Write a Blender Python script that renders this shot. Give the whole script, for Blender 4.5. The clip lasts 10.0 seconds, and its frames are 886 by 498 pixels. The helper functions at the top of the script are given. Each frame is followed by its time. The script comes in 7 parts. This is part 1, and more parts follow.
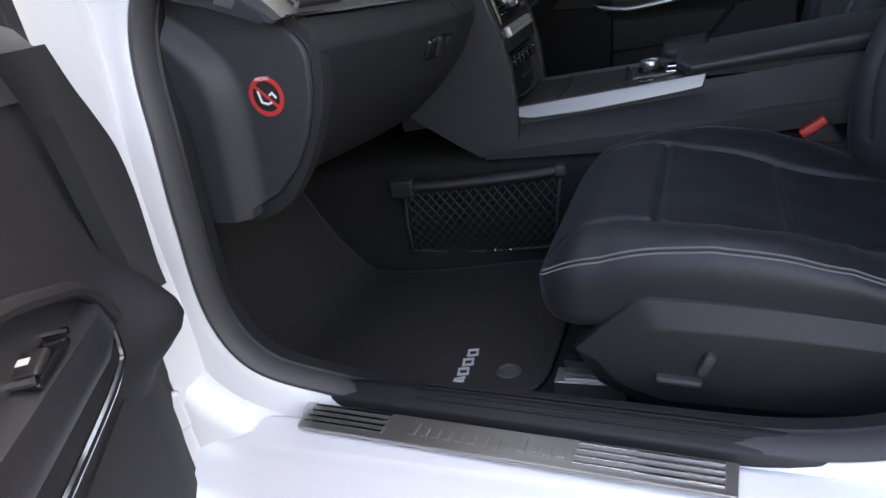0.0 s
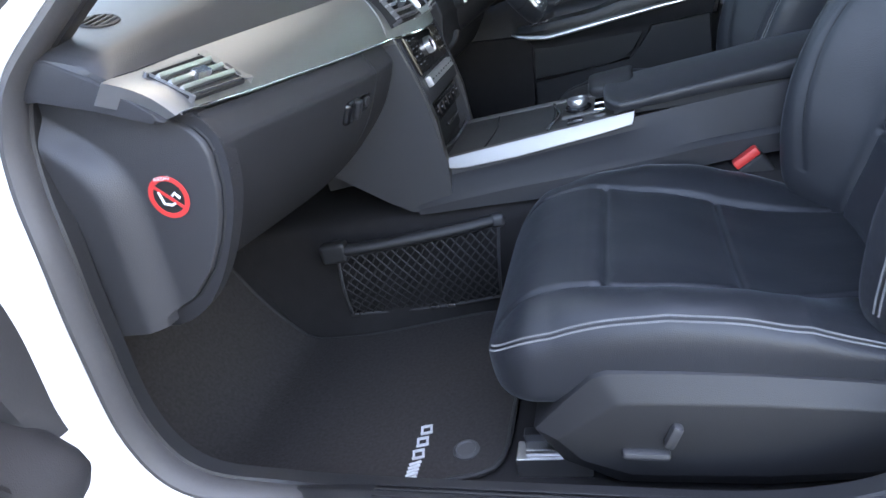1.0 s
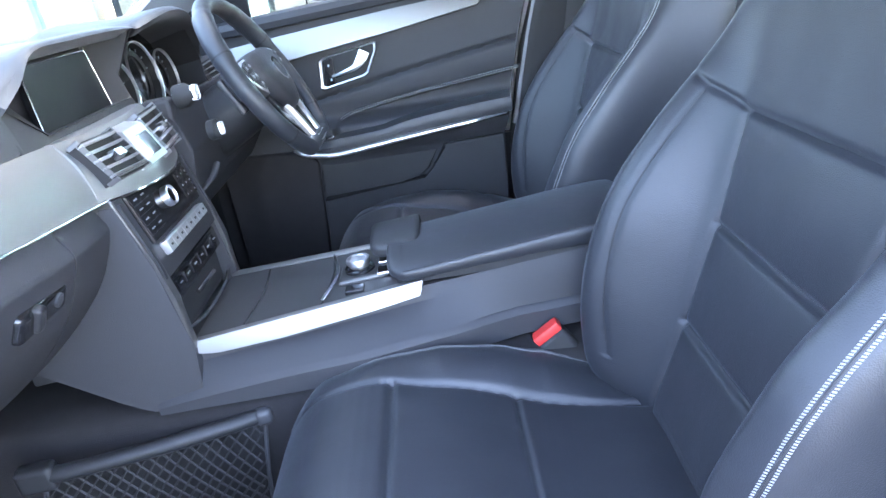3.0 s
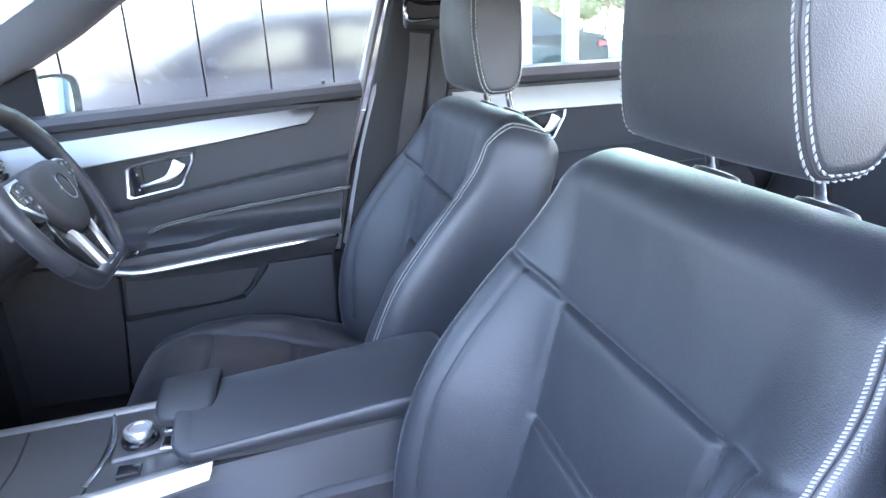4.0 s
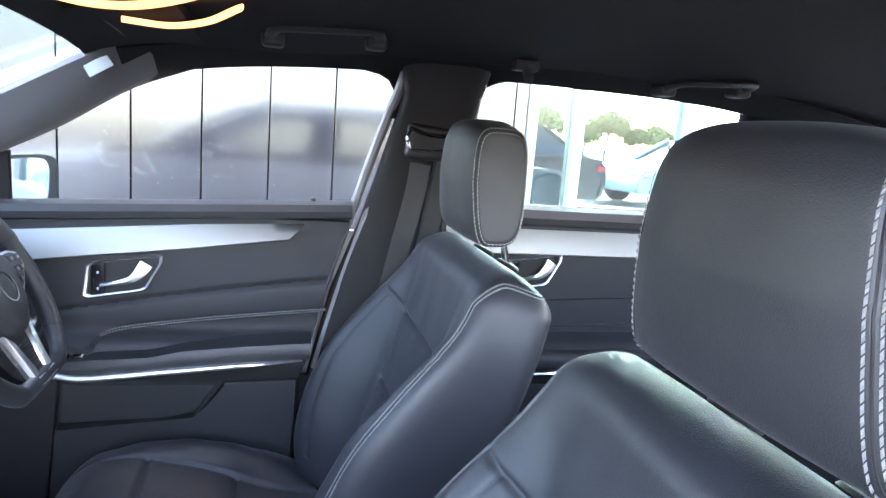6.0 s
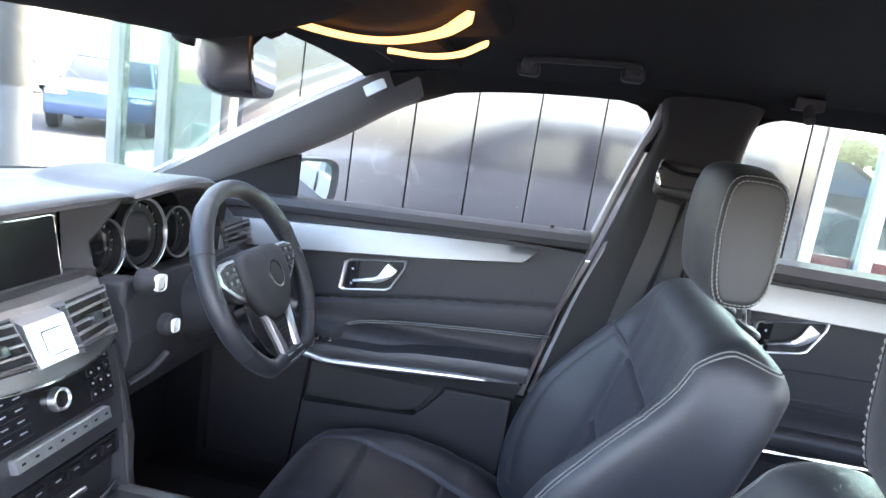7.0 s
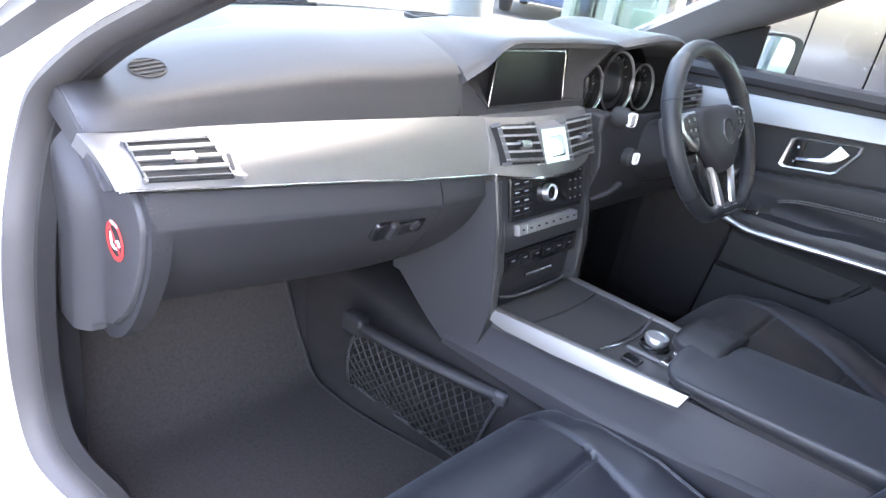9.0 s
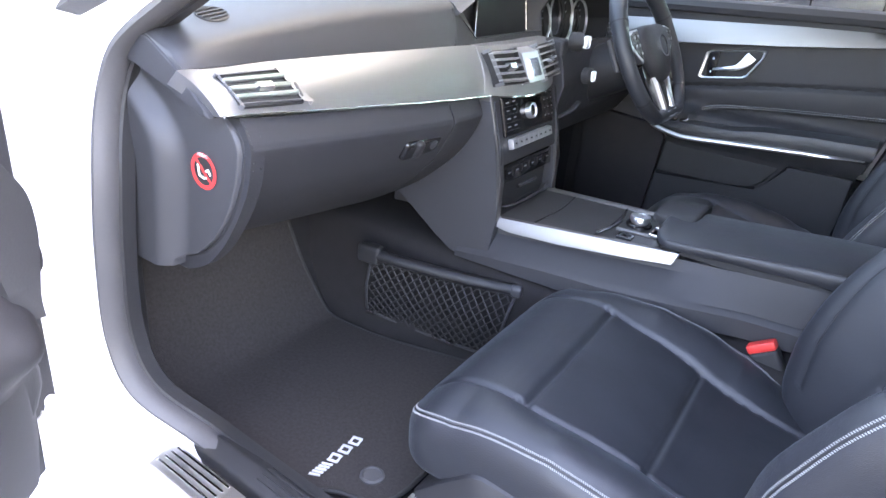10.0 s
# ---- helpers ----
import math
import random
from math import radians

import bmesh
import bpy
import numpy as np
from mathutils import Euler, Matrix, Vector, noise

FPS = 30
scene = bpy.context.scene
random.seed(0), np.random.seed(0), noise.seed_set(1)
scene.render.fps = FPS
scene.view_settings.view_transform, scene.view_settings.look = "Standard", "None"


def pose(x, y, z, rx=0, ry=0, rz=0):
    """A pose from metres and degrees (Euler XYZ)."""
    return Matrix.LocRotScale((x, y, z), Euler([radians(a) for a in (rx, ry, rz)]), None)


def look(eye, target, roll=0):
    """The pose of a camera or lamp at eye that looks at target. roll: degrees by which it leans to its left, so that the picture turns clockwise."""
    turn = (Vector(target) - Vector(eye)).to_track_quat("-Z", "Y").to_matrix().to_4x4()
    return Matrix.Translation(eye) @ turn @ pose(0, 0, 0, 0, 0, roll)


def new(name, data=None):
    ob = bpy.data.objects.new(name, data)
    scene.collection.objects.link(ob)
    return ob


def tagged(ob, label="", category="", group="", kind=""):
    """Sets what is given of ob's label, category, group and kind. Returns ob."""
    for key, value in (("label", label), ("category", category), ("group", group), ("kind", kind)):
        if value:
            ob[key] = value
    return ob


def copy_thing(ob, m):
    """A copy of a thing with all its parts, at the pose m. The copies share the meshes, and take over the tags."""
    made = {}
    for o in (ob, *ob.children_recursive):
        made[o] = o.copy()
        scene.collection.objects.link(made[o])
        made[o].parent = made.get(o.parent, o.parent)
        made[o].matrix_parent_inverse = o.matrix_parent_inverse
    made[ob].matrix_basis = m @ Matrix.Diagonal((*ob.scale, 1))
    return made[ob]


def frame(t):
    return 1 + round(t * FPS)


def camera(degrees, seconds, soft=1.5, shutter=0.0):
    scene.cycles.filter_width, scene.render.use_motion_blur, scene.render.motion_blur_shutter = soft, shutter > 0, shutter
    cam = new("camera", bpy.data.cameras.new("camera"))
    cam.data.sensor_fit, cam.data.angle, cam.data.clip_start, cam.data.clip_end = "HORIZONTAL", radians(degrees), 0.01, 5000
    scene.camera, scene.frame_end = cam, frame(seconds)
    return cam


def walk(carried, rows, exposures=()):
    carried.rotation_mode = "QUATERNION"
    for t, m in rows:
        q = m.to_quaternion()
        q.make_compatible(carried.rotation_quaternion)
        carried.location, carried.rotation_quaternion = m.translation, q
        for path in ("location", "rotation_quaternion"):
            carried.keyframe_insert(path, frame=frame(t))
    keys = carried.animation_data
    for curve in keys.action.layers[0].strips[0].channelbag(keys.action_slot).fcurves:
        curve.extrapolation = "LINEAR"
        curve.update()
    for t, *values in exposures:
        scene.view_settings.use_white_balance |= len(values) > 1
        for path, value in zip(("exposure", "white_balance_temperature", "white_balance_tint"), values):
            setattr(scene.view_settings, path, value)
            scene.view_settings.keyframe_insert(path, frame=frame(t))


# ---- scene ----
cam = camera(67.1, 10.0)
PATH = [
    (0, (0.019, -1.418, 0.938), (-0.729, 0.242, 0.11), -10.6),
    (0.5, (0.007, -1.354, 0.939), (-0.641, 0.339, 0.095), -12.6),
    (1, (0.004, -1.316, 0.992), (-0.577, 0.409, 0.162), -14.0),
    (1.5, (-0.003, -1.257, 1.01), (-0.578, 0.499, 0.243), -15.1),
    (2, (0.012, -1.137, 1.02), (-0.4, 0.655, 0.236), -14.2),
    (2.2, (0.025, -1.101, 1.028), (-0.26, 0.711, 0.23), -12.7),
    (3.3, (0.096, -0.981, 1.094), (0.157, 0.872, 0.344), -8.4),
    (3.5, (0.116, -0.953, 1.109), (0.294, 0.905, 0.391), -7.1),
    (4, (0.149, -0.892, 1.159), (0.571, 0.959, 0.531), -3.0),
    (4.5, (0.156, -0.836, 1.177), (0.699, 1.002, 0.604), -0.6),
    (5, (0.155, -0.811, 1.203), (0.753, 1.03, 0.7), 2.1),
    (5.2, (0.148, -0.807, 1.207), (0.775, 1.03, 0.724), 2.6),
    (6.3, (0.198, -0.764, 1.238), (0.507, 1.185, 0.909), 6.4),
    (6.5, (0.207, -0.759, 1.249), (0.332, 1.207, 0.904), 6.9),
    (7, (0.237, -0.759, 1.256), (-0.05, 1.182, 0.865), 8.4),
    (7.5, (0.26, -0.772, 1.258), (-0.416, 1.033, 0.725), 8.8),
    (8, (0.286, -0.81, 1.245), (-0.755, 0.74, 0.527), 9.4),
    (8.5, (0.276, -0.846, 1.219), (-0.921, 0.532, 0.401), 10.0),
    (9, (0.247, -0.982, 1.188), (-0.932, 0.398, 0.349), 10.0),
    (9.5, (0.222, -1.134, 1.181), (-0.839, 0.333, 0.333), 9.8),
    (10, (0.218, -1.254, 1.113), (-0.723, 0.296, 0.269), 5.7),
]
walk(cam, [(t, look(eye, target, roll)) for t, eye, target, roll in PATH],
     exposures=[(0.0, 3.22, 8600, 20), (1.0, 4.58, 7700, 17), (2.0, 5.5, 6800, 13), (3.5, 5.92, 6900, 21), (5.0, 5.85, 7100, 22), (6.5, 5.46, 7500, 22), (8.0, 5.55, 7900, 24), (10.0, 5.36, 8000, 23)])

# ---- light ----
SUN_TURN, SUN_HEIGHT = 62.0, 42.0
world = bpy.data.worlds.new("sky")
scene.world = world
world.use_nodes = True
wn = world.node_tree.nodes
wl = world.node_tree.links
sky = wn.new("ShaderNodeTexSky")
sky.sky_type = "NISHITA"
sky.sun_disc = False
sky.sun_elevation = radians(SUN_HEIGHT)
sky.sun_rotation = radians(90 - SUN_TURN)
sky.air_density, sky.dust_density, sky.ozone_density = 1.0, 3.0, 1.0
wn["Background"].inputs["Strength"].default_value = 0.15
wl.new(sky.outputs["Color"], wn["Background"].inputs["Color"])
sun_data = bpy.data.lights.new("sun", "SUN")
sun_data.energy, sun_data.angle, sun_data.color = 2.0, radians(0.6), (1.0, 0.95, 0.88)
sun = new("sun", sun_data)
sun_dir = Vector((math.cos(radians(SUN_TURN)) * math.cos(radians(SUN_HEIGHT)), math.sin(radians(SUN_TURN)) * math.cos(radians(SUN_HEIGHT)), math.sin(radians(SUN_HEIGHT))))
sun.matrix_world = look(sun_dir * 30, (0, 0, 0))


# ---- materials ----
def material(name, base, rough=0.5, metal=0.0, vary=0.12, vary_scale=6.0, grain=0.0, grain_scale=400.0, grain_kind="noise",
             coat=0.0, spec=0.5, stretch=(1, 1, 1), rough_vary=0.08, emit=None, fine=0.0, sheen=0.0):
    m = bpy.data.materials.new(name)
    m.use_nodes = True
    n, l = m.node_tree.nodes, m.node_tree.links
    b = n["Principled BSDF"]
    b.inputs["Metallic"].default_value = metal
    b.inputs["Coat Weight"].default_value = coat
    b.inputs["Coat Roughness"].default_value = 0.05
    b.inputs["Specular IOR Level"].default_value = spec
    b.inputs["Sheen Weight"].default_value = sheen
    b.inputs["Sheen Roughness"].default_value = 0.35
    b.inputs["Sheen Tint"].default_value = (0.80, 0.90, 1.0, 1)
    tc = n.new("ShaderNodeTexCoord")
    mp = n.new("ShaderNodeMapping")
    mp.inputs["Scale"].default_value = stretch
    l.new(tc.outputs["Object"], mp.inputs["Vector"])
    big = n.new("ShaderNodeTexNoise")
    big.inputs["Scale"].default_value = vary_scale
    big.inputs["Detail"].default_value = 6.0
    l.new(mp.outputs["Vector"], big.inputs["Vector"])
    small = n.new("ShaderNodeTexNoise")
    small.inputs["Scale"].default_value = vary_scale * 23
    small.inputs["Detail"].default_value = 3.0
    l.new(mp.outputs["Vector"], small.inputs["Vector"])
    add = n.new("ShaderNodeMath")
    add.operation = "MULTIPLY_ADD"
    add.inputs[1].default_value = 0.6
    l.new(big.outputs["Fac"], add.inputs[0])
    mul = n.new("ShaderNodeMath")
    mul.operation = "MULTIPLY"
    mul.inputs[1].default_value = 0.4
    l.new(small.outputs["Fac"], mul.inputs[0])
    l.new(mul.outputs[0], add.inputs[2])
    ramp = n.new("ShaderNodeMixRGB")
    ramp.inputs["Color1"].default_value = (*[c * (1 - vary) for c in base], 1)
    ramp.inputs["Color2"].default_value = (*[min(1, c * (1 + vary)) for c in base], 1)
    l.new(add.outputs[0], ramp.inputs["Fac"])
    l.new(ramp.outputs["Color"], b.inputs["Base Color"])
    rr = n.new("ShaderNodeMapRange")
    rr.inputs["To Min"].default_value = max(0.0, rough - rough_vary)
    rr.inputs["To Max"].default_value = min(1.0, rough + rough_vary)
    l.new(add.outputs[0], rr.inputs["Value"])
    l.new(rr.outputs["Result"], b.inputs["Roughness"])
    if grain:
        if grain_kind == "cells":
            g = n.new("ShaderNodeTexVoronoi")
            g.feature = "SMOOTH_F1"
            out = g.outputs["Distance"]
        else:
            g = n.new("ShaderNodeTexNoise")
            g.inputs["Detail"].default_value = 4.0
            out = g.outputs["Fac"]
        g.inputs["Scale"].default_value = grain_scale
        l.new(mp.outputs["Vector"], g.inputs["Vector"])
        bump = n.new("ShaderNodeBump")
        bump.inputs["Strength"].default_value = grain
        bump.inputs["Distance"].default_value = 0.001
        l.new(out, bump.inputs["Height"])
        if fine:
            soft = n.new("ShaderNodeTexNoise")
            soft.inputs["Scale"].default_value = 28.0
            soft.inputs["Detail"].default_value = 3.0
            l.new(tc.outputs["Object"], soft.inputs["Vector"])
            b2 = n.new("ShaderNodeBump")
            b2.inputs["Strength"].default_value = fine
            b2.inputs["Distance"].default_value = 0.006
            l.new(soft.outputs["Fac"], b2.inputs["Height"])
            l.new(b2.outputs["Normal"], bump.inputs["Normal"])
        l.new(bump.outputs["Normal"], b.inputs["Normal"])
    if emit:
        b.inputs["Emission Color"].default_value = (*emit[0], 1)
        b.inputs["Emission Strength"].default_value = emit[1]
    return m


def pane_material(name, tint=(0.92, 0.96, 0.95), gloss=1.0):
    m = bpy.data.materials.new(name)
    m.use_nodes = True
    n, l = m.node_tree.nodes, m.node_tree.links
    n.remove(n["Principled BSDF"])
    t = n.new("ShaderNodeBsdfTransparent")
    t.inputs["Color"].default_value = (*tint, 1)
    g = n.new("ShaderNodeBsdfGlossy")
    g.inputs["Roughness"].default_value = 0.02
    f = n.new("ShaderNodeLayerWeight")
    f.inputs["Blend"].default_value = 0.5
    q = n.new("ShaderNodeMath")
    q.operation = "POWER"
    q.inputs[1].default_value = 4.0
    l.new(f.outputs["Facing"], q.inputs[0])
    k = n.new("ShaderNodeMath")
    k.operation = "MULTIPLY_ADD"
    k.inputs[1].default_value = 0.6 * gloss
    k.inputs[2].default_value = 0.025 * gloss
    l.new(q.outputs[0], k.inputs[0])
    x = n.new("ShaderNodeMixShader")
    l.new(k.outputs[0], x.inputs[0])
    l.new(t.outputs[0], x.inputs[1])
    l.new(g.outputs[0], x.inputs[2])
    l.new(x.outputs[0], n["Material Output"].inputs["Surface"])
    return m


LEATHER = material("black_leather", (0.016, 0.0175, 0.0215), 0.45, vary=0.18, grain=0.26, grain_scale=900, grain_kind="cells", fine=0.10, spec=0.46, sheen=0.07)
LEATHER_SIDE = material("black_side_leather", (0.017, 0.018, 0.021), 0.47, sheen=0.06, vary=0.15, grain=0.26, grain_scale=850, grain_kind="cells", fine=0.06)
THREAD = material("grey_thread", (0.23, 0.23, 0.225), 0.7)
SOFT = material("soft_black_plastic", (0.027, 0.027, 0.030), 0.58, vary=0.14, grain=0.35, grain_scale=900, grain_kind="cells", spec=0.34)
DASH_SOFT = material("dash_soft_black_plastic", (0.027, 0.027, 0.030), 0.50, vary=0.14, sheen=0.10, grain=0.30, grain_scale=900, grain_kind="cells", spec=0.55)
HARD = material("hard_black_plastic", (0.019, 0.019, 0.0205), 0.47, spec=0.4, vary=0.12, grain=0.25, grain_scale=1100, grain_kind="cells")
GREY_TRIM = material("dark_grey_plastic", (0.040, 0.040, 0.043), 0.5, grain=0.3, grain_scale=1000, grain_kind="cells")
CARPET = material("black_carpet", (0.019, 0.0175, 0.018), 0.95, vary=0.45, vary_scale=30, grain=0.9, grain_scale=520, spec=0.2)
MAT = material("charcoal_mat_pile", (0.037, 0.0330, 0.0318), 0.95, vary=0.85, vary_scale=170, grain=1.0, grain_scale=260, spec=0.2)
BINDING = material("mat_binding", (0.022, 0.021, 0.021), 0.7, grain=0.5, grain_scale=900)
ALU = material("brushed_aluminium", (0.27, 0.27, 0.275), 0.52, 1.0, vary=0.10, vary_scale=60, stretch=(1, 0.02, 1), grain=0.06, grain_scale=900)
ALU_LONG = material("brushed_aluminium_long", (0.27, 0.263, 0.258), 0.48, 1.0, vary=0.08, vary_scale=60, stretch=(0.02, 1, 1), grain=0.06, grain_scale=900)
CHROME = material("chrome", (0.80, 0.80, 0.80), 0.10, 1.0, vary=0.03, rough_vary=0.04)
SATIN = material("satin_chrome", (0.62, 0.62, 0.63), 0.22, 1.0, vary=0.04)
PAINT = material("white_paint", (0.82, 0.82, 0.82), 0.25, coat=0.7, vary=0.004, vary_scale=2, rough_vary=0.02)
NET_CORD = material("elastic_cord", (0.013, 0.013, 0.013), 0.6, vary=0.2, spec=0.4)
RUBBER = material("black_rubber", (0.030, 0.030, 0.032), 0.6, vary=0.2, grain=0.2, grain_scale=300)
GREY_RUBBER = material("grey_door_seal", (0.064, 0.062, 0.064), 0.55, vary=0.2, vary_scale=14, grain=0.2, grain_scale=250)
GLOSS = material("gloss_black", (0.010, 0.010, 0.011), 0.12, vary=0.05)
SCREEN = material("screen_glass", (0.006, 0.006, 0.007), 0.30, vary=0.05, spec=0.15)
DARK = material("matt_dark", (0.012, 0.012, 0.013), 0.7, vary=0.2)
LINER = material("black_headliner", (0.0095, 0.009, 0.0095), 0.95, vary=0.25, vary_scale=40, grain=0.5, grain_scale=900, spec=0.2)
WEBBING = material("belt_webbing", (0.030, 0.030, 0.032), 0.7, grain=0.6, grain_scale=700)
RED = material("red_plastic", (0.62, 0.035, 0.03), 0.4)
RED_INK = material("red_print", (0.70, 0.05, 0.045), 0.45)
WHITE_INK = material("white_print", (0.78, 0.78, 0.76), 0.5)
BLACK_INK = material("black_print", (0.02, 0.02, 0.02), 0.5)
SILVER_INK = material("silver_thread", (0.62, 0.62, 0.62), 0.5)
STEEL = material("brushed_steel", (0.58, 0.57, 0.56), 0.38, 1.0, vary=0.08, vary_scale=50, stretch=(0.03, 1, 1))
GLASS = pane_material("window_glass")
SCREEN_GLASS = pane_material("windscreen_glass", (0.67, 0.72, 0.71))
MIRROR = material("mirror_glass", (0.85, 0.86, 0.87), 0.02, 1.0, vary=0.0, rough_vary=0.0)
WARM_GLOW = material("warm_glow", (0.9, 0.75, 0.55), 0.4, emit=((1.0, 0.44, 0.12), 0.085))
DIM_MARK = material("grey_key_mark", (0.22, 0.22, 0.23), 0.5)
PILLAR_TRIM = material("mid_grey_pillar_trim", (0.085, 0.086, 0.090), 0.6, vary=0.1, grain=0.3, grain_scale=900, grain_kind="cells")
DOOR_TRIM = material("dark_door_trim", (0.024, 0.024, 0.026), 0.62, grain=0.3, grain_scale=900, grain_kind="cells", spec=0.25)
LABEL = material("pale_label", (0.42, 0.47, 0.52), 0.5)
PLATE = material("satin_console_plate", (0.085, 0.082, 0.080), 0.38, 0.6, vary=0.08)
ASPHALT = material("asphalt", (0.036, 0.036, 0.037), 0.9, vary=0.4, vary_scale=3, grain=0.8, grain_scale=150)
CLAD = material("glossy_grey_cladding", (0.014, 0.011, 0.014), 0.15, 0.0, vary=0.10, vary_scale=1.0, rough_vary=0.03, spec=0.9, coat=0.35)
BRIGHT = material("bright_satin_metal", (0.70, 0.70, 0.71), 0.36, 1.0, vary=0.04)
STRIP = material("grey_satin_strip", (0.20, 0.20, 0.215), 0.38, vary=0.05)
CONCRETE = material("pale_concrete", (0.33, 0.325, 0.31), 0.85, vary=0.15, vary_scale=3, grain=0.5, grain_scale=120)
POST = material("grey_painted_column", (0.045, 0.047, 0.050), 0.35, vary=0.1)
FRAME_GREY = material("grey_window_frame", (0.24, 0.26, 0.265), 0.4, 0.4)
SHOW_GLASS = pane_material("showroom_glass", (0.46, 0.60, 0.62), 2.2)


# ---- mesh helpers ----
def base_of(ob):
    """The pose of a thing or part, through its parents."""
    m = Matrix.LocRotScale(ob.location, ob.rotation_euler, None)
    return base_of(ob.parent) @ m if ob.parent else m


def part(name, bm, mat, parent=None, label="", sharp=38.0, kind=""):
    bmesh.ops.remove_doubles(bm, verts=bm.verts, dist=1e-6)
    if parent is not None:
        bm.transform(base_of(parent).inverted())
    bmesh.ops.recalc_face_normals(bm, faces=bm.faces)
    lim = radians(sharp)
    areas = sorted(f.calc_area() for f in bm.faces)
    flat_faced = len(areas) > 6 and areas[-1] > 12 * areas[len(areas) // 2]
    for f in bm.faces:
        f.smooth = True
    for e in bm.edges:
        if len(e.link_faces) == 2:
            e.smooth = e.calc_face_angle(0.0) < lim
    me = bpy.data.meshes.new(name)
    bm.to_mesh(me)
    bm.free()
    me.materials.append(mat)
    ob = new(name, me)
    if flat_faced and len(areas) < 600:
        ob.modifiers.new("even_normals", "WEIGHTED_NORMAL").keep_sharp = True
    if parent is not None:
        ob.parent = parent
    if label:
        ob["label"] = label
    if kind:
        ob["kind"] = kind
    return ob


def thing(name, label, category, at=(0, 0, 0), group="", kind=""):
    ob = new(name)
    ob.empty_display_size = 0.1
    ob.location = at
    return tagged(ob, label, category, group, kind)


def loft(bm, rings, caps=True, close_ring=True, close_path=False):
    rows = [[bm.verts.new(p) for p in r] for r in rings]
    n = len(rows[0])
    pairs = list(zip(rows, rows[1:]))
    if close_path:
        pairs.append((rows[-1], rows[0]))
    for a, b in pairs:
        for i in range(n if close_ring else n - 1):
            j = (i + 1) % n
            bm.faces.new((a[i], a[j], b[j], b[i]))
    if caps and not close_path:
        bm.faces.new(rows[0][::-1])
        bm.faces.new(rows[-1])
    return bm


def spline(pts, n=8, closed=False):
    """Points of a smooth curve through pts."""
    pts = [Vector(p) for p in pts]
    out = []
    m = len(pts)
    last = m if closed else m - 1
    for i in range(last):
        p1, p2 = pts[i], pts[(i + 1) % m]
        p0 = pts[(i - 1) % m] if closed or i > 0 else p1 * 2 - p2
        p3 = pts[(i + 2) % m] if closed or i + 2 < m else p2 * 2 - p1
        for k in range(n):
            t = k / n
            out.append(0.5 * ((2 * p1) + (p2 - p0) * t + (2 * p0 - 5 * p1 + 4 * p2 - p3) * t * t + (3 * p1 - p0 - 3 * p2 + p3) * t ** 3))
    if not closed:
        out.append(pts[-1])
    return out


def prism(bm, profile, axis, lo, hi, bevel=0.0, segments=2):
    """A polygon of two coordinates drawn out along an axis: x takes (y, z), y takes (x, z), z takes (x, y)."""
    def put(a, b, c):
        return {"x": (c, a, b), "y": (a, c, b), "z": (a, b, c)}[axis]
    va = [bm.verts.new(put(a, b, lo)) for a, b in profile]
    vb = [bm.verts.new(put(a, b, hi)) for a, b in profile]
    n = len(profile)
    faces = [bm.faces.new(va[::-1]), bm.faces.new(vb)]
    for i in range(n):
        j = (i + 1) % n
        faces.append(bm.faces.new((va[i], va[j], vb[j], vb[i])))
    if bevel:
        edges = {e for f in faces for e in f.edges}
        bmesh.ops.bevel(bm, geom=list(edges), offset=bevel, segments=segments, profile=0.5, affect="EDGES")
    return bm


def box(bm, c, size, bevel=0.0, turn=None, segments=2):
    t = bmesh.new()
    bmesh.ops.create_cube(t, size=1.0)
    bmesh.ops.scale(t, vec=size, verts=t.verts)
    if bevel:
        bmesh.ops.bevel(t, geom=t.edges[:], offset=bevel, segments=segments, profile=0.5, affect="EDGES")
    m = Matrix.Translation(c) @ (turn if turn is not None else Matrix.Identity(4))
    merge(bm, t, m)
    return bm


def merge(bm, t, m=Matrix.Identity(4)):
    vs = {}
    for v in t.verts:
        vs[v] = bm.verts.new(m @ v.co)
    for f in t.faces:
        bm.faces.new([vs[v] for v in f.verts])
    t.free()


def tube(bm, pts, r, n=10, closed=False, flat=1.0, up=(0, 0, 1)):
    pts = [Vector(p) for p in pts]
    rings = []
    m = len(pts)
    for i, p in enumerate(pts):
        a = pts[(i - 1) % m] if closed or i > 0 else p
        b = pts[(i + 1) % m] if closed or i < m - 1 else p
        d = (b - a).normalized()
        s = d.cross(Vector(up))
        if s.length < 1e-3:
            s = d.cross(Vector((1, 0, 0)))
        s.normalize()
        q = s.cross(d)
        rad = r(i / max(1, m - 1)) if callable(r) else r
        rings.append([p + (s * math.cos(t) + q * math.sin(t) * flat) * rad for t in [2 * math.pi * k / n for k in range(n)]])
    return loft(bm, rings, caps=not closed, close_path=closed)


def lathe(bm, profile, c, axis, n=32):
    """A profile of (radius, height) turned about an axis through c."""
    rot = Vector((0, 0, 1)).rotation_difference(Vector(axis)).to_matrix()
    rings = []
    for r, h in profile:
        rings.append([Vector(c) + rot @ Vector((max(r, 1e-5) * math.cos(t), max(r, 1e-5) * math.sin(t), h)) for t in [2 * math.pi * k / n for k in range(n)]])
    return loft(bm, rings)


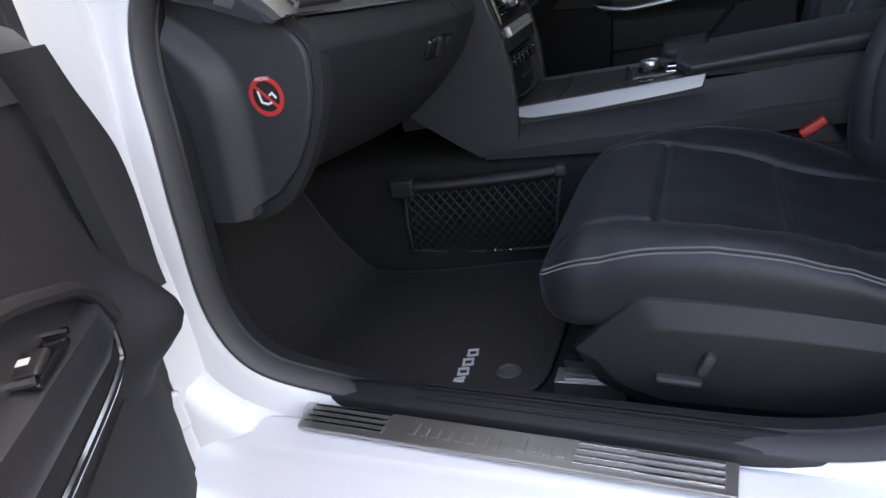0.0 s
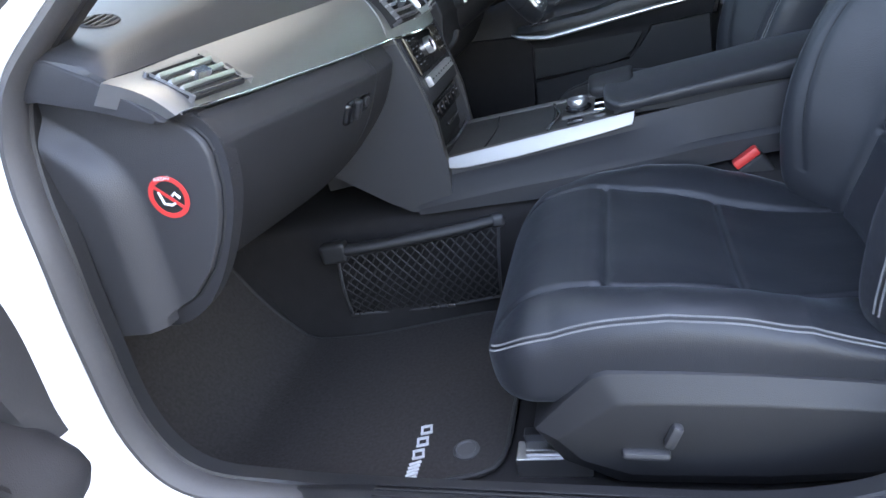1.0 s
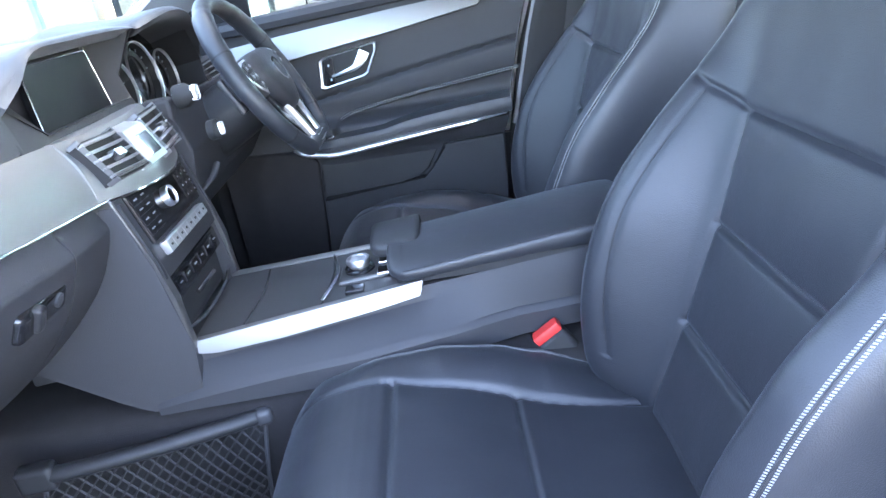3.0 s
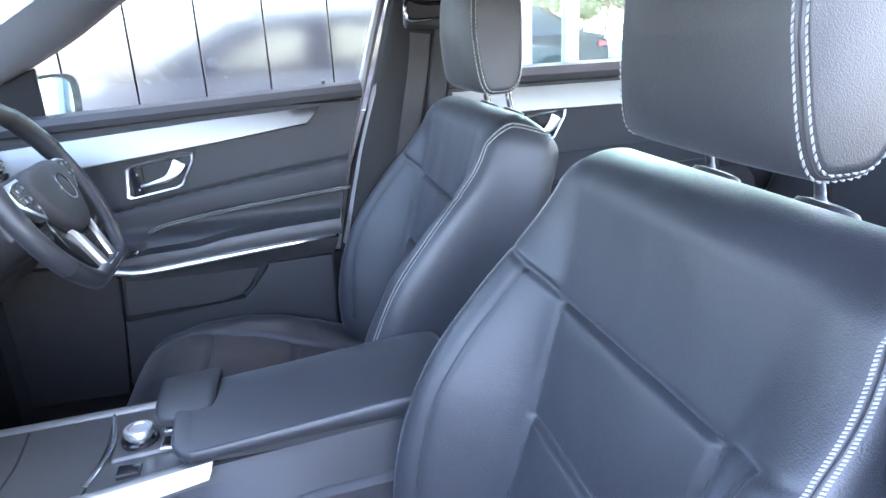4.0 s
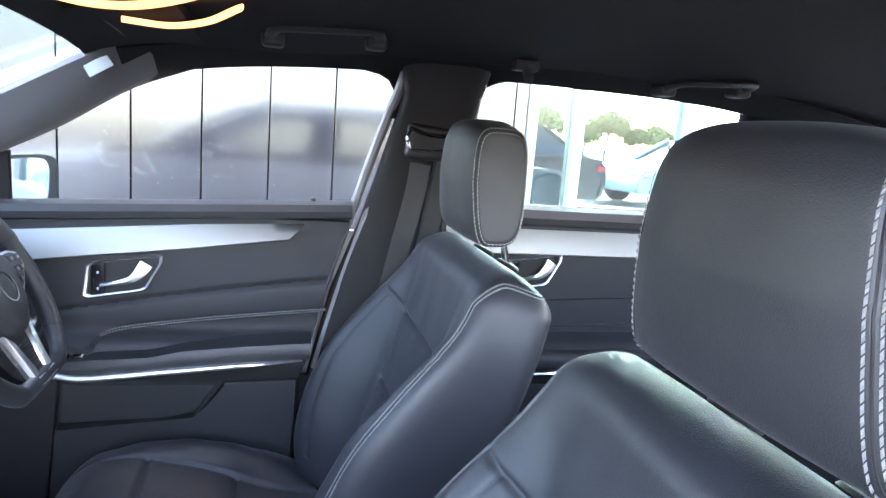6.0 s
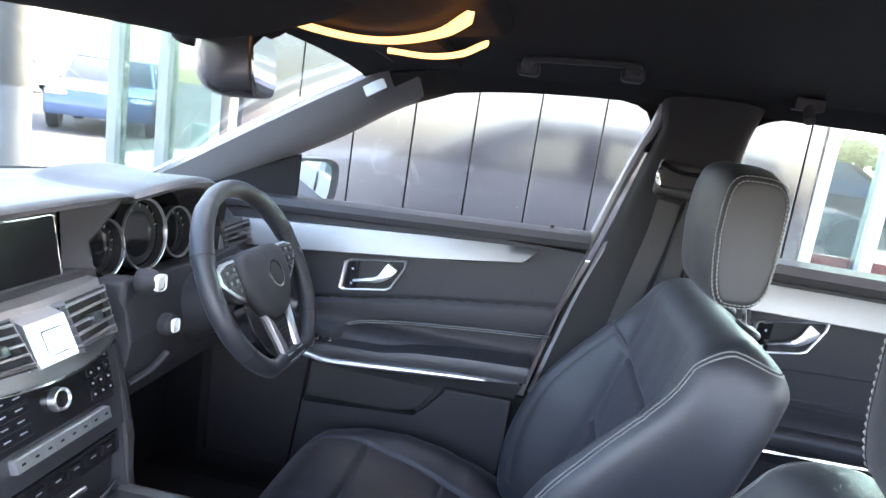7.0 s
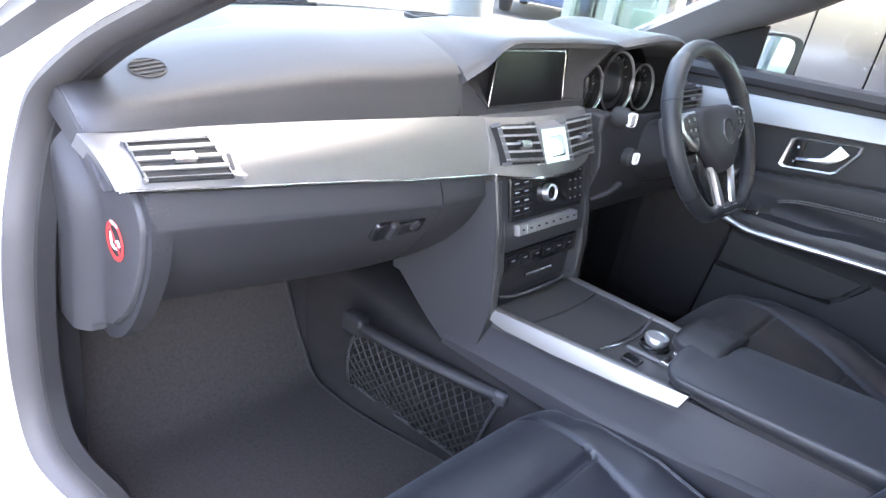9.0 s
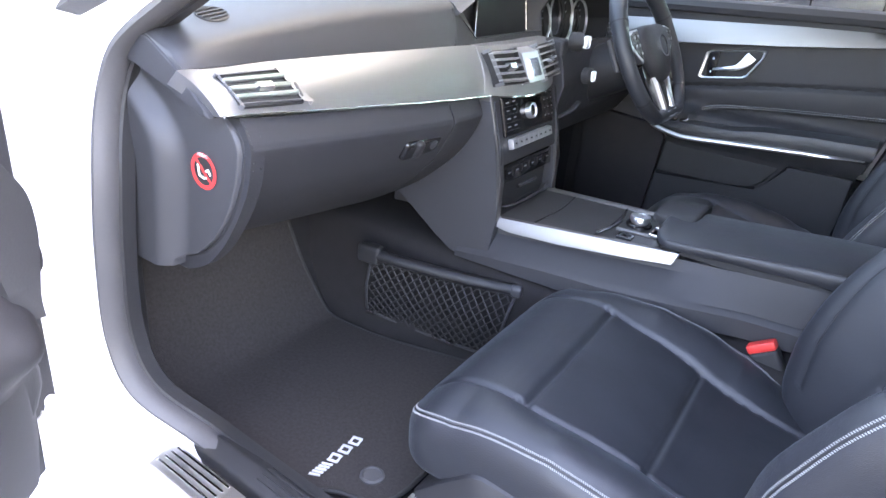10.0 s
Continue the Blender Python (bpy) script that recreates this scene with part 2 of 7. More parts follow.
def sheet(bm, fn, us, vs, thick, down=(0, 0, -1)):
    """A curved board: fn(u, v) gives its face, thick its depth along down."""
    down = Vector(down) * thick
    top = [[bm.verts.new(Vector(fn(u, v))) for v in vs] for u in us]
    low = [[bm.verts.new(Vector(fn(u, v)) + down) for v in vs] for u in us]
    a, b = len(us), len(vs)
    for i in range(a - 1):
        for j in range(b - 1):
            bm.faces.new((top[i][j], top[i + 1][j], top[i + 1][j + 1], top[i][j + 1]))
            bm.faces.new((low[i][j], low[i][j + 1], low[i + 1][j + 1], low[i + 1][j]))
    for i in range(a - 1):
        bm.faces.new((top[i][0], low[i][0], low[i + 1][0], top[i + 1][0]))
        bm.faces.new((top[i][-1], top[i + 1][-1], low[i + 1][-1], low[i][-1]))
    for j in range(b - 1):
        bm.faces.new((top[0][j], top[0][j + 1], low[0][j + 1], low[0][j]))
        bm.faces.new((top[-1][j], low[-1][j], low[-1][j + 1], top[-1][j + 1]))
    return bm


def steps(a, b, n):
    return [a + (b - a) * i / n for i in range(n + 1)]


def lerp(pts, t):
    """A value between rows of (place, value...), smooth from row to row."""
    if t <= pts[0][0]:
        return pts[0][1:] if len(pts[0]) > 2 else pts[0][1]
    for a, b in zip(pts, pts[1:]):
        if t <= b[0]:
            k = (t - a[0]) / (b[0] - a[0])
            v = tuple(p + (q - p) * k for p, q in zip(a[1:], b[1:]))
            return v if len(v) > 1 else v[0]
    return pts[-1][1:] if len(pts[-1]) > 2 else pts[-1][1]


def catmull(rows, n=6):
    """Rows of any length, made finer by a smooth curve."""
    rows = [np.array(r, float) for r in rows]
    out = []
    for i in range(len(rows) - 1):
        p1, p2 = rows[i], rows[i + 1]
        p0 = rows[i - 1] if i else 2 * p1 - p2
        p3 = rows[i + 2] if i + 2 < len(rows) else 2 * p2 - p1
        for k in range(n):
            t = k / n
            out.append(0.5 * (2 * p1 + (p2 - p0) * t + (2 * p0 - 5 * p1 + 4 * p2 - p3) * t * t + (3 * p1 - p0 - 3 * p2 + p3) * t ** 3))
    out.append(rows[-1])
    return out


def stitches(bm, pts, length=0.0042, gap=0.0022, r=0.0007, lift=0.0006, normals=None, wide=0.0, slant=0.0):
    """Short thread runs along a line of points."""
    pts = [Vector(p) for p in pts]
    run = [0.0]
    for a, b in zip(pts, pts[1:]):
        run.append(run[-1] + (b - a).length)
    total = run[-1]
    s = 0.0

    def where(d):
        lo, hi = 0, len(run) - 1
        while hi - lo > 1:
            mid = (lo + hi) // 2
            if run[mid] <= d:
                lo = mid
            else:
                hi = mid
        f = (d - run[lo]) / max(1e-9, run[hi] - run[lo])
        nn = normals[lo].lerp(normals[hi], f).normalized() if normals else Vector((0, 0, 1))
        return pts[lo].lerp(pts[hi], f), nn
    while s + length < total:
        a, na = where(s)
        b, _ = where(s + length)
        d = (b - a).normalized()
        side = d.cross(na).normalized() * (wide or r * 1.3) + d * slant
        m = (a + b) / 2
        mid_up = na * (r * 1.8 + lift)
        q = [bm.verts.new(a - side), bm.verts.new(a + side), bm.verts.new(b + side), bm.verts.new(b - side),
             bm.verts.new(m - side * 0.8 + mid_up), bm.verts.new(m + side * 0.8 + mid_up)]
        bm.faces.new((q[0], q[1], q[5], q[4]))
        bm.faces.new((q[4], q[5], q[2], q[3]))
        bm.faces.new((q[1], q[2], q[5]))
        bm.faces.new((q[0], q[4], q[3]))
        bm.faces.new((q[0], q[3], q[2], q[1]))
        s += length + gap
    return bm


# ---- the car's shell ----
def slab(name, mat, c, size, label, category="", kind="structure", bevel=0.004):
    bm = box(bmesh.new(), c, size, bevel)
    return tagged(part(name, bm, mat), label, category, kind=kind)


# floor with toe board, carpeted
FLOOR = 0.285


def toe(x):
    """Height of the floor at x: level under the seat, then curving up to the toe board."""
    d = max(0.0, -0.665 - x)
    return FLOOR + (8.0 * d * d if d < 0.13 else 0.1352 + 2.08 * (d - 0.13))


toe_line = [(x, toe(x)) for x in steps(-0.98, -0.66, 24)]
floor_profile = toe_line + [(1.75, FLOOR), (1.75, FLOOR - 0.04), (-0.70, FLOOR - 0.04), (-1.02, toe(-0.98) - 0.02)]
tagged(part("floor", prism(bmesh.new(), floor_profile, "y", -0.72, 0.74), CARPET), "black carpeted car floor rising to the toe board", "floor", kind="structure")

# tunnel between the footwells, narrower towards the rear
TUNNEL_FOOT = [(-1.0, 0.228), (-0.72, 0.228), (-0.64, 0.236), (-0.57, 0.234), (-0.50, 0.223), (-0.36, 0.188), (-0.28, 0.176), (-0.15, 0.172), (1.2, 0.172)]


def tunnel_section(x):
    f = lerp(TUNNEL_FOOT, x)
    half = [(f, FLOOR - 0.01), (f - 0.006, FLOOR + 0.02), (0.55 * f + 0.45 * 0.166, 0.40), (0.166, 0.485), (0.160, 0.505), (0.145, 0.515), (0.10, 0.518)]
    return [Vector((x, -a, b)) for a, b in half] + [Vector((x, a, b)) for a, b in half[::-1]]


tagged(part("tunnel_carpet", loft(bmesh.new(), [tunnel_section(x) for x in steps(-1.0, -0.1, 45) + [0.3, 1.2]]), CARPET, None, "", 50), "black carpet over the floor tunnel", "carpet", kind="structure")

# side of the door opening: lower line of the front passenger opening
OPENING = spline([(0.455, -0.66, 1.20), (0.43, -0.745, 0.98), (0.40, -0.79, 0.75), (0.335, -0.79, 0.53), (0.25, -0.79, 0.425), (0.12, -0.782, 0.372), (-0.10, -0.766, 0.362),
                  (-0.38, -0.750, 0.362), (-0.50, -0.750, 0.374), (-0.59, -0.785, 0.434), (-0.632, -0.79, 0.52), (-0.628, -0.79, 0.66), (-0.624, -0.782, 0.77), (-0.632, -0.766, 0.845),
                  (-0.628, -0.752, 0.905), (-0.60, -0.744, 0.955), (-0.53, -0.737, 1.004), (-0.45, -0.728, 1.050), (-0.34, -0.714, 1.102), (-0.20, -0.690, 1.170), (-0.05, -0.664, 1.240), (0.10, -0.640, 1.292), (0.22, -0.625, 1.318), (0.36, -0.62, 1.325), (0.445, -0.63, 1.29)], 7, True)


def along(path, shape, closed=True):
    """Rings of (outward, sideways) steps along a closed line that lies roughly upright; outward points away from its middle."""
    mid = sum(path, Vector()) / len(path)
    rings = []
    m = len(path)
    for i, p in enumerate(path):
        d = (path[(i + 1) % m] - path[i - 1]).normalized()
        o = d.cross(Vector((0, 1, 0))).normalized()
        if o.dot(p - mid) < 0:
            o = -o
        rings.append([p + o * a + Vector((0, b, 0)) for a, b in shape])
    return rings


seal_shape = [(0.010 * math.cos(t) + 0.002, 0.021 * math.sin(t) + 0.013) for t in [2 * math.pi * k / 10 for k in range(10)]]
tagged(part("door_seal", loft(bmesh.new(), along(OPENING, seal_shape), close_path=True), GREY_RUBBER), "grey rubber seal round the front door opening", "seal", kind="structure")
lip_shape = [(0.000, 0.022), (0.006, 0.03), (0.006, 0.048), (0.000, 0.056), (-0.006, 0.052), (-0.008, 0.03)]
tagged(part("inner_trim", loft(bmesh.new(), along(OPENING, lip_shape), close_path=True), HARD), "black plastic trim inside the door opening", "trim", kind="structure")
jamb_shape = [(0.005, 0.02), (0.007, -0.006), (0.016, -0.014), (0.055, -0.020), (0.062, -0.060), (0.075, -0.072), (0.13, -0.080), (0.13, 0.0), (0.06, 0.03)]
tagged(part("door_frame", loft(bmesh.new(), along(OPENING, jamb_shape), close_path=True, caps=False), PAINT), "white painted body frame round the front door opening", "car body", kind="structure")

# outer sill below the opening and the front pillar with its wing
sill = [(-0.80, 0.357), (-0.853, 0.352), (-0.864, 0.335), (-0.878, 0.322), (-0.905, 0.305), (-0.93, 0.26), (-0.925, 0.20), (-0.86, 0.17), (-0.74, 0.17), (-0.72, 0.30)]
tagged(part("side_sill", prism(bmesh.new(), sill, "x", -0.97, 0.95, 0.006), PAINT), "white painted stepped side sill", "car body", kind="structure")
pil = bmesh.new()
prism(pil, [(-0.70, -0.70), (-0.66, -0.80), (-0.668, -0.862), (-0.70, -0.905), (-0.78, -0.922), (-0.98, -0.925), (-0.98, -0.70)], "z", 0.22, 0.97, 0.006)
tagged(part("front_pillar", pil, PAINT), "white painted hinge pillar of the open door", "car body", kind="structure")


# ---- seats ----
def groove(d, depth, w):
    return -depth * math.exp(-(d / w) ** 2)


def cushion_point(a, x, y0=0.0, out=0.0):
    """The seat cushion's skin: a turns round its section, x runs from the nose (-0.24) back."""
    x0, x1 = -0.222, 0.36
    top = lerp(CUSH_TOP, x)
    s = min(1.0, max(0.0, (x - x0) / 0.075))
    f = math.sqrt(max(0.0, 1 - (1 - s) ** 2))
    e = min(1.0, max(0.0, (x1 - x) / 0.05))
    f *= math.sqrt(max(0.0, 1 - (1 - e) ** 2)) * 0.6 + 0.4 if e < 1 else 1
    low, mid = 0.410, 0.465
    sl = min(1.0, max(0.0, (x - x0) / 0.022))
    fl = math.sqrt(max(0.0, 1 - (1 - sl) ** 2)) if e == 1 else f
    w = (0.252 + 0.008 * math.sin((x + 0.24) * 5)) * (0.60 + 0.40 * f)
    n = 5.0
    c, q = math.cos(a), math.sin(a)
    u = math.copysign(abs(c) ** (2 / n), c)
    h = math.copysign(abs(q) ** (2 / 4.2), q)
    y = w * u
    z = mid + ((top - mid) * h * f if h > 0 else (mid - low) * h * fl)
    if q > 0:
        au = abs(y)
        lean = min(1.0, max(0.0, (x + 0.12) / 0.14)) * (1.0 if x < 0.17 else max(0.0, 1 - (x - 0.17) / 0.10))
        inner = 0.166 - 0.12 * max(0.0, x + 0.05)
        if au > inner:
            k = min(1.0, (au - inner) / 0.088)
            z += 0.036 * lean * math.sin(k * math.pi * 0.58) * h ** 0.5
        else:
            z -= 0.006 * lean * (1 - (au / inner) ** 2)
        if x > -0.07:
            z += groove(au - inner, 0.0068, 0.0052) * h
        if au < 0.170:
            z += groove(x + 0.052, 0.0068, 0.0050)
            z += groove(x - 0.117, 0.0062, 0.0048) * min(1.0, max(0.0, (inner + 0.004 - au) / 0.008))
            if -0.045 < x < 0.11:
                z += 0.005 * math.sin(math.pi * (x + 0.045) / 0.155) * (1 - (au / 0.17) ** 4)
        if x < -0.06:
            z += groove(au - 0.166, 0.006, 0.005) * h * f
        z += 0.0025 * noise.noise((x * 14, y * 14, 3.1)) * f
    return Vector((x, y0 + y, z + out))


CUSH_TOP = catmull([(-0.24, 0.480), (-0.20, 0.520), (-0.15, 0.546), (-0.08, 0.556), (0.0, 0.540), (0.10, 0.518), (0.18, 0.492), (0.36, 0.475)], 5)
CUSH_TOP = [tuple(r) for r in CUSH_TOP]
# up the backrest: run, half width, depth in front of and behind the spine, lift of the side bolsters
BACK_ROWS = [tuple(r) for r in catmull([(-0.06, 0.222, 0.060, 0.060, 0.06), (0.0, 0.246, 0.060, 0.060, 0.090), (0.10, 0.262, 0.060, 0.064, 0.116), (0.22, 0.270, 0.060, 0.070, 0.112), (0.32, 0.268, 0.060, 0.076, 0.082),
                                        (0.40, 0.262, 0.060, 0.082, 0.048), (0.46, 0.254, 0.060, 0.086, 0.024), (0.52, 0.240, 0.060, 0.088, 0.010), (0.56, 0.230, 0.058, 0.088, 0.004)], 5)]
# line of the spine, seen from the side
SPINE = [tuple(r) for r in catmull([(-0.10, 0.322, 0.395), (0.0, 0.360, 0.490), (0.13, 0.408, 0.610), (0.26, 0.452, 0.732), (0.38, 0.489, 0.846), (0.48, 0.516, 0.942), (0.56, 0.534, 1.020), (0.62, 0.546, 1.078)], 6)]


def back_point(a, v, y0=0.0):
    """The backrest's skin: a turns round its section, v runs up it."""
    w, front, rear, lift = lerp(BACK_ROWS, min(v, 0.56))
    sx, sz = lerp(SPINE, v)
    tx, tz = lerp(SPINE, v + 0.02)
    ux, uz = lerp(SPINE, v - 0.02)
    up = Vector((tx - ux, 0, tz - uz)).normalized()
    nor = Vector((-up.z, 0, up.x))
    f = 1.0
    if v > 0.505:
        k = min(1.0, (v - 0.505) / 0.052)
        f = math.sqrt(max(0.0, 1 - k * k))
        w -= 0.046 * (1 - f)
    if v < -0.02:
        k = min(1.0, (-0.02 - v) / 0.06)
        f = math.sqrt(max(0.0, 1 - k * k))
    c, q = math.cos(a), math.sin(a)
    u = math.copysign(abs(c) ** (2 / 5.0), c)
    h = math.copysign(abs(q) ** (2 / 4.4), q)
    y = w * u
    d = (front if h > 0 else rear) * h * f
    if q > 0:
        au = abs(y)
        inner = 0.112 + 0.085 * v
        k = min(1.0, max(0.0, (au - inner) / 0.095))
        d += lift * (k * k * (3 - 2 * k)) * min(1.0, h * 1.6)
        line = 0.378 + (0.30 * max(0.0, au - inner) if au > inner else 0.0)
        if v < line:
            edges = (-0.03, 0.10, 0.236, line)
            for lo, hi in zip(edges, edges[1:]):
                if lo <= v < hi and au < inner:
                    d += (0.008 * math.sin(math.pi * (v - lo) / (hi - lo)) ** 0.6 - 0.003) * (1 - (au / inner) ** 4)
            d += groove(au - inner, 0.0070, 0.0052) * min(1.0, max(0.0, (line - v) / 0.01))
            if v > 0.0:
                d += groove(au - inner - 0.072 + 0.35 * (v - 0.2) ** 2, 0.004, 0.0035) * h
        d += groove(v - line, 0.0062, 0.0050) * max(0.0, 1 - max(0.0, au - inner - 0.05) / 0.06)
        if au < inner + 0.004:
            d += groove(v - 0.236, 0.0058, 0.0048)
            d += groove(v - 0.10, 0.0058, 0.0048)
        d += 0.002 * noise.noise((v * 14, y * 14, 8.7)) * f
    sag = 0.016 * max(0.0, (v - 0.42) / 0.14) ** 2 * max(0.0, -h) * f
    return Vector((sx, y0 + y, sz - sag)) + nor * d


def head_point(a, y, y0=0.0):
    """The head restraint's skin: a turns round its side outline, y runs across."""
    n = 4.0
    c, q = math.cos(a), math.sin(a)
    hx = 0.051 * math.copysign(abs(c) ** (2 / n), c)
    hz = 0.102 * math.copysign(abs(q) ** (2 / n), q)
    if hx < 0:
        hx *= 1.0 - 0.22 * max(0, -hz / 0.10)
    k = abs(y) / 0.124
    e = min(1.0, max(0.0, (0.124 - abs(y)) / 0.010))
    y = y * (0.975 - 0.9 * hz)
    r = 1 - 0.13 * (1 - math.sqrt(max(0.0, 1 - (1 - e) ** 2)))
    wrap = 0.016 * k ** 3 * max(0.0, -c) ** 0.4
    drop = 0.016 * k ** 3 * max(0.0, q)
    return Vector((0.517 + hx * r + wrap + hz * 0.03, y0 + y, 1.146 + hz * r - drop))


def even_angles(n, m, across=120, sides=16, behind=44):
    """Angles round a squarish section that space its points evenly."""
    u_end = 0.955
    a0 = math.acos(u_end ** (n / 2))
    front = [math.acos(math.copysign(abs(u) ** (n / 2), u)) for u in steps(u_end, -u_end, across)]
    rear = [2 * math.pi - math.acos(math.copysign(abs(u) ** (n / 2), u)) for u in steps(-u_end, u_end, behind)]
    h_end = math.sin(a0) ** (2 / m)
    left = [math.pi - math.asin(math.copysign(abs(h) ** (m / 2), h)) for h in steps(h_end, -h_end, sides)][1:-1]
    right = [math.asin(math.copysign(abs(h) ** (m / 2), h)) % (2 * math.pi) for h in steps(-h_end, h_end, sides)][1:-1]
    return front + left + rear + right


def normal_of(fn, a, v, y0, eps=1e-3):
    p = fn(a, v, y0)
    n = (fn(a + eps, v, y0) - p).cross(fn(a, v + eps, y0) - p)
    return n.normalized()


def surface_line(fn, pairs, y0, centre):
    pts, nor = [], []
    for a, v in pairs:
        p = fn(a, v, y0)
        n = normal_of(fn, a, v, y0)
        if n.dot(p - centre) < 0:
            n = -n
        pts.append(p + n * 0.0004)
        nor.append(n)
    return pts, nor


def double_seam(bm, owner, pts, nor, half=0.0034, r=0.00055, length=0.0046, across=True):
    """Two rows of stitches on either side of a fine dark seam."""
    rows = ([], [])
    for i, p in enumerate(pts):
        t = (pts[min(i + 1, len(pts) - 1)] - pts[max(i - 1, 0)]).normalized()
        w = nor[i].cross(t).normalized()
        rows[0].append(p + w * half)
        rows[1].append(p - w * half)
    for row in rows:
        if across:
            stitches(bm, row, 0.0017, 0.0011, 0.0003, 0.0001, normals=nor, wide=0.0014, slant=0.0007)
        else:
            stitches(bm, row, length, 0.0013, r, 0.0002, normals=nor, slant=0.0011)
    part("seam", tube(bmesh.new(), [p - n * 0.0004 for p, n in zip(pts, nor)], 0.0011, 5), DARK, owner)


def car_seat(y0, side, label, buckle_side):
    """A front seat. side is -1 where its outer flank faces the passenger door, 1 for the driver's."""
    seat = thing("car_seat", label, "car seat", (0.06, y0, FLOOR), "front seats of the car")
    ang = even_angles(5.0, 4.2, 190)
    ang_back = even_angles(5.0, 4.4, 150)
    xs = [-0.2219, -0.2212, -0.2195, -0.217, -0.2135, -0.209, -0.204, -0.198] + steps(-0.19, 0.30, 165) + [0.32, 0.335, 0.348, 0.356, 0.3598]
    cush = part("seat_cushion", loft(bmesh.new(), [[cushion_point(a, x, y0) for a in ang] for x in xs]), LEATHER, seat, "black leather seat cushion with sewn panels", 60)
    vs = [-0.0799, -0.077, -0.07, -0.06, -0.045, -0.03] + steps(-0.02, 0.527, 230) + [0.532, 0.537, 0.5415, 0.5455, 0.549, 0.552, 0.5545, 0.556, 0.5568, 0.55699]
    back = part("backrest", loft(bmesh.new(), [[back_point(a, v, y0) for a in ang_back] for v in vs]), LEATHER, seat, "black leather backrest with raised side bolsters", 60)
    an2 = even_angles(4.0, 4.0, 18, 28, 18)
    ys = [-0.124, -0.1238, -0.1232, -0.122, -0.120, -0.1175, -0.114] + steps(-0.110, 0.110, 24) + [0.114, 0.1175, 0.120, 0.122, 0.1232, 0.1238, 0.124]
    head = part("head_restraint", loft(bmesh.new(), [[head_point(a, y, y0) for a in an2] for y in ys]), LEATHER_SIDE, seat, "black leather head restraint with pale double stitching", 60)
    # posts and collars
    for dy in (-0.072, 0.072):
        bm = tube(bmesh.new(), [(0.567, y0 + dy, 0.97), (0.562, y0 + dy, 1.01), (0.545, y0 + dy, 1.10)], 0.0065, 14)
        part("post", bm, CHROME, seat, "chrome head restraint post")
        bm = lathe(bmesh.new(), [(0.0, -0.004), (0.026, -0.004), (0.027, 0.0), (0.024, 0.004), (0.013, 0.006), (0.010, 0.006), (0.0, 0.006)], (0.566, y0 + dy, 1.0045), (0.30, 0, 1), 28)
        bmesh.ops.scale(bm, vec=(0.72, 1.15, 1), space=Matrix.Translation((-0.566, -(y0 + dy), 0)), verts=bm.verts)
        part("collar", bm, HARD, seat, "black plastic post collar")
    # pale stitching beside fine seams
    bm = bmesh.new()
    for sd in (-1, 1):
        a = 0.52 if sd == side else 0.80
        a = a if sd > 0 else math.pi - a
        p, n = surface_line(cushion_point, [(a, x) for x in steps(-0.212, 0.33, 150)], y0, Vector((0.1, y0, 0.40)))
        double_seam(bm, cush, p, n)
    part("cushion_stitching", bm, THREAD, cush, "pale double stitching", kind="stuff")
    bm = bmesh.new()
    for sd in (-1, 1):
        a0 = 0.50 if sd == side else 0.60
        prs = [(a0, v) for v in steps(-0.02, 0.500, 150)]
        prs += [(a0 - (a0 + 0.85) * t, 0.500 + 0.0395 * math.sin(min(1.0, t * 2.6) * math.pi / 2)) for t in steps(0.02, 1, 60)]
        if sd < 0:
            prs = [(math.pi - a, v) for a, v in prs]
        p, n = surface_line(back_point, prs, y0, Vector((0.5, y0, 0.75)))
        double_seam(bm, back, p, n)
    for sd in (-1, 1):
        prs = []
        for v in steps(0.02, 0.385, 50):
            y = 0.112 + 0.085 * v + 0.072 - 0.35 * (v - 0.2) ** 2
            a = math.acos(min(0.99, y / lerp(BACK_ROWS, v)[0]) ** 2.5)
            prs.append((a if sd > 0 else math.pi - a, v))
        p, n = surface_line(back_point, prs, y0, Vector((0.5, y0, 0.75)))
        part("bolster_seam", tube(bmesh.new(), [q - k * 0.0006 for q, k in zip(p, n)], 0.0011, 5), DARK, back)
    part("back_stitching", bm, THREAD, back, "pale double stitching", kind="stuff")
    bm = bmesh.new()
    for sd in (-1, 1):
        p, n = surface_line(head_point, [(t, sd * 0.1205) for t in steps(0, 2 * math.pi, 170)], y0, Vector((0.517, y0, 1.146)))
        double_seam(bm, head, p, n, 0.0042, 0.0007, 0.0052, False)
    part("head_stitching", bm, THREAD, head, "pale double stitching", kind="stuff")
    # plastic flank with seat switches
    yo = y0 + side * 0.262
    flank = [(-0.160, 0.400), (-0.120, 0.440), (-0.078, 0.478), (-0.058, 0.4845), (0.02, 0.480), (0.12, 0.470), (0.22, 0.456), (0.30, 0.440), (0.335, 0.42), (0.34, 0.36), (0.30, 0.315), (0.12, 0.300), (-0.06, 0.305), (-0.13, 0.345)]
    mx, mz = 0.09, 0.385

    def flank_ring(inset, depth):
        return [Vector((x + (mx - x) * inset * 0.35, yo + side * depth, z + (mz - z) * inset)) for x, z in flank]
    bm = loft(bmesh.new(), [flank_ring(0.0, -0.05), flank_ring(0.0, -0.004), flank_ring(0.03, 0.001), flank_ring(0.34, 0.016), flank_ring(0.40, 0.018), flank_ring(0.9, 0.019)])
    fl = part("side_panel", bm, HARD, seat, "black plastic seat side panel", 28)
    bm = box(bmesh.new(), (-0.022, yo + side * 0.022, 0.374), (0.058, 0.016, 0.012), 0.005, pose(0, 0, 0, 0, 4, 0))
    part("cushion_switch", bm, GREY_TRIM, fl, "dark cushion-shaped seat switch")
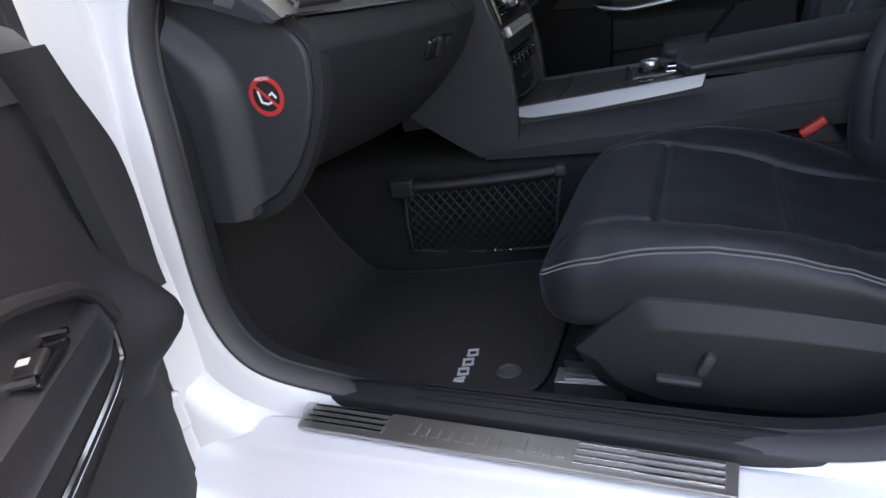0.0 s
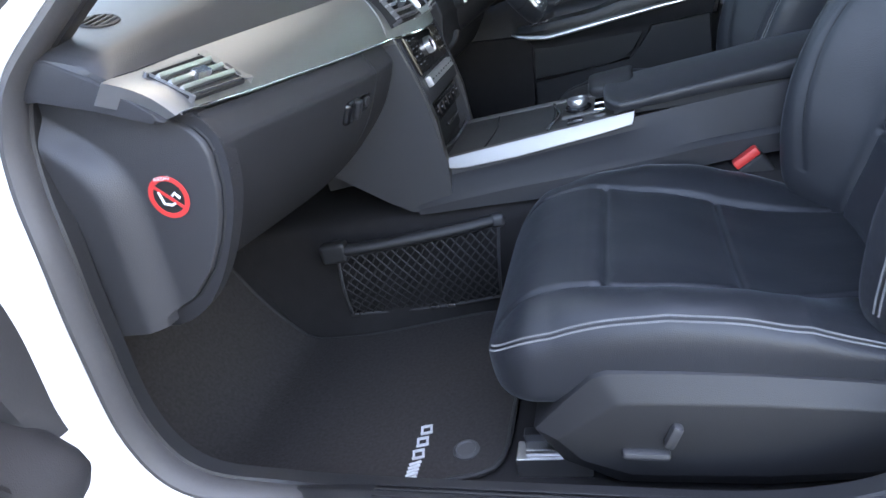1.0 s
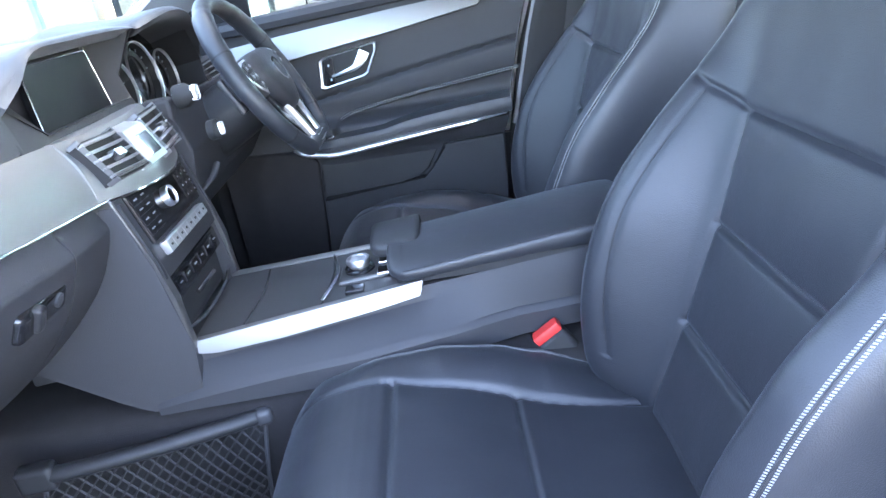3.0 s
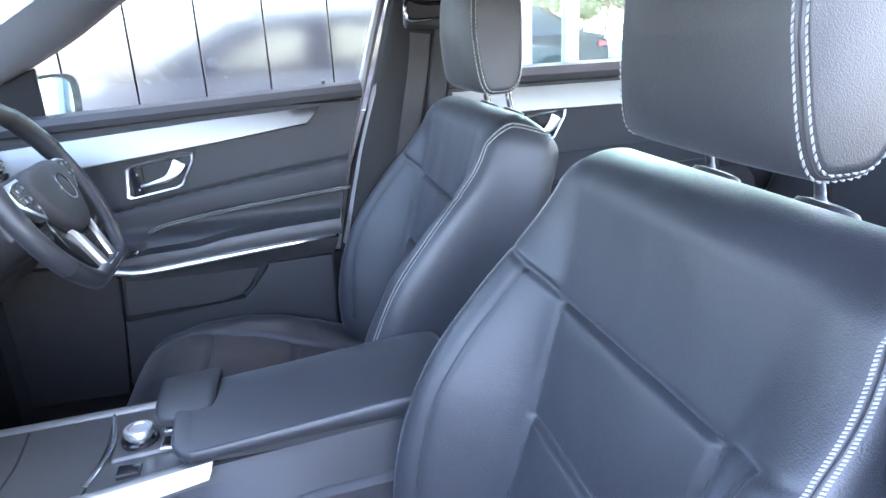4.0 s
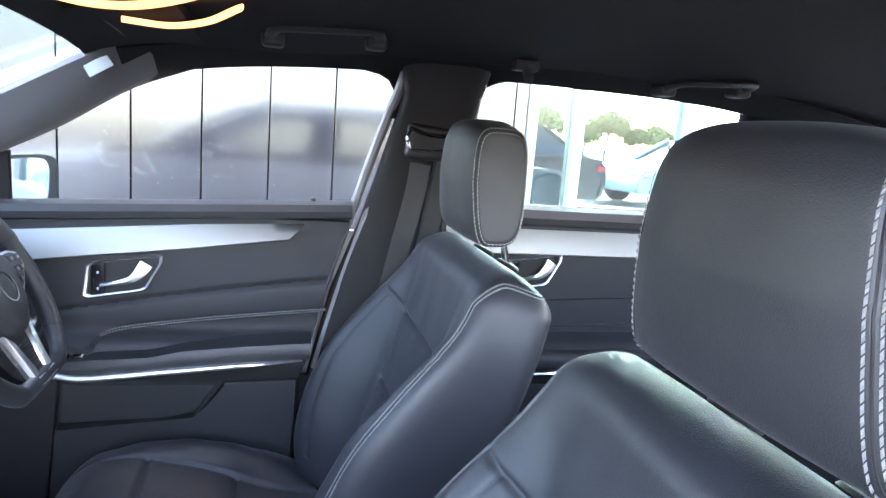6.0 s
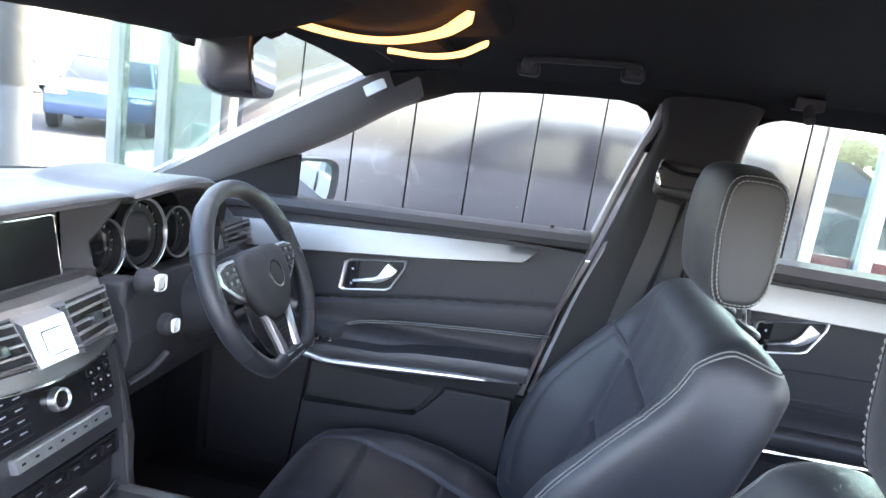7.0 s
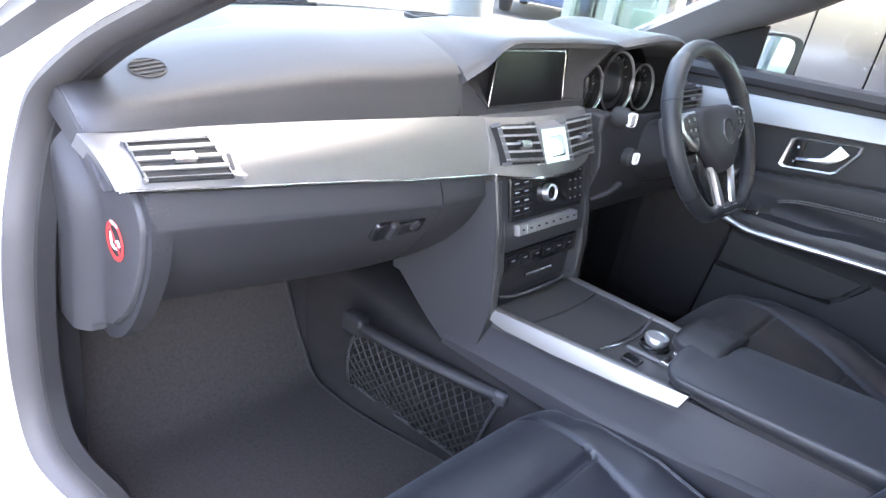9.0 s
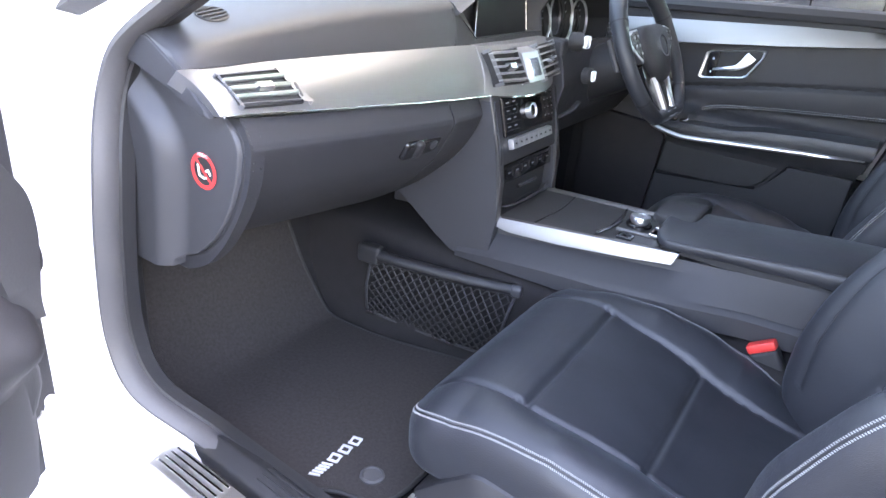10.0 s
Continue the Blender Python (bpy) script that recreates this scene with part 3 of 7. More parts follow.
    bm = box(bmesh.new(), (0.012, yo + side * 0.022, 0.402), (0.014, 0.016, 0.036), 0.005, pose(0, 0, 0, 0, 25, 0))
    part("back_switch", bm, GREY_TRIM, fl, "dark backrest-shaped seat switch")
    # runners
    for dy in (-0.2, 0.21):
        bm = box(bmesh.new(), (0.05, y0 + dy * -side, FLOOR + 0.022), (0.46, 0.045, 0.036), 0.004)
        box(bm, (0.05, y0 + dy * -side, FLOOR + 0.045), (0.48, 0.018, 0.02), 0.003)
        part("seat_rail", bm, HARD, seat, "black steel seat rail")
    bm = box(bmesh.new(), (-0.150, y0 + side * 0.214, 0.300), (0.105, 0.040, 0.034), 0.003)
    box(bm, (-0.143, y0 + side * 0.214, 0.322), (0.090, 0.026, 0.012), 0.003)
    part("rail_cap", bm, STEEL, seat, "worn grey steel rail end")
    bm = box(bmesh.new(), (0.06, y0, 0.375), (0.40, 0.40, 0.10), 0.02)
    part("seat_base", bm, DARK, seat)
    return seat


car_seat(-0.386, -1, "black leather passenger seat with pale double stitching and power switches", 1)
car_seat(0.365, 1, "black leather driver seat behind the steering wheel", -1)


def belt_buckle(x, y, z, lean):
    b = thing("belt_buckle", "seat belt buckle with a red release button", "buckle", (x, y, z - 0.08))
    t = pose(x, y, z, 0, -34, 0) @ pose(0, 0, 0, lean, 0, 0)
    part("body", box(bmesh.new(), t @ Vector((0, 0, -0.045)), (0.050, 0.028, 0.09), 0.008, t.to_3x3().to_4x4(), 3), DARK, b)
    part("button", box(bmesh.new(), t @ Vector((0.0, 0, 0.006)), (0.047, 0.025, 0.016), 0.004, t.to_3x3().to_4x4()), RED, b, "red release button")
    part("stalk", tube(bmesh.new(), [t @ Vector((0, 0, -0.08)), t @ Vector((-0.01, 0, -0.13)), (x + 0.16, y, FLOOR + 0.08)], 0.012, 10), DARK, b)
    return b


belt_buckle(0.187, -0.131, 0.531, -6)
belt_buckle(0.20, 0.122, 0.515, 8)


# ---- dashboard ----
# rows across the car: y, then the front edge of the top pad (x, z), its shoulder and its crown
PAD = [tuple(r) for r in catmull([
    (-0.7285, -0.498, 0.9375, -0.520, 0.951, -0.600, 0.980),
    (-0.715, -0.494, 0.938, -0.510, 0.958, -0.592, 0.985),
    (-0.68, -0.490, 0.938, -0.504, 0.966, -0.585, 0.990),
    (-0.55, -0.486, 0.938, -0.499, 0.980, -0.580, 1.010),
    (-0.40, -0.468, 0.938, -0.483, 0.992, -0.570, 1.030),
    (-0.28, -0.450, 0.938, -0.466, 0.996, -0.560, 1.036),
    (-0.19, -0.440, 0.940, -0.455, 1.002, -0.555, 1.042)], 5)]
PAD_MID = [tuple(r) for r in catmull([
    (-0.19, -0.440, 0.993, -0.455, 1.002, -0.555, 1.042),
    (-0.15, -0.436, 1.015, -0.450, 1.026, -0.550, 1.046),
    (-0.10, -0.432, 1.050, -0.446, 1.058, -0.545, 1.052),
    (0.00, -0.430, 1.054, -0.446, 1.063, -0.545, 1.056),
    (0.12, -0.430, 1.055, -0.446, 1.063, -0.545, 1.056),
    (0.215, -0.430, 1.053, -0.446, 1.060, -0.545, 1.054),
    (0.235, -0.425, 1.050, -0.442, 1.058, -0.545, 1.054),
    (0.28, -0.405, 1.062, -0.420, 1.072, -0.54, 1.066),
    (0.36, -0.398, 1.070, -0.412, 1.080, -0.53, 1.072),
    (0.45, -0.402, 1.060, -0.418, 1.070, -0.53, 1.062),
    (0.52, -0.415, 1.020, -0.430, 1.034, -0.54, 1.040),
    (0.56, -0.435, 0.970, -0.455, 0.99, -0.56, 1.018),
    (0.66, -0.465, 0.955, -0.485, 0.978, -0.58, 1.000),
    (0.735, -0.50, 0.95, -0.53, 0.97, -0.62, 0.99)], 5)]


def pad_section(r, lip):
    y, xa, za, xb, zb, xc, zc = r
    xr = lerp([(-0.72, -0.69), (-0.60, -0.735), (-0.35, -0.81), (-0.08, -0.865), (0.08, -0.865), (0.35, -0.81), (0.60, -0.735), (0.735, -0.69)], y)
    prof = catmull([(xa, za), (xb * 0.55 + xa * 0.45, za * 0.4 + zb * 0.6), (xb - 0.012, zb + (zc - zb) * 0.25), (xc, zc), (xc - 0.070, zc + 0.0045), (xc - 0.085, zc + 0.002), (xc - 0.092, zc - 0.009), (xr - 0.06, min(zc - 0.004, 1.022)), (xr - 0.10, 1.000)], 4)
    pts = [Vector((a, y, b)) for a, b in prof]
    pts += [Vector((xr - 0.10, y, 0.96)), Vector((-0.60, y, 0.93 if not lip else za - 0.03)), Vector((xa - 0.015, y, za - 0.012))]
    return pts


dash = thing("dashboard", "black soft-touch dashboard with a brushed aluminium band", "dashboard", (-0.6, 0, 0.62))
bm = loft(bmesh.new(), [pad_section(r, False) for r in PAD])
part("top_pad", bm, DASH_SOFT, dash, "soft black upper dash pad", 50)
bm = loft(bmesh.new(), [pad_section(r, True) for r in PAD_MID])
part("centre_hood", bm, DASH_SOFT, dash, "soft black hood over screen and dials", 50)

# aluminium band across the passenger side; rows of y, upper edge, lower edge
BAND = [tuple(r) for r in catmull([
    (-0.736, -0.500, 0.9365, -0.443, 0.8885), (-0.724, -0.4965, 0.9375, -0.440, 0.890), (-0.70, -0.494, 0.9375, -0.437, 0.889), (-0.60, -0.488, 0.9375, -0.432, 0.880),
    (-0.45, -0.473, 0.9375, -0.425, 0.868), (-0.30, -0.452, 0.9375, -0.412, 0.857), (-0.19, -0.438, 0.9375, -0.402, 0.851), (-0.135, -0.425, 0.9365, -0.392, 0.8495)], 5)]


def band_section(r):
    y, xa, za, xb, zb = r
    out = []
    for k in steps(0, 1, 8):
        bulge = 0.008 * math.sin(math.pi * k)
        lean = 0.016 * k * min(1.0, max(0.0, (-0.62 - y) / 0.108))
        out.append(Vector((xa + (xb - xa) * k + bulge * 0.8, y + lean, za + (zb - za) * k + bulge * 0.5)))
    out += [Vector((xb - 0.012, y + lean, zb - 0.002)), Vector((xa - 0.02, y, za - 0.02))]
    return out


band = part("aluminium_band", loft(bmesh.new(), [band_section(r) for r in BAND]), ALU, dash, "brushed aluminium dash band", 50)
# Metal tube drawn for the highlight line on the band's lower edge.
bm = tube(bmesh.new(), [Vector((r[3] + 0.0022, r[0], r[4] - 0.0006)) for r in BAND[7:]], 0.0020, 8)
part("bright_edge", bm, SATIN, band, "thin bright metal edge")

# glove box and lower dash
GLOVE_PROFILE = catmull([(-0.417, 0.852), (-0.4035, 0.826), (-0.400, 0.817), (-0.4005, 0.808), (-0.412, 0.780), (-0.440, 0.732), (-0.490, 0.680), (-0.540, 0.640), (-0.575, 0.622), (-0.62, 0.618)], 4)


def glove_section(y, dx, dz):
    pts = [Vector((a + dx, y, b + dz)) for a, b in GLOVE_PROFILE]
    return pts + [Vector((-0.75, y, 0.63)), Vector((-0.75, y, 0.80)), Vector((-0.50, y, 0.862))]


rows = [(-0.690, -0.029, 0.026), (-0.686, -0.023, 0.029), (-0.672, -0.021, 0.029), (-0.55, -0.016, 0.019), (-0.40, -0.006, 0.008), (-0.30, 0.002, 0.002), (-0.250, 0.004, 0.0)]
part("glove_box", loft(bmesh.new(), [glove_section(*r) for r in rows]), SOFT, dash, "black glove box lid", 50)
rows = [(-0.2465, 0.004, 0.0), (-0.21, 0.005, 0.0), (-0.17, 0.004, -0.001), (-0.145, 0.002, -0.001)]
part("knee_panel", loft(bmesh.new(), [glove_section(*r) for r in rows]), SOFT, dash, "black lower dash panel", 50)
# latch in its recess
latch = part("glove_latch", box(bmesh.new(), (-0.4180, -0.318, 0.781), (0.020, 0.105, 0.038), 0.009, pose(0, 0, 0, 0, 25, 0), 3), GLOSS, dash, "dark glove box catch with lock")
part("catch", box(bmesh.new(), (-0.4075, -0.338, 0.780), (0.014, 0.017, 0.032), 0.005, pose(0, 0, 0, 0, 25, 0), 3), HARD, latch)
part("lock", lathe(bmesh.new(), [(0, 0), (0.009, 0), (0.009, 0.004), (0.007, 0.005), (0.003, 0.003), (0, 0.003)], (-0.4090, -0.292, 0.781), (1, 0, -0.45), 20), GREY_TRIM, latch, "small round lock")

# end cheek of the dash with its rounded lid
cheek = [(-0.66, 0.985), (-0.60, 0.978), (-0.545, 0.957), (-0.50, 0.925)] + [tuple(r) for r in catmull([(-0.446, 0.885), (-0.430, 0.866), (-0.4225, 0.842), (-0.428, 0.800), (-0.440, 0.765), (-0.467, 0.715), (-0.495, 0.676), (-0.53, 0.643), (-0.578, 0.620)], 4)] + [(-0.66, 0.622)]
part("end_cheek", prism(bmesh.new(), cheek, "y", -0.692, -0.668, 0.007, 3), SOFT, dash, "black dash end cheek")
COVER_EDGE = [(0.634, -0.574), (0.646, -0.572), (0.652, -0.560), (0.665, -0.530), (0.70, -0.492), (0.735, -0.468), (0.765, -0.453), (0.80, -0.441), (0.836, -0.436), (0.852, -0.439), (0.866, -0.448), (0.884, -0.470), (0.908, -0.532), (0.934, -0.622), (0.950, -0.690)]
COVER_STEP = [tuple(r) for r in catmull([(0.634, -0.577), (0.70, -0.570), (0.77, -0.562), (0.815, -0.562), (0.845, -0.574), (0.875, -0.600), (0.91, -0.634), (0.95, -0.685)], 6)]


def cover_face(u, z):
    """The moulded dash end: a proud front part that steps back softly to the rounded lid."""
    edge = lerp(COVER_EDGE, z)
    x = -0.76 + (edge + 0.76) * u
    k = min(1.0, max(0.0, (x - lerp(COVER_STEP, z) + 0.022) / 0.044))
    fade = min(1.0, max(0.0, (0.95 - z) / 0.07)) ** 0.5
    y = -0.7265 + 0.0280 * (k * k * (3 - 2 * k)) * fade
    lip = max(0.0, u - 0.985) / 0.015
    top = max(0.0, z - 0.925) / 0.025
    return Vector((x, y + 0.012 * lip * lip + 0.004 * top, z))


part("end_cover", sheet(bmesh.new(), cover_face, steps(0, 0.98, 70) + [0.985, 0.989, 0.993, 0.997, 1.0], steps(0.634, 0.950, 76), 0.02, (0, 1, 0)), GREY_TRIM, dash, "dark grey moulded dash end cover", 60)
gap = [Vector((x + 0.002, -0.6900, z)) for z, x in [(z, lerp(COVER_EDGE, z)) for z in steps(0.648, 0.868, 40)]]
part("cover_gap", tube(bmesh.new(), gap, 0.0032, 6), DARK, dash, "dark joint round the end cover")
pad_end = [(-0.70, 0.990), (-0.61, 0.980), (-0.561, 0.968), (-0.512, 0.940), (-0.462, 0.896), (-0.452, 0.8835), (-0.465, 0.8865), (-0.527, 0.910), (-0.61, 0.936), (-0.70, 0.956)]
part("pad_end", prism(bmesh.new(), pad_end, "y", -0.7310, -0.705, 0.004, 3), SOFT, dash, "soft end of the dash pad")

# warning sticker: no child seat
stk = thing("warning_sticker", "round red and white airbag warning sticker on the dash end", "sticker", (-0.508, -0.6990, 0.797))


def ring_bm(c, r0, r1, axis, depth, n=40):
    rot = Vector((0, 0, 1)).rotation_difference(Vector(axis)).to_matrix()
    rings = [[Vector(c) + rot @ Vector((r * math.cos(t), r * math.sin(t), h)) for r, h in ((r0, 0), (r1, 0), (r1, depth), (r0, depth))] for t in [2 * math.pi * k / n for k in range(n)]]
    return loft(bmesh.new(), rings, close_path=True)


SC = Vector((-0.508, -0.6987, 0.797))
part("disc", lathe(bmesh.new(), [(0, 0), (0.0245, 0), (0.0245, 0.0008), (0, 0.0008)], SC, (0, -1, 0), 40), BLACK_INK, stk)
part("ring", ring_bm(SC + Vector((0, -0.0009, 0)), 0.0198, 0.0258, (0, -1, 0), 0.0006), RED_INK, stk, "red ring")
part("slash", box(bmesh.new(), SC + Vector((0, -0.0012, 0)), (0.043, 0.0006, 0.0040), 0, pose(0, 0, 0, 0, 45, 0)), RED_INK, stk, "red slash")
bm = tube(bmesh.new(), [SC + Vector(p) for p in ((-0.011, -0.001, 0.008), (-0.009, -0.001, -0.007), (0.000, -0.001, -0.010), (0.006, -0.001, -0.008))], 0.0018, 6, flat=1.0)
part("seat_sign", bm, WHITE_INK, stk, "white child seat sign")
bm = tube(bmesh.new(), [SC + Vector(p) for p in ((0.005, -0.001, 0.001), (0.009, -0.001, 0.004), (0.014, -0.001, -0.003))], 0.0018, 6)
part("bag_sign", bm, WHITE_INK, stk, "white airbag sign")


def letters(name, text, size, m, mat, parent, label="", depth=0.0006):
    """Raised letters in the built-in font, turned into a mesh."""
    cu = bpy.data.curves.new(name, "FONT")
    cu.body, cu.size, cu.extrude = text, size, depth
    cu.align_x, cu.align_y = "CENTER", "CENTER"
    tmp = bpy.data.objects.new(name + "_tmp", cu)
    scene.collection.objects.link(tmp)
    dg = bpy.context.evaluated_depsgraph_get()
    dg.update()
    me = bpy.data.meshes.new_from_object(tmp.evaluated_get(dg))
    bpy.data.objects.remove(tmp)
    bpy.data.curves.remove(cu)
    bm = bmesh.new()
    bm.from_mesh(me)
    bpy.data.meshes.remove(me)
    bm.transform(m)
    return part(name, bm, mat, parent, label)


letters("word", "AIRBAG", 0.0062, Matrix.Translation(SC + Vector((0, -0.0016, 0.0226))) @ Matrix(((1, 0, 0, 0), (0, 0, -1, 0), (0, 1, 0, 0), (0, 0, 0, 1))), WHITE_INK, stk, "white lettering", 0.0002)


def air_vent(name, corners, slats, label, knob=True, frame_mat=None, lift=0.011, right=0.025, back=-0.007):
    """A vent in a four-cornered opening: corners top left, top right, low right, low left, as seen."""
    tl, tr, br, bl = [Vector(c) for c in corners]
    n = (tr - tl).cross(bl - tl).normalized()
    if n.x < 0:
        n = -n
    tl, tr, br, bl = [p + n * lift for p in (tl, tr, br, bl)]
    c = (tl + tr + br + bl) / 4
    v = thing(name, label, "air vent", c - n * 0.03)

    def at(u, w, d):
        return tl.lerp(tr, u).lerp(bl.lerp(br, u), w) + n * d
    bm = bmesh.new()
    q = 0.025
    def ring(u0, u1, w0, w1, d, r=0.045):
        out = []
        for u, w, du, dw in ((u0, w0, 1, 1), (u1, w0, -1, 1), (u1, w1, -1, -1), (u0, w1, 1, -1)):
            arc = [at(u + du * r * 0.5 * (1 - math.sin(t)), w + dw * r * 1.6 * (1 - math.cos(t)), d) for t in steps(0, math.pi / 2, 4)]
            out += arc if (du > 0) == (dw > 0) else arc[::-1]
        return out
    outer = ring(-q, 1 + right, -0.045, 1.045, 0.0025, 0.06)
    inner = ring(0, 1, 0, 1, 0.002)
    deep = ring(0.02, 0.98, 0.05, 0.95, -0.03)
    skirt = [p - n * 0.02 for p in outer]
    loft(bm, [skirt, outer, inner], caps=False)
    part("frame", bm, frame_mat or ALU, v, "brushed aluminium vent frame", 25)
    part("throat", loft(bmesh.new(), [[at(0.0, 0.0, back), at(1, 0, back), at(1, 1, back), at(0, 1, back)], [at(0, 0, -0.028), at(1, 0, -0.028), at(1, 1, -0.028), at(0, 1, -0.028)]]), DARK, v)
    part("funnel", loft(bmesh.new(), [inner, deep], caps=False), DARK, v, "dark vent funnel")
    for i in range(slats):
        w = (i + 1) / (slats + 1) if slats == 3 else (i + 0.5) / slats
        bm = bmesh.new()
        rings = []
        for u in (0.005, 0.5, 0.995):
            hw = (0.22 if slats == 3 else 0.19) / slats
            rings.append([at(u, w - hw, 0.0), at(u, w - hw * 0.4, 0.0065 if slats == 3 else 0.0045), at(u, w + hw * 0.5, 0.004 if slats == 3 else 0.001), at(u, w + hw * 0.2, -0.012), at(u, w - hw, -0.012)])
        loft(bm, rings)
        part("slat", bm, BRIGHT, v, "", 20)
    if knob:
        part("slider", loft(bmesh.new(), [[at(u, 0.40, -0.002), at(u, 0.44, 0.009), at(u, 0.60, 0.009), at(u, 0.64, -0.002)] for u in (0.40, 0.43, 0.62, 0.65)]), SATIN, v, "bright vent slider")
    return v


air_vent("side_vent", [(-0.482, -0.698, 0.925), (-0.477, -0.602, 0.924), (-0.439, -0.586, 0.884), (-0.443, -0.690, 0.891)], 3, "silver slatted side vent in the aluminium dash band", lift=0.0105, right=0.15, back=-0.001)
# roller beside the vent
part("roller", box(bmesh.new(), (-0.4455, -0.5865, 0.9040), (0.010, 0.007, 0.024), 0.003, pose(0, 0, 0, 0, -42, 0), 3), GREY_TRIM, band, "ribbed vent wheel")

# dash speaker grilles

GRILLE_MESH = material("black_speaker_mesh", (0.005, 0.005, 0.006), 0.9, spec=0.05)


def grille(c, r, n, label):
    g = thing("speaker_grille", label, "speaker grille", c)
    ax = Vector(n).normalized()
    rot = Vector((0, 0, 1)).rotation_difference(ax).to_matrix().to_4x4()
    m = Matrix.Translation(c) @ rot
    part("rim", lathe(bmesh.new(), [(r * 0.90, -0.006), (r, -0.006), (r * 1.03, 0.0005), (r * 0.96, 0.0016), (r * 0.90, 0.0)], c, ax, 36), RUBBER, g)
    part("dish", lathe(bmesh.new(), [(0, -0.006), (r * 0.92, -0.006), (r * 0.92, -0.0005), (0, -0.0005)], c, ax, 36), GRILLE_MESH, g)
    for k in range(4):
        y = (k - 1.5) * r * 0.42
        w = math.sqrt(max(0, (r * 0.92) ** 2 - y * y))
        part("bar", box(bmesh.new(), m @ Vector((y, 0, 0.0012)), (r * 0.12, 2 * w, 0.003), 0.001, rot), RUBBER, g)
    return g


def pad_top(x, y):
    """Height of the passenger side's dash pad."""
    line = pad_section((y, *lerp(PAD, y)), False)[:33]
    return lerp([(-p.x, p.z) for p in line], -x)


grille((-0.556, -0.634, pad_top(-0.556, -0.634) + 0.0005), 0.022, (pad_top(-0.566, -0.634) - pad_top(-0.546, -0.634), pad_top(-0.556, -0.644) - pad_top(-0.556, -0.624), 0.02), "round black slotted speaker grille on the dash")
grille((-0.712, -0.01, 1.0445), 0.056, (0, 0, 1), "round black speaker grille at the dash centre")

# screen in its hood
scr = thing("dash_screen", "blank black display screen in a bright frame", "screen", (-0.46, 0, 0.93))
SX = [Vector((-0.463, -0.100, 1.034)), Vector((-0.463, 0.092, 1.034)), Vector((-0.448, 0.098, 0.934)), Vector((-0.448, -0.120, 0.938))]
sn = (SX[1] - SX[0]).cross(SX[3] - SX[0]).normalized()
sn = sn if sn.x > 0 else -sn
part("glass", loft(bmesh.new(), [[p - sn * 0.008 for p in SX], [p for p in SX]]), SCREEN, scr, "dark blank glass")
bm = bmesh.new()
path = []
for i in range(4):
    path += [SX[i].lerp(SX[(i + 1) % 4], k) + sn * 0.001 for k in (0.03, 0.5, 0.97)]
tube(bm, path, 0.0012, 8, True)
part("frame", bm, SATIN, scr, "bright screen frame")
# recess walls round the screen
bm = bmesh.new()
front = [Vector((-0.4525, -0.190, 0.999)), Vector((-0.434, -0.102, 1.052)), Vector((-0.432, 0.212, 1.054)), Vector((-0.447, 0.150, 0.986)), Vector((-0.440, 0.156, 0.944)), Vector((-0.4385, -0.126, 0.946))]
deep = [Vector((-0.470, -0.135, 0.990)), Vector((-0.475, -0.102, 1.042)), Vector((-0.475, 0.120, 1.042)), Vector((-0.468, 0.117, 0.985)), Vector((-0.462, 0.115, 0.928)), Vector((-0.460, -0.130, 0.932))]
loft(bm, [front, deep], caps=False)
bm.faces.new([bm.verts.new(p + Vector((-0.006, 0, 0))) for p in deep])
part("screen_recess", bm, SOFT, dash, "dark recess round the screen", 20)
bm = bmesh.new()
sill_line = [(-0.196, 1.000), (-0.189, 0.9995), (-0.126, 0.946), (0.160, 0.946), (0.160, 0.932), (-0.196, 0.932)]
loft(bm, [[Vector((x0 - 0.24 * (b - 0.94), a, b)) for a, b in sill_line] for x0 in (-0.50, -0.4400)])
part("screen_sill", bm, SOFT, dash)


# ---- centre stack ----
stack = thing("centre_stack", "black control stack with vents, radio and switches", "control panel", (-0.40, 0, 0.60))
# aluminium face that carries the middle vents; a curved board from left to right


def face_section(y):
    k = 1 - (y / 0.142) ** 2
    top = Vector((-0.424 + 0.018 * k, y, 0.936))
    low = Vector((-0.391 + 0.036 * k, y, 0.850 - 0.006 * k))
    out = [top.lerp(low, t) + Vector((0.008 * math.sin(math.pi * t), 0, 0.004 * math.sin(math.pi * t))) for t in steps(0, 1, 6)]
    return out + [low + Vector((-0.03, 0, -0.004)), top + Vector((-0.03, 0, 0))]


part("vent_fascia", loft(bmesh.new(), [face_section(y) for y in steps(-0.150, 0.142, 16)]), ALU, stack, "brushed aluminium fascia round the vents", 40)
bm = tube(bmesh.new(), [face_section(y)[6] + Vector((0.001, 0, -0.001)) for y in steps(-0.137, 0.142, 16)], 0.0022, 8)
part("bright_edge", bm, CHROME, stack, "thin bright metal edge")
air_vent("centre_vent", [(-0.406, -0.146, 0.929), (-0.396, -0.066, 0.928), (-0.362, -0.058, 0.869), (-0.376, -0.134, 0.871)], 5, "silver slatted vent in the middle of the dash")
air_vent("centre_vent", [(-0.394, 0.018, 0.928), (-0.402, 0.112, 0.929), (-0.372, 0.104, 0.868), (-0.360, 0.020, 0.866)], 5, "silver slatted vent in the middle of the dash")
clock = part("clock_bezel", loft(bmesh.new(), [[Vector((-0.400, y, 0.929)), Vector((-0.376, y, 0.924)), Vector((-0.350, y, 0.872)), Vector((-0.368, y, 0.864))] for y in (-0.058, -0.052, 0.006, 0.012)]), BRIGHT, stack, "bright metal block between the vents")
part("clock_face", box(bmesh.new(), (-0.3605, -0.022, 0.897), (0.006, 0.040, 0.036), 0.003, pose(0, 0, 0, 0, -26, 0)), SATIN, clock, "polished face")
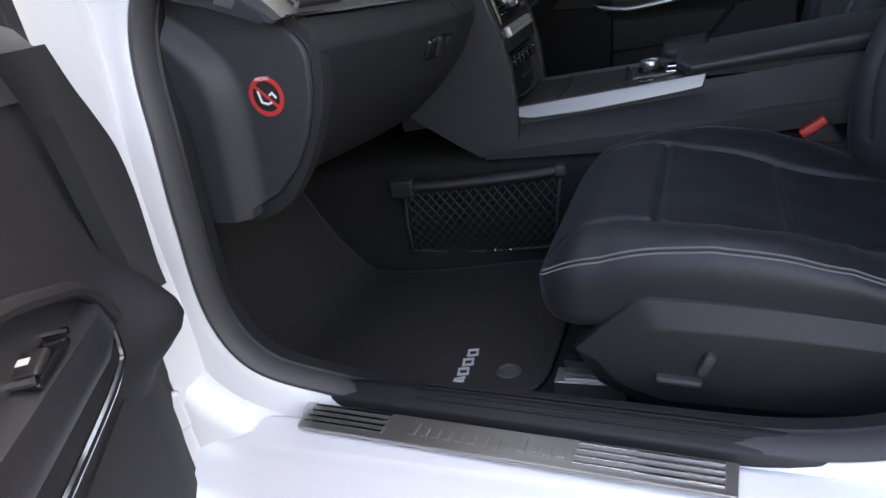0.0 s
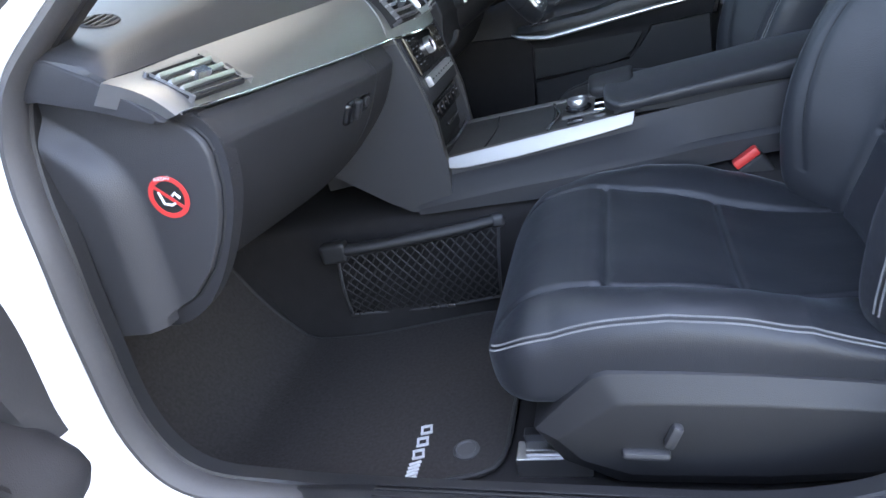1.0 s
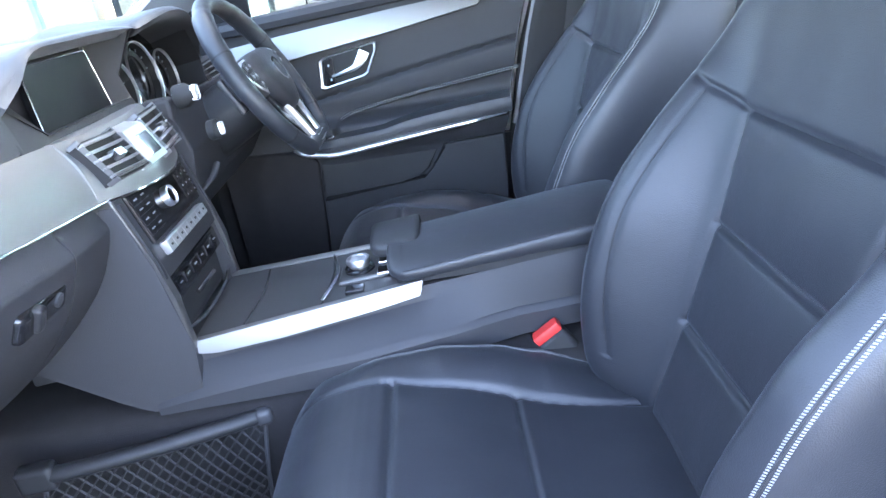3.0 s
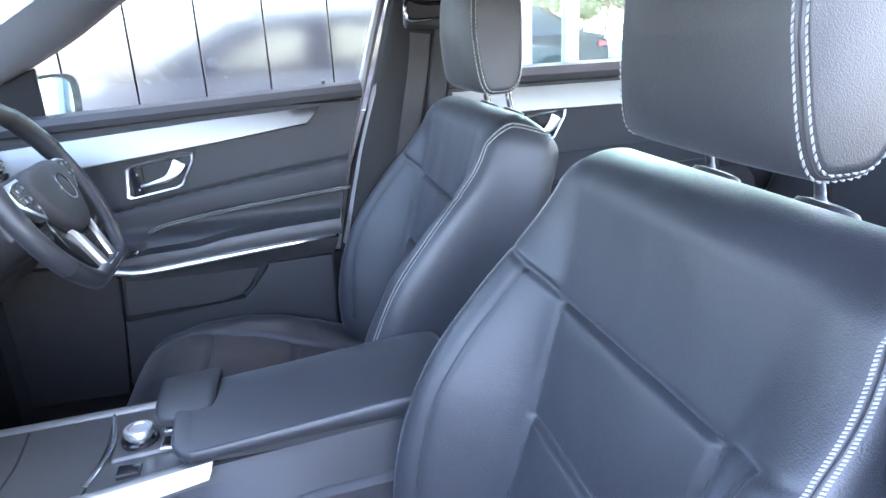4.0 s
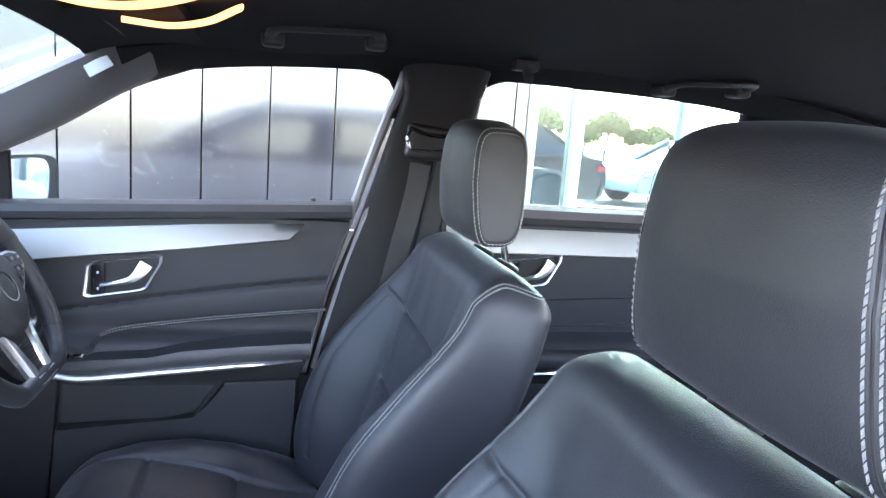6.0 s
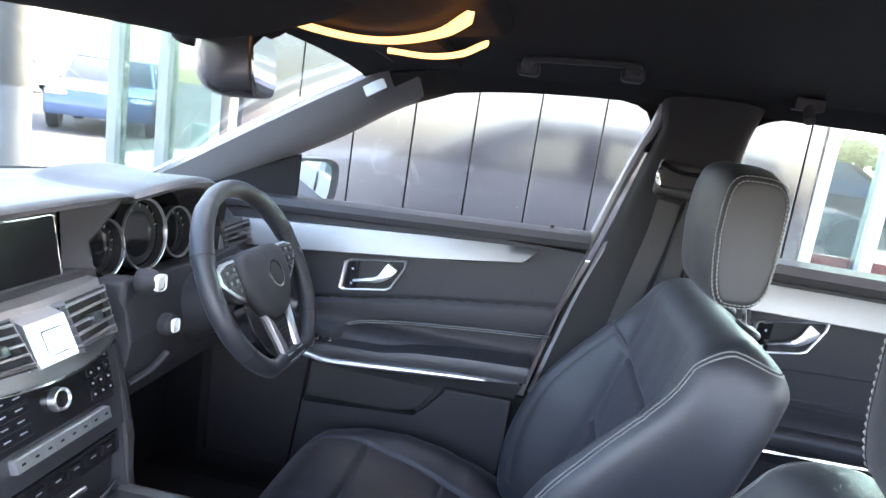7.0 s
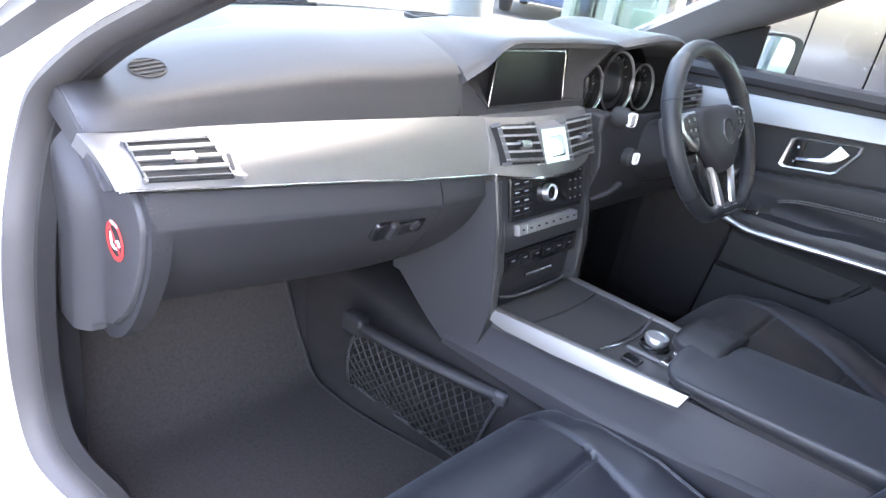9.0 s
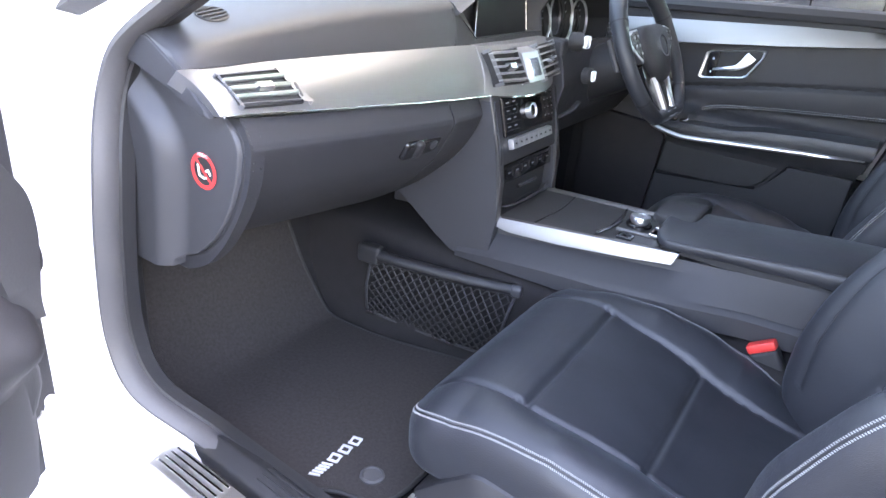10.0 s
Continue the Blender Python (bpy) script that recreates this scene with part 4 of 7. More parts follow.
part("fascia_end", box(bmesh.new(), (-0.405, 0.163, 0.892), (0.050, 0.046, 0.085), 0.008, pose(0, 0, 0, 0, 0, 8), 3), SOFT, stack, "dark block beside the fascia")

# body of the stack behind the panels
bm = prism(bmesh.new(), [(-0.44, 0.850), (-0.384, 0.847), (-0.356, 0.745), (-0.352, 0.715), (-0.372, 0.712), (-0.372, 0.60), (-0.60, 0.58), (-0.60, 0.85)], "y", -0.137, 0.140, 0.004)
part("stack_body", bm, SOFT, stack, "black plastic stack body")
# cheeks that frame the cubby
for sgn in (-1, 1):
    bm = prism(bmesh.new(), [(-0.386, 0.850), (-0.356, 0.748), (-0.344, 0.690), (-0.340, 0.604), (-0.372, 0.595), (-0.43, 0.85)], "y", min(sgn * 0.122, sgn * 0.140), max(sgn * 0.122, sgn * 0.140), 0.004)
    part("cheek", bm, PLATE, stack, "satin grey stack cheek")

TILT = pose(0, 0, 0, 0, -16, 0)


def on_stack(y, z, d=0.0):
    """A place on the sloping face of the stack."""
    x = -0.384 + (0.847 - z) * 0.275
    return Vector((x, y, z)) + Vector((0.964, 0, 0.265)) * d


radio = thing("radio_panel", "black radio panel with rows of buttons and a silver dial", "radio", on_stack(0, 0.77, -0.01))
part("panel", box(bmesh.new(), on_stack(-0.005, 0.806, 0.001), (0.010, 0.216, 0.078), 0.004, TILT), GLOSS, radio, "gloss black panel")
part("dial", lathe(bmesh.new(), [(0.0, 0.0), (0.0165, 0), (0.0165, 0.006), (0.0155, 0.0115), (0.0135, 0.012), (0.0115, 0.0080), (0, 0.0080)], on_stack(-0.008, 0.806, 0.006), (0.964, 0, 0.265), 32), BRIGHT, radio, "silver rotary dial")
part("dial_cap", lathe(bmesh.new(), [(0, 0.006), (0.0112, 0.006), (0.0110, 0.0095), (0, 0.0100)], on_stack(-0.008, 0.806, 0.006), (0.964, 0, 0.265), 28), GLOSS, radio, "dark dial centre")
for i, z in enumerate((0.831, 0.816, 0.801, 0.786)):
    b = part("wide_key", box(bmesh.new(), on_stack(-0.083, z, 0.0060), (0.003, 0.056, 0.0125), 0.001, TILT), GLOSS, radio, "wide gloss black key")
    part("line", box(bmesh.new(), on_stack(-0.083, z - 0.0062, 0.0078), (0.0008, 0.054, 0.0010), 0, TILT), SATIN, b, "fine bright line")
    for y in (-0.097, -0.071):
        part("mark", box(bmesh.new(), on_stack(y, z + 0.001, 0.0078), (0.0006, 0.011, 0.0018), 0, TILT), DIM_MARK, b)
for z in (0.834, 0.818, 0.802, 0.786):
    for y in (0.062, 0.079, 0.096):
        b = part("key", box(bmesh.new(), on_stack(y, z, 0.0060), (0.003, 0.0150, 0.0135), 0.001, TILT), GLOSS, radio)
        part("mark", box(bmesh.new(), on_stack(y, z, 0.0078), (0.0006, 0.0036, 0.0026), 0, TILT), DIM_MARK, b)
for y in (-0.030, 0.016, 0.034):
    b = part("key", box(bmesh.new(), on_stack(y, 0.839, 0.0060), (0.003, 0.014, 0.008), 0.001, TILT), GLOSS, radio)
    part("mark", box(bmesh.new(), on_stack(y, 0.839, 0.0078), (0.0006, 0.006, 0.0014), 0, TILT), DIM_MARK, b)

strip = thing("switch_strip", "silver strip of flat switches below the radio", "switch panel", on_stack(0, 0.752, -0.01))
part("bar", box(bmesh.new(), on_stack(-0.008, 0.753, 0.003), (0.014, 0.176, 0.021), 0.003, TILT), BRIGHT, strip)
for i in range(8):
    b = part("switch", box(bmesh.new(), on_stack(-0.0855 + i * 0.0222, 0.753, 0.0105), (0.003, 0.0214, 0.0175), 0.0006, TILT), BRIGHT, strip, "silver key")
    part("mark", box(bmesh.new(), on_stack(-0.0855 + i * 0.0222, 0.7535, 0.0125), (0.0006, 0.006, 0.003), 0, TILT), BLACK_INK, b)

climate = thing("climate_panel", "black climate switches above an open cubby", "switch panel", (-0.372, 0, 0.66))
part("panel", box(bmesh.new(), (-0.364, 0, 0.690), (0.018, 0.236, 0.038), 0.004, pose(0, 0, 0, 0, -6, 0)), GLOSS, climate)
for i in range(6):
    b = part("switch", box(bmesh.new(), (-0.3545, -0.088 + i * 0.035, 0.692), (0.006, 0.026, 0.020), 0.003, pose(0, 0, 0, 0, -6, 0)), GLOSS, climate)
    part("mark", box(bmesh.new(), (-0.3510, -0.088 + i * 0.035, 0.695), (0.0006, 0.010, 0.002), 0, pose(0, 0, 0, 0, -6, 0)), DIM_MARK, b)
part("cubby", box(bmesh.new(), (-0.376, 0, 0.640), (0.02, 0.236, 0.056), 0.003), DARK, climate, "dark open cubby")
part("cubby_lip", tube(bmesh.new(), spline([(-0.350, -0.112, 0.628), (-0.342, -0.05, 0.622), (-0.342, 0.05, 0.622), (-0.350, 0.112, 0.628)], 5), 0.0035, 8), SATIN, climate, "bright curved lip")
part("cubby_bar", tube(bmesh.new(), [(-0.352, -0.04, 0.654), (-0.346, 0.03, 0.658)], 0.004, 8), SATIN, climate, "bright bar")

# ---- centre console ----
con = thing("centre_console", "black centre console with aluminium trims and a padded armrest", "centre console", (0.0, 0, 0.45))


def console_section(x):
    """Left to right over the top of the console at x."""
    k = (x + 0.36) / 0.36
    top = 0.598 + 0.026 * min(1, max(0, k)) if x < 0.0 else 0.624 + 0.03 * min(1, x / 0.35)
    half = lerp([(-0.60, 0.150), (-0.36, 0.130), (-0.10, 0.104), (0.0, 0.093), (0.35, 0.093)], x)
    ledge = lerp([(-0.60, 0.170), (-0.40, 0.166), (-0.10, 0.155), (0.04, 0.132), (0.14, 0.106), (0.35, 0.100)], x)
    zl = lerp([(-0.60, 0.62), (-0.56, 0.612), (-0.42, 0.538), (-0.35, 0.546), (-0.2, 0.558), (0.0, 0.566), (0.21, 0.571), (0.35, 0.58)], x)
    lo = min(zl - 0.012, 0.520 + 0.05 * max(0.0, x))
    prof = [(-ledge - 0.006, lo), (-ledge - 0.006, zl - 0.008), (-ledge, zl), (-ledge + 0.004, zl + 0.002), (-half, top - 0.022), (-half + 0.006, top),
            (half - 0.006, top), (half, top - 0.022), (ledge - 0.004, zl + 0.002), (ledge, zl), (ledge + 0.006, zl - 0.008), (ledge + 0.006, lo)]
    return [Vector((x, a, b)) for a, b in prof]


part("console_body", loft(bmesh.new(), [console_section(x) for x in steps(-0.41, 0.35, 19)]), SOFT, con, "black soft console sides", 30)
# sloping side panels from the stack to the tunnel
for sgn in (-1, 1):
    o = [(-0.590, 0.632), (-0.47, 0.70), (-0.43, 0.775), (-0.41, 0.846), (-0.380, 0.846), (-0.352, 0.742), (-0.341, 0.610), (-0.341, 0.575), (-0.341, 0.548), (-0.341, 0.521), (-0.418, 0.521), (-0.436, 0.530), (-0.462, 0.549), (-0.50, 0.575)]
    bm = bmesh.new()
    a = [Vector((x, sgn * (max(0.1415, 0.1695 - 0.95 * max(0, z - 0.546)) + 0.20 * max(0.0, -0.42 - x)), z)) for x, z in o]
    b = [Vector((x, sgn * 0.12, z)) for x, z in o]
    loft(bm, [a, b])
    bmesh.ops.bevel(bm, geom=bm.edges[:], offset=0.007, segments=3, affect="EDGES")
    part("side_panel", bm, SOFT, con, "dark grey side panel of the console")

# plate with roller lids
plate_rows = []
for x in steps(-0.349, -0.014, 12):
    hw = 0.114 - 0.030 * (x + 0.349) / 0.335
    z = 0.6205 + (x + 0.182) * 0.0734
    plate_rows.append([Vector((x, -hw, z - 0.012)), Vector((x, -hw, z - 0.002)), Vector((x, -hw + 0.003, z)), Vector((x, hw - 0.003, z)), Vector((x, hw, z - 0.002)), Vector((x, hw, z - 0.012))])
plate = part("console_plate", loft(bmesh.new(), plate_rows), PLATE, con, "satin grey console plate")
for x, dx in ((-0.268, 0.004), (-0.148, 0.004)):
    pts = spline([(x - dx, -0.105, 0.6225 + (x + 0.182) * 0.073), (x + dx, 0, 0.6225 + (x + 0.182) * 0.073), (x - dx, 0.095, 0.6225 + (x + 0.182) * 0.073)], 8)
    part("lid_gap", tube(bmesh.new(), pts, 0.0016, 6), DARK, plate)
pts = spline([(-0.152, -0.085, 0.6255), (-0.136, -0.0, 0.6265), (-0.150, 0.085, 0.6255)], 8)
part("lid_handle", tube(bmesh.new(), pts, 0.0036, 8, flat=0.5), SATIN, plate, "thin bright lid handle")

# aluminium blades on both edges


def blade(sgn, x0, x1):
    """A tapered metal blade on the console's edge, facing outwards and up."""
    rows = []
    for x in steps(x0, x1, 30):
        k = (x - x0) / (x1 - x0)
        half = lerp([(-0.36, 0.128), (-0.10, 0.106), (0.01, 0.094)], x)
        zt = 0.607 + (x + 0.36) * 0.076
        w = lerp([(0, 0.005), (0.04, 0.014), (0.12, 0.020), (0.4, 0.023), (0.8, 0.020), (1, 0.018)], k) if sgn < 0 else 0.010
        back = 0.007 * max(0.0, (k - 0.80) / 0.20) if sgn < 0 else 0.0
        e = sgn * half
        rows.append([Vector((x, e - sgn * 0.016, zt + 0.001)), Vector((x, e - sgn * 0.006, zt + 0.005)), Vector((x, e + sgn * 0.002, zt + 0.003)), Vector((x - back * 0.5, e + sgn * (0.004 + w * 0.22), zt - w * 0.5)),
                     Vector((x - back, e + sgn * (0.004 + w * 0.36), zt - w)), Vector((x - back, e + sgn * (0.001 + w * 0.3), zt - w - 0.002)), Vector((x, e - sgn * 0.014, zt - 0.010))])
    return loft(bmesh.new(), rows)


part("aluminium_blade", blade(-1, -0.358, 0.008), ALU_LONG, con, "brushed aluminium console trim", 45)
part("aluminium_blade", blade(1, -0.350, 0.0), ALU_LONG, con, "brushed aluminium console trim", 45)

# rotary controller
kn = thing("rotary_controller", "silver rotary controller on the console", "control knob", (-0.095, -0.008, 0.628))
part("plinth", box(bmesh.new(), (-0.090, -0.010, 0.629), (0.080, 0.066, 0.010), 0.005, pose(0, 0, 0, 0, -4, 0), 3), PLATE, kn)
part("ring", lathe(bmesh.new(), [(0, 0), (0.025, 0), (0.025, 0.005), (0.023, 0.007), (0, 0.007)], (-0.095, -0.008, 0.634), (0, 0, 1), 36), GLOSS, kn)
part("knob", lathe(bmesh.new(), [(0, 0), (0.016, 0), (0.0165, 0.003), (0.0195, 0.006), (0.0200, 0.013), (0.0185, 0.0155), (0.014, 0.016), (0.0125, 0.0145), (0, 0.0145)], (-0.095, -0.008, 0.640), (0, 0, 1), 40), BRIGHT, kn, "bright metal knob")
part("key", box(bmesh.new(), (-0.055, -0.030, 0.636), (0.020, 0.030, 0.006), 0.002), SATIN, kn)
part("key", box(bmesh.new(), (-0.055, 0.014, 0.636), (0.020, 0.030, 0.006), 0.002), SATIN, kn)
part("key", box(bmesh.new(), (-0.100, -0.070, 0.628), (0.030, 0.024, 0.008), 0.002), GLOSS, kn)

# armrest in two lids
arm = thing("armrest", "black padded two-part armrest on the console", "armrest", (0.15, 0, 0.62))


def arm_section(x, y0, y1, crease, low, dome):
    """A cushioned lid across the car: low sides, a crease and a domed top."""
    prof = [(y0 + 0.003, low), (y0, low + (crease - low) * 0.3), (y0 - 0.001, crease - (crease - low) * 0.25), (y0 + 0.002, crease)]
    for s in (0.04, 0.10, 0.2, 0.35, 0.5, 0.65, 0.8, 0.9, 0.96):
        prof.append((y0 + (y1 - y0) * s, crease + dome * (1 - abs(2 * s - 1) ** 2.4)))
    prof += [(y1 - 0.002, crease), (y1 + 0.001, crease - (crease - low) * 0.25), (y1, low + (crease - low) * 0.3), (y1 - 0.003, low)]
    return [Vector((x, a, b)) for a, b in prof]


def eased(rows, n=4):
    return [tuple(r) for r in catmull(rows, n)]


PAD_ROWS = eased([(-0.0440, -0.062, 0.657, 0.655, 0.004), (-0.0435, -0.069, 0.660, 0.650, 0.010), (-0.040, -0.079, 0.661, 0.646, 0.014), (-0.033, -0.088, 0.659, 0.643, 0.017), (-0.022, -0.094, 0.657, 0.641, 0.019), (-0.005, -0.0965, 0.657, 0.640, 0.019),
              (0.09, -0.0965, 0.666, 0.647, 0.017), (0.18, -0.0965, 0.675, 0.652, 0.014), (0.25, -0.0965, 0.682, 0.654, 0.012), (0.33, -0.0965, 0.686, 0.655, 0.010), (0.352, -0.095, 0.680, 0.656, 0.008), (0.358, -0.092, 0.670, 0.66, 0.005)])
part("armrest_pad", loft(bmesh.new(), [arm_section(x, y0, 0.097, c, b, d) for x, y0, c, b, d in PAD_ROWS]), LEATHER_SIDE, arm, "long black padded lid", 50)
rows = eased([(-0.0740, 0.010, 0.664, 0.662, 0.003), (-0.0725, -0.004, 0.668, 0.659, 0.006), (-0.067, -0.014, 0.670, 0.656, 0.008), (-0.055, -0.021, 0.671, 0.654, 0.010), (-0.03, -0.024, 0.673, 0.654, 0.010), (-0.005, -0.024, 0.675, 0.655, 0.010), (0.006, -0.020, 0.676, 0.656, 0.009), (0.012, -0.010, 0.674, 0.658, 0.007)])
part("front_lid", loft(bmesh.new(), [arm_section(x, y0, 0.100, c, b, d) for x, y0, c, b, d in rows]), HARD, arm, "short black front lid", 50)
part("armrest_gap", box(bmesh.new(), (0.155, -0.003, 0.641), (0.37, 0.168, 0.020), 0.003), DARK, arm)
prs = [arm_section(r[0], r[1], 0.097, r[2], r[3], r[4])[3] + Vector((0, 0, 0.0004)) for r in PAD_ROWS[18:40]]
part("armrest_seam", tube(bmesh.new(), prs, 0.0011, 6), DARK, arm)

# ---- storage net on the tunnel ----
net = thing("storage_net", "black elastic storage net under a plastic rail on the tunnel", "storage net", (-0.42, -0.20, 0.40))
rail_pts = spline([(-0.585, -0.235, 0.492), (-0.535, -0.232, 0.490), (-0.42, -0.205, 0.487), (-0.32, -0.178, 0.486), (-0.255, -0.163, 0.490)], 6)
part("rail", tube(bmesh.new(), rail_pts, 0.0135, 12, flat=0.9), HARD, net, "black plastic net rail")
part("rail_end", box(bmesh.new(), (-0.578, -0.236, 0.490), (0.055, 0.030, 0.042), 0.009, pose(0, 0, 0, 0, 0, 6), 3), HARD, net)
part("rail_tip", box(bmesh.new(), (-0.262, -0.166, 0.489), (0.026, 0.026, 0.026), 0.008, pose(0, 0, 0, 0, 0, 18), 3), GREY_TRIM, net, "grey rail tip")


def net_point(u, w):
    top = Vector((-0.575, -0.234, 0.480)).lerp(Vector((-0.262, -0.168, 0.478)), u)
    low = Vector((-0.587, -0.226, 0.341)).lerp(Vector((-0.280, -0.190, 0.334)), u)
    low.y += 0.010 * math.sin(math.pi * u)
    p = top.lerp(low, w)
    p.y -= 0.012 * math.sin(math.pi * w)
    p.z -= 0.012 * math.sin(math.pi * u) * w
    return p


cord = bmesh.new()
for k in range(-6, 17):
    for sgn in (1, -1):
        pts = []
        for w in steps(0, 1, 10):
            u = k / 16 + (w * 0.40 * sgn) + (0.0 if sgn > 0 else 0.40)
            if -0.001 <= u <= 1.001:
                pts.append(net_point(u, w))
        if len(pts) > 1:
            tube(cord, pts, 0.0018, 5)
part("netting", cord, NET_CORD, net, "black diamond netting", kind="stuff")
rim = [net_point(0, w) for w in steps(0, 1, 8)] + [net_point(u, 1) for u in steps(0.05, 1, 12)] + [net_point(1, w) for w in steps(0.9, 0, 8)]
part("edge_cord", tube(bmesh.new(), rim, 0.0032, 7), RUBBER, net, "black elastic edge cord")
for u in (0.02, 0.55, 0.66):
    p = net_point(u, 1)
    part("clip", box(bmesh.new(), p, (0.020, 0.012, 0.010), 0.003), SATIN, net, "small bright net clip")

# ---- floor mats ----
mat_thing = thing("floor_mat", "charcoal pile floor mat with a silver badge", "floor mat", (-0.45, -0.48, FLOOR))
def mat_z(x):
    return toe(x)


MAT_SIDES = [(-0.90, -0.676, -0.240), (-0.86, -0.688, -0.238), (-0.80, -0.690, -0.237), (-0.74, -0.690, -0.232), (-0.70, -0.690, -0.238), (-0.64, -0.690, -0.243), (-0.57, -0.690, -0.240), (-0.50, -0.690, -0.229), (-0.36, -0.676, -0.194), (-0.33, -0.650, -0.188),
             (-0.31, -0.636, -0.186), (-0.262, -0.624, -0.186), (-0.240, -0.612, -0.196), (-0.228, -0.590, -0.215), (-0.224, -0.56, -0.25)]


def mat_face(x, v):
    a, b = lerp(MAT_SIDES, x)
    return Vector((x, a + (b - a) * v, mat_z(x) + 0.011 + 0.0012 * noise.noise((x * 6, v * 4, 1.0))))


MAT_XS = steps(-0.90, -0.24, 60) + [-0.236, -0.232, -0.228, -0.224]
outline = [(x, lerp(MAT_SIDES, x)[1]) for x in MAT_XS] + [(x, lerp(MAT_SIDES, x)[0]) for x in MAT_XS[::-1]]
bm = sheet(bmesh.new(), mat_face, MAT_XS, steps(0, 1, 24), 0.009)
part("carpet_sheet", bm, MAT, mat_thing, "charcoal carpet pile", 60)
edge = [Vector((x, y, mat_z(x) + 0.009)) for x, y in outline]
part("edge_binding", tube(bmesh.new(), edge, 0.0046, 7, True), BINDING, mat_thing, "black bound edge")
part("press_stud", lathe(bmesh.new(), [(0, 0), (0.021, 0), (0.0205, 0.004), (0.016, 0.006), (0.014, 0.004), (0, 0.004)], (-0.286, -0.577, FLOOR + 0.010), (0, 0, 1), 32), GREY_RUBBER, mat_thing, "black round mat fixing")
# badge: slanted silver bars with a plain block beside them, running across the mat
bd = bmesh.new()
for k in range(5):
    c = Vector((-0.361, -0.634 + k * 0.0075, FLOOR + 0.0125))
    box(bd, c, (0.019, 0.0040, 0.0024), 0, pose(0, 0, 0, 0, 0, 24))
part("badge_bars", bd, SILVER_INK, mat_thing, "slanted silver bars")
bd = bmesh.new()
for y0 in (-0.584, -0.557, -0.530):
    for dx, dy, sx, sy in ((0.0075, 0.001, 0.0035, 0.019), (-0.0070, -0.003, 0.0035, 0.019), (0.0, -0.009, 0.016, 0.0042), (0.0, 0.007, 0.016, 0.0042)):
        box(bd, Vector((-0.361 + dx, y0 + dy, FLOOR + 0.0125)), (sx, sy, 0.0024), 0, pose(0, 0, 0, 0, 0, 14))
part("badge_shape", bd, SILVER_INK, mat_thing, "silver sewn badge of plain open shapes")

# Darker than the passenger's panel: the footwell shade is put into its colour.
slab("kick_panel", LINER, (-0.72, 0.742, 0.60), (0.54, 0.03, 0.70), "footwell side panel by the driver door, near black for shade", "trim")
tagged(part("kick_trim", prism(bmesh.new(), [(-0.705, -0.690), (-0.690, -0.690), (-0.648, -0.790), (-0.665, -0.800)], "z", 0.30, 0.66, 0.003), HARD), "black plastic trim over the foot of the hinge pillar", "trim", kind="structure")
slab("kick_panel", HARD, (-0.83, -0.742, 0.56), (0.30, 0.03, 0.62), "black footwell side panel", "trim")
slab("floor_side", CARPET, (0.60, 0.735, 0.44), (2.3, 0.02, 0.40), "black carpet along the inner sill", "trim")
slab("bulkhead", DARK, (-0.99, 0, 0.78), (0.03, 1.50, 0.42), "dark bulkhead behind the dash", "wall")

# driver's mat, plain
bm = prism(bmesh.new(), [(-0.70, 0.27), (-0.24, 0.27), (-0.22, 0.30), (-0.22, 0.62), (-0.26, 0.66), (-0.70, 0.66)], "z", FLOOR, FLOOR + 0.010, 0.004)
tagged(part("floor_mat", bm, MAT), "charcoal pile mat in the driver footwell", "floor mat")

# ---- sill plate ----
sp = thing("sill_plate", "brushed steel sill plate with raised lettering", "sill plate", (-0.245, -0.815, 0.360))
SILL_TURN = Matrix.Translation((-0.243, -0.810, 0)) @ Matrix.Rotation(-0.053, 4, "Z") @ Matrix.Translation((0.243, 0.812, 0))


def turned(bm, m=SILL_TURN):
    bm.transform(m)
    return bm


plate_pts = [(-0.533, -0.786), (0.046, -0.786), (0.046, -0.838), (-0.519, -0.838)]
part("plate", turned(prism(bmesh.new(), plate_pts, "z", 0.3590, 0.3645, 0.002)), STEEL, sp, "brushed steel plate")
for cx, ln in ((-0.452, 0.125), (-0.050, 0.165)):
    for y in (-0.792, -0.803, -0.814, -0.825):
        part("rib_line", turned(box(bmesh.new(), (cx, y, 0.3655), (ln, 0.0040, 0.0020), 0.0008)), CHROME, sp, "bright raised line")
for k in range(13):
    hgt = 0.024 if k in (0, 9) else (0.006 if k == 8 else 0.016)
    part("raised_bar", turned(box(bmesh.new(), (-0.346 + k * 0.0165, -0.822 + hgt / 2, 0.3655), (0.009, hgt, 0.0022), 0.0008)), STEEL, sp, "raised metal bar")
# ribbed plastic step inside the plate
bm = prism(bmesh.new(), [(-0.776, 0.352), (-0.772, 0.368), (-0.742, 0.376), (-0.715, 0.366), (-0.698, 0.330), (-0.694, 0.295), (-0.776, 0.295)], "x", -0.60, 0.36, 0.004)
turned(bm)
st_ob = tagged(part("sill_step", bm, HARD), "black plastic sill cover beside the mat", "sill trim", kind="structure")
for y in (-0.757, -0.747, -0.737, -0.727):
    part("step_rib", turned(box(bmesh.new(), (-0.16, y, 0.3765 - abs(y + 0.742) * 0.25), (0.42, 0.004, 0.003), 0.001)), HARD, st_ob)


# ---- steering wheel, column and instruments ----
WC = Vector((-0.254, 0.360, 0.918))
W_UP = Vector((-0.455, 0, 0.890)).normalized()
W_N = Vector((0.890, 0, 0.455)).normalized()
W_R = Vector((0, 1, 0))


def on_wheel(r, deg, d=0.0):
    t = radians(deg)
    return WC + W_R * (r * math.cos(t)) + W_UP * (r * math.sin(t)) + W_N * d


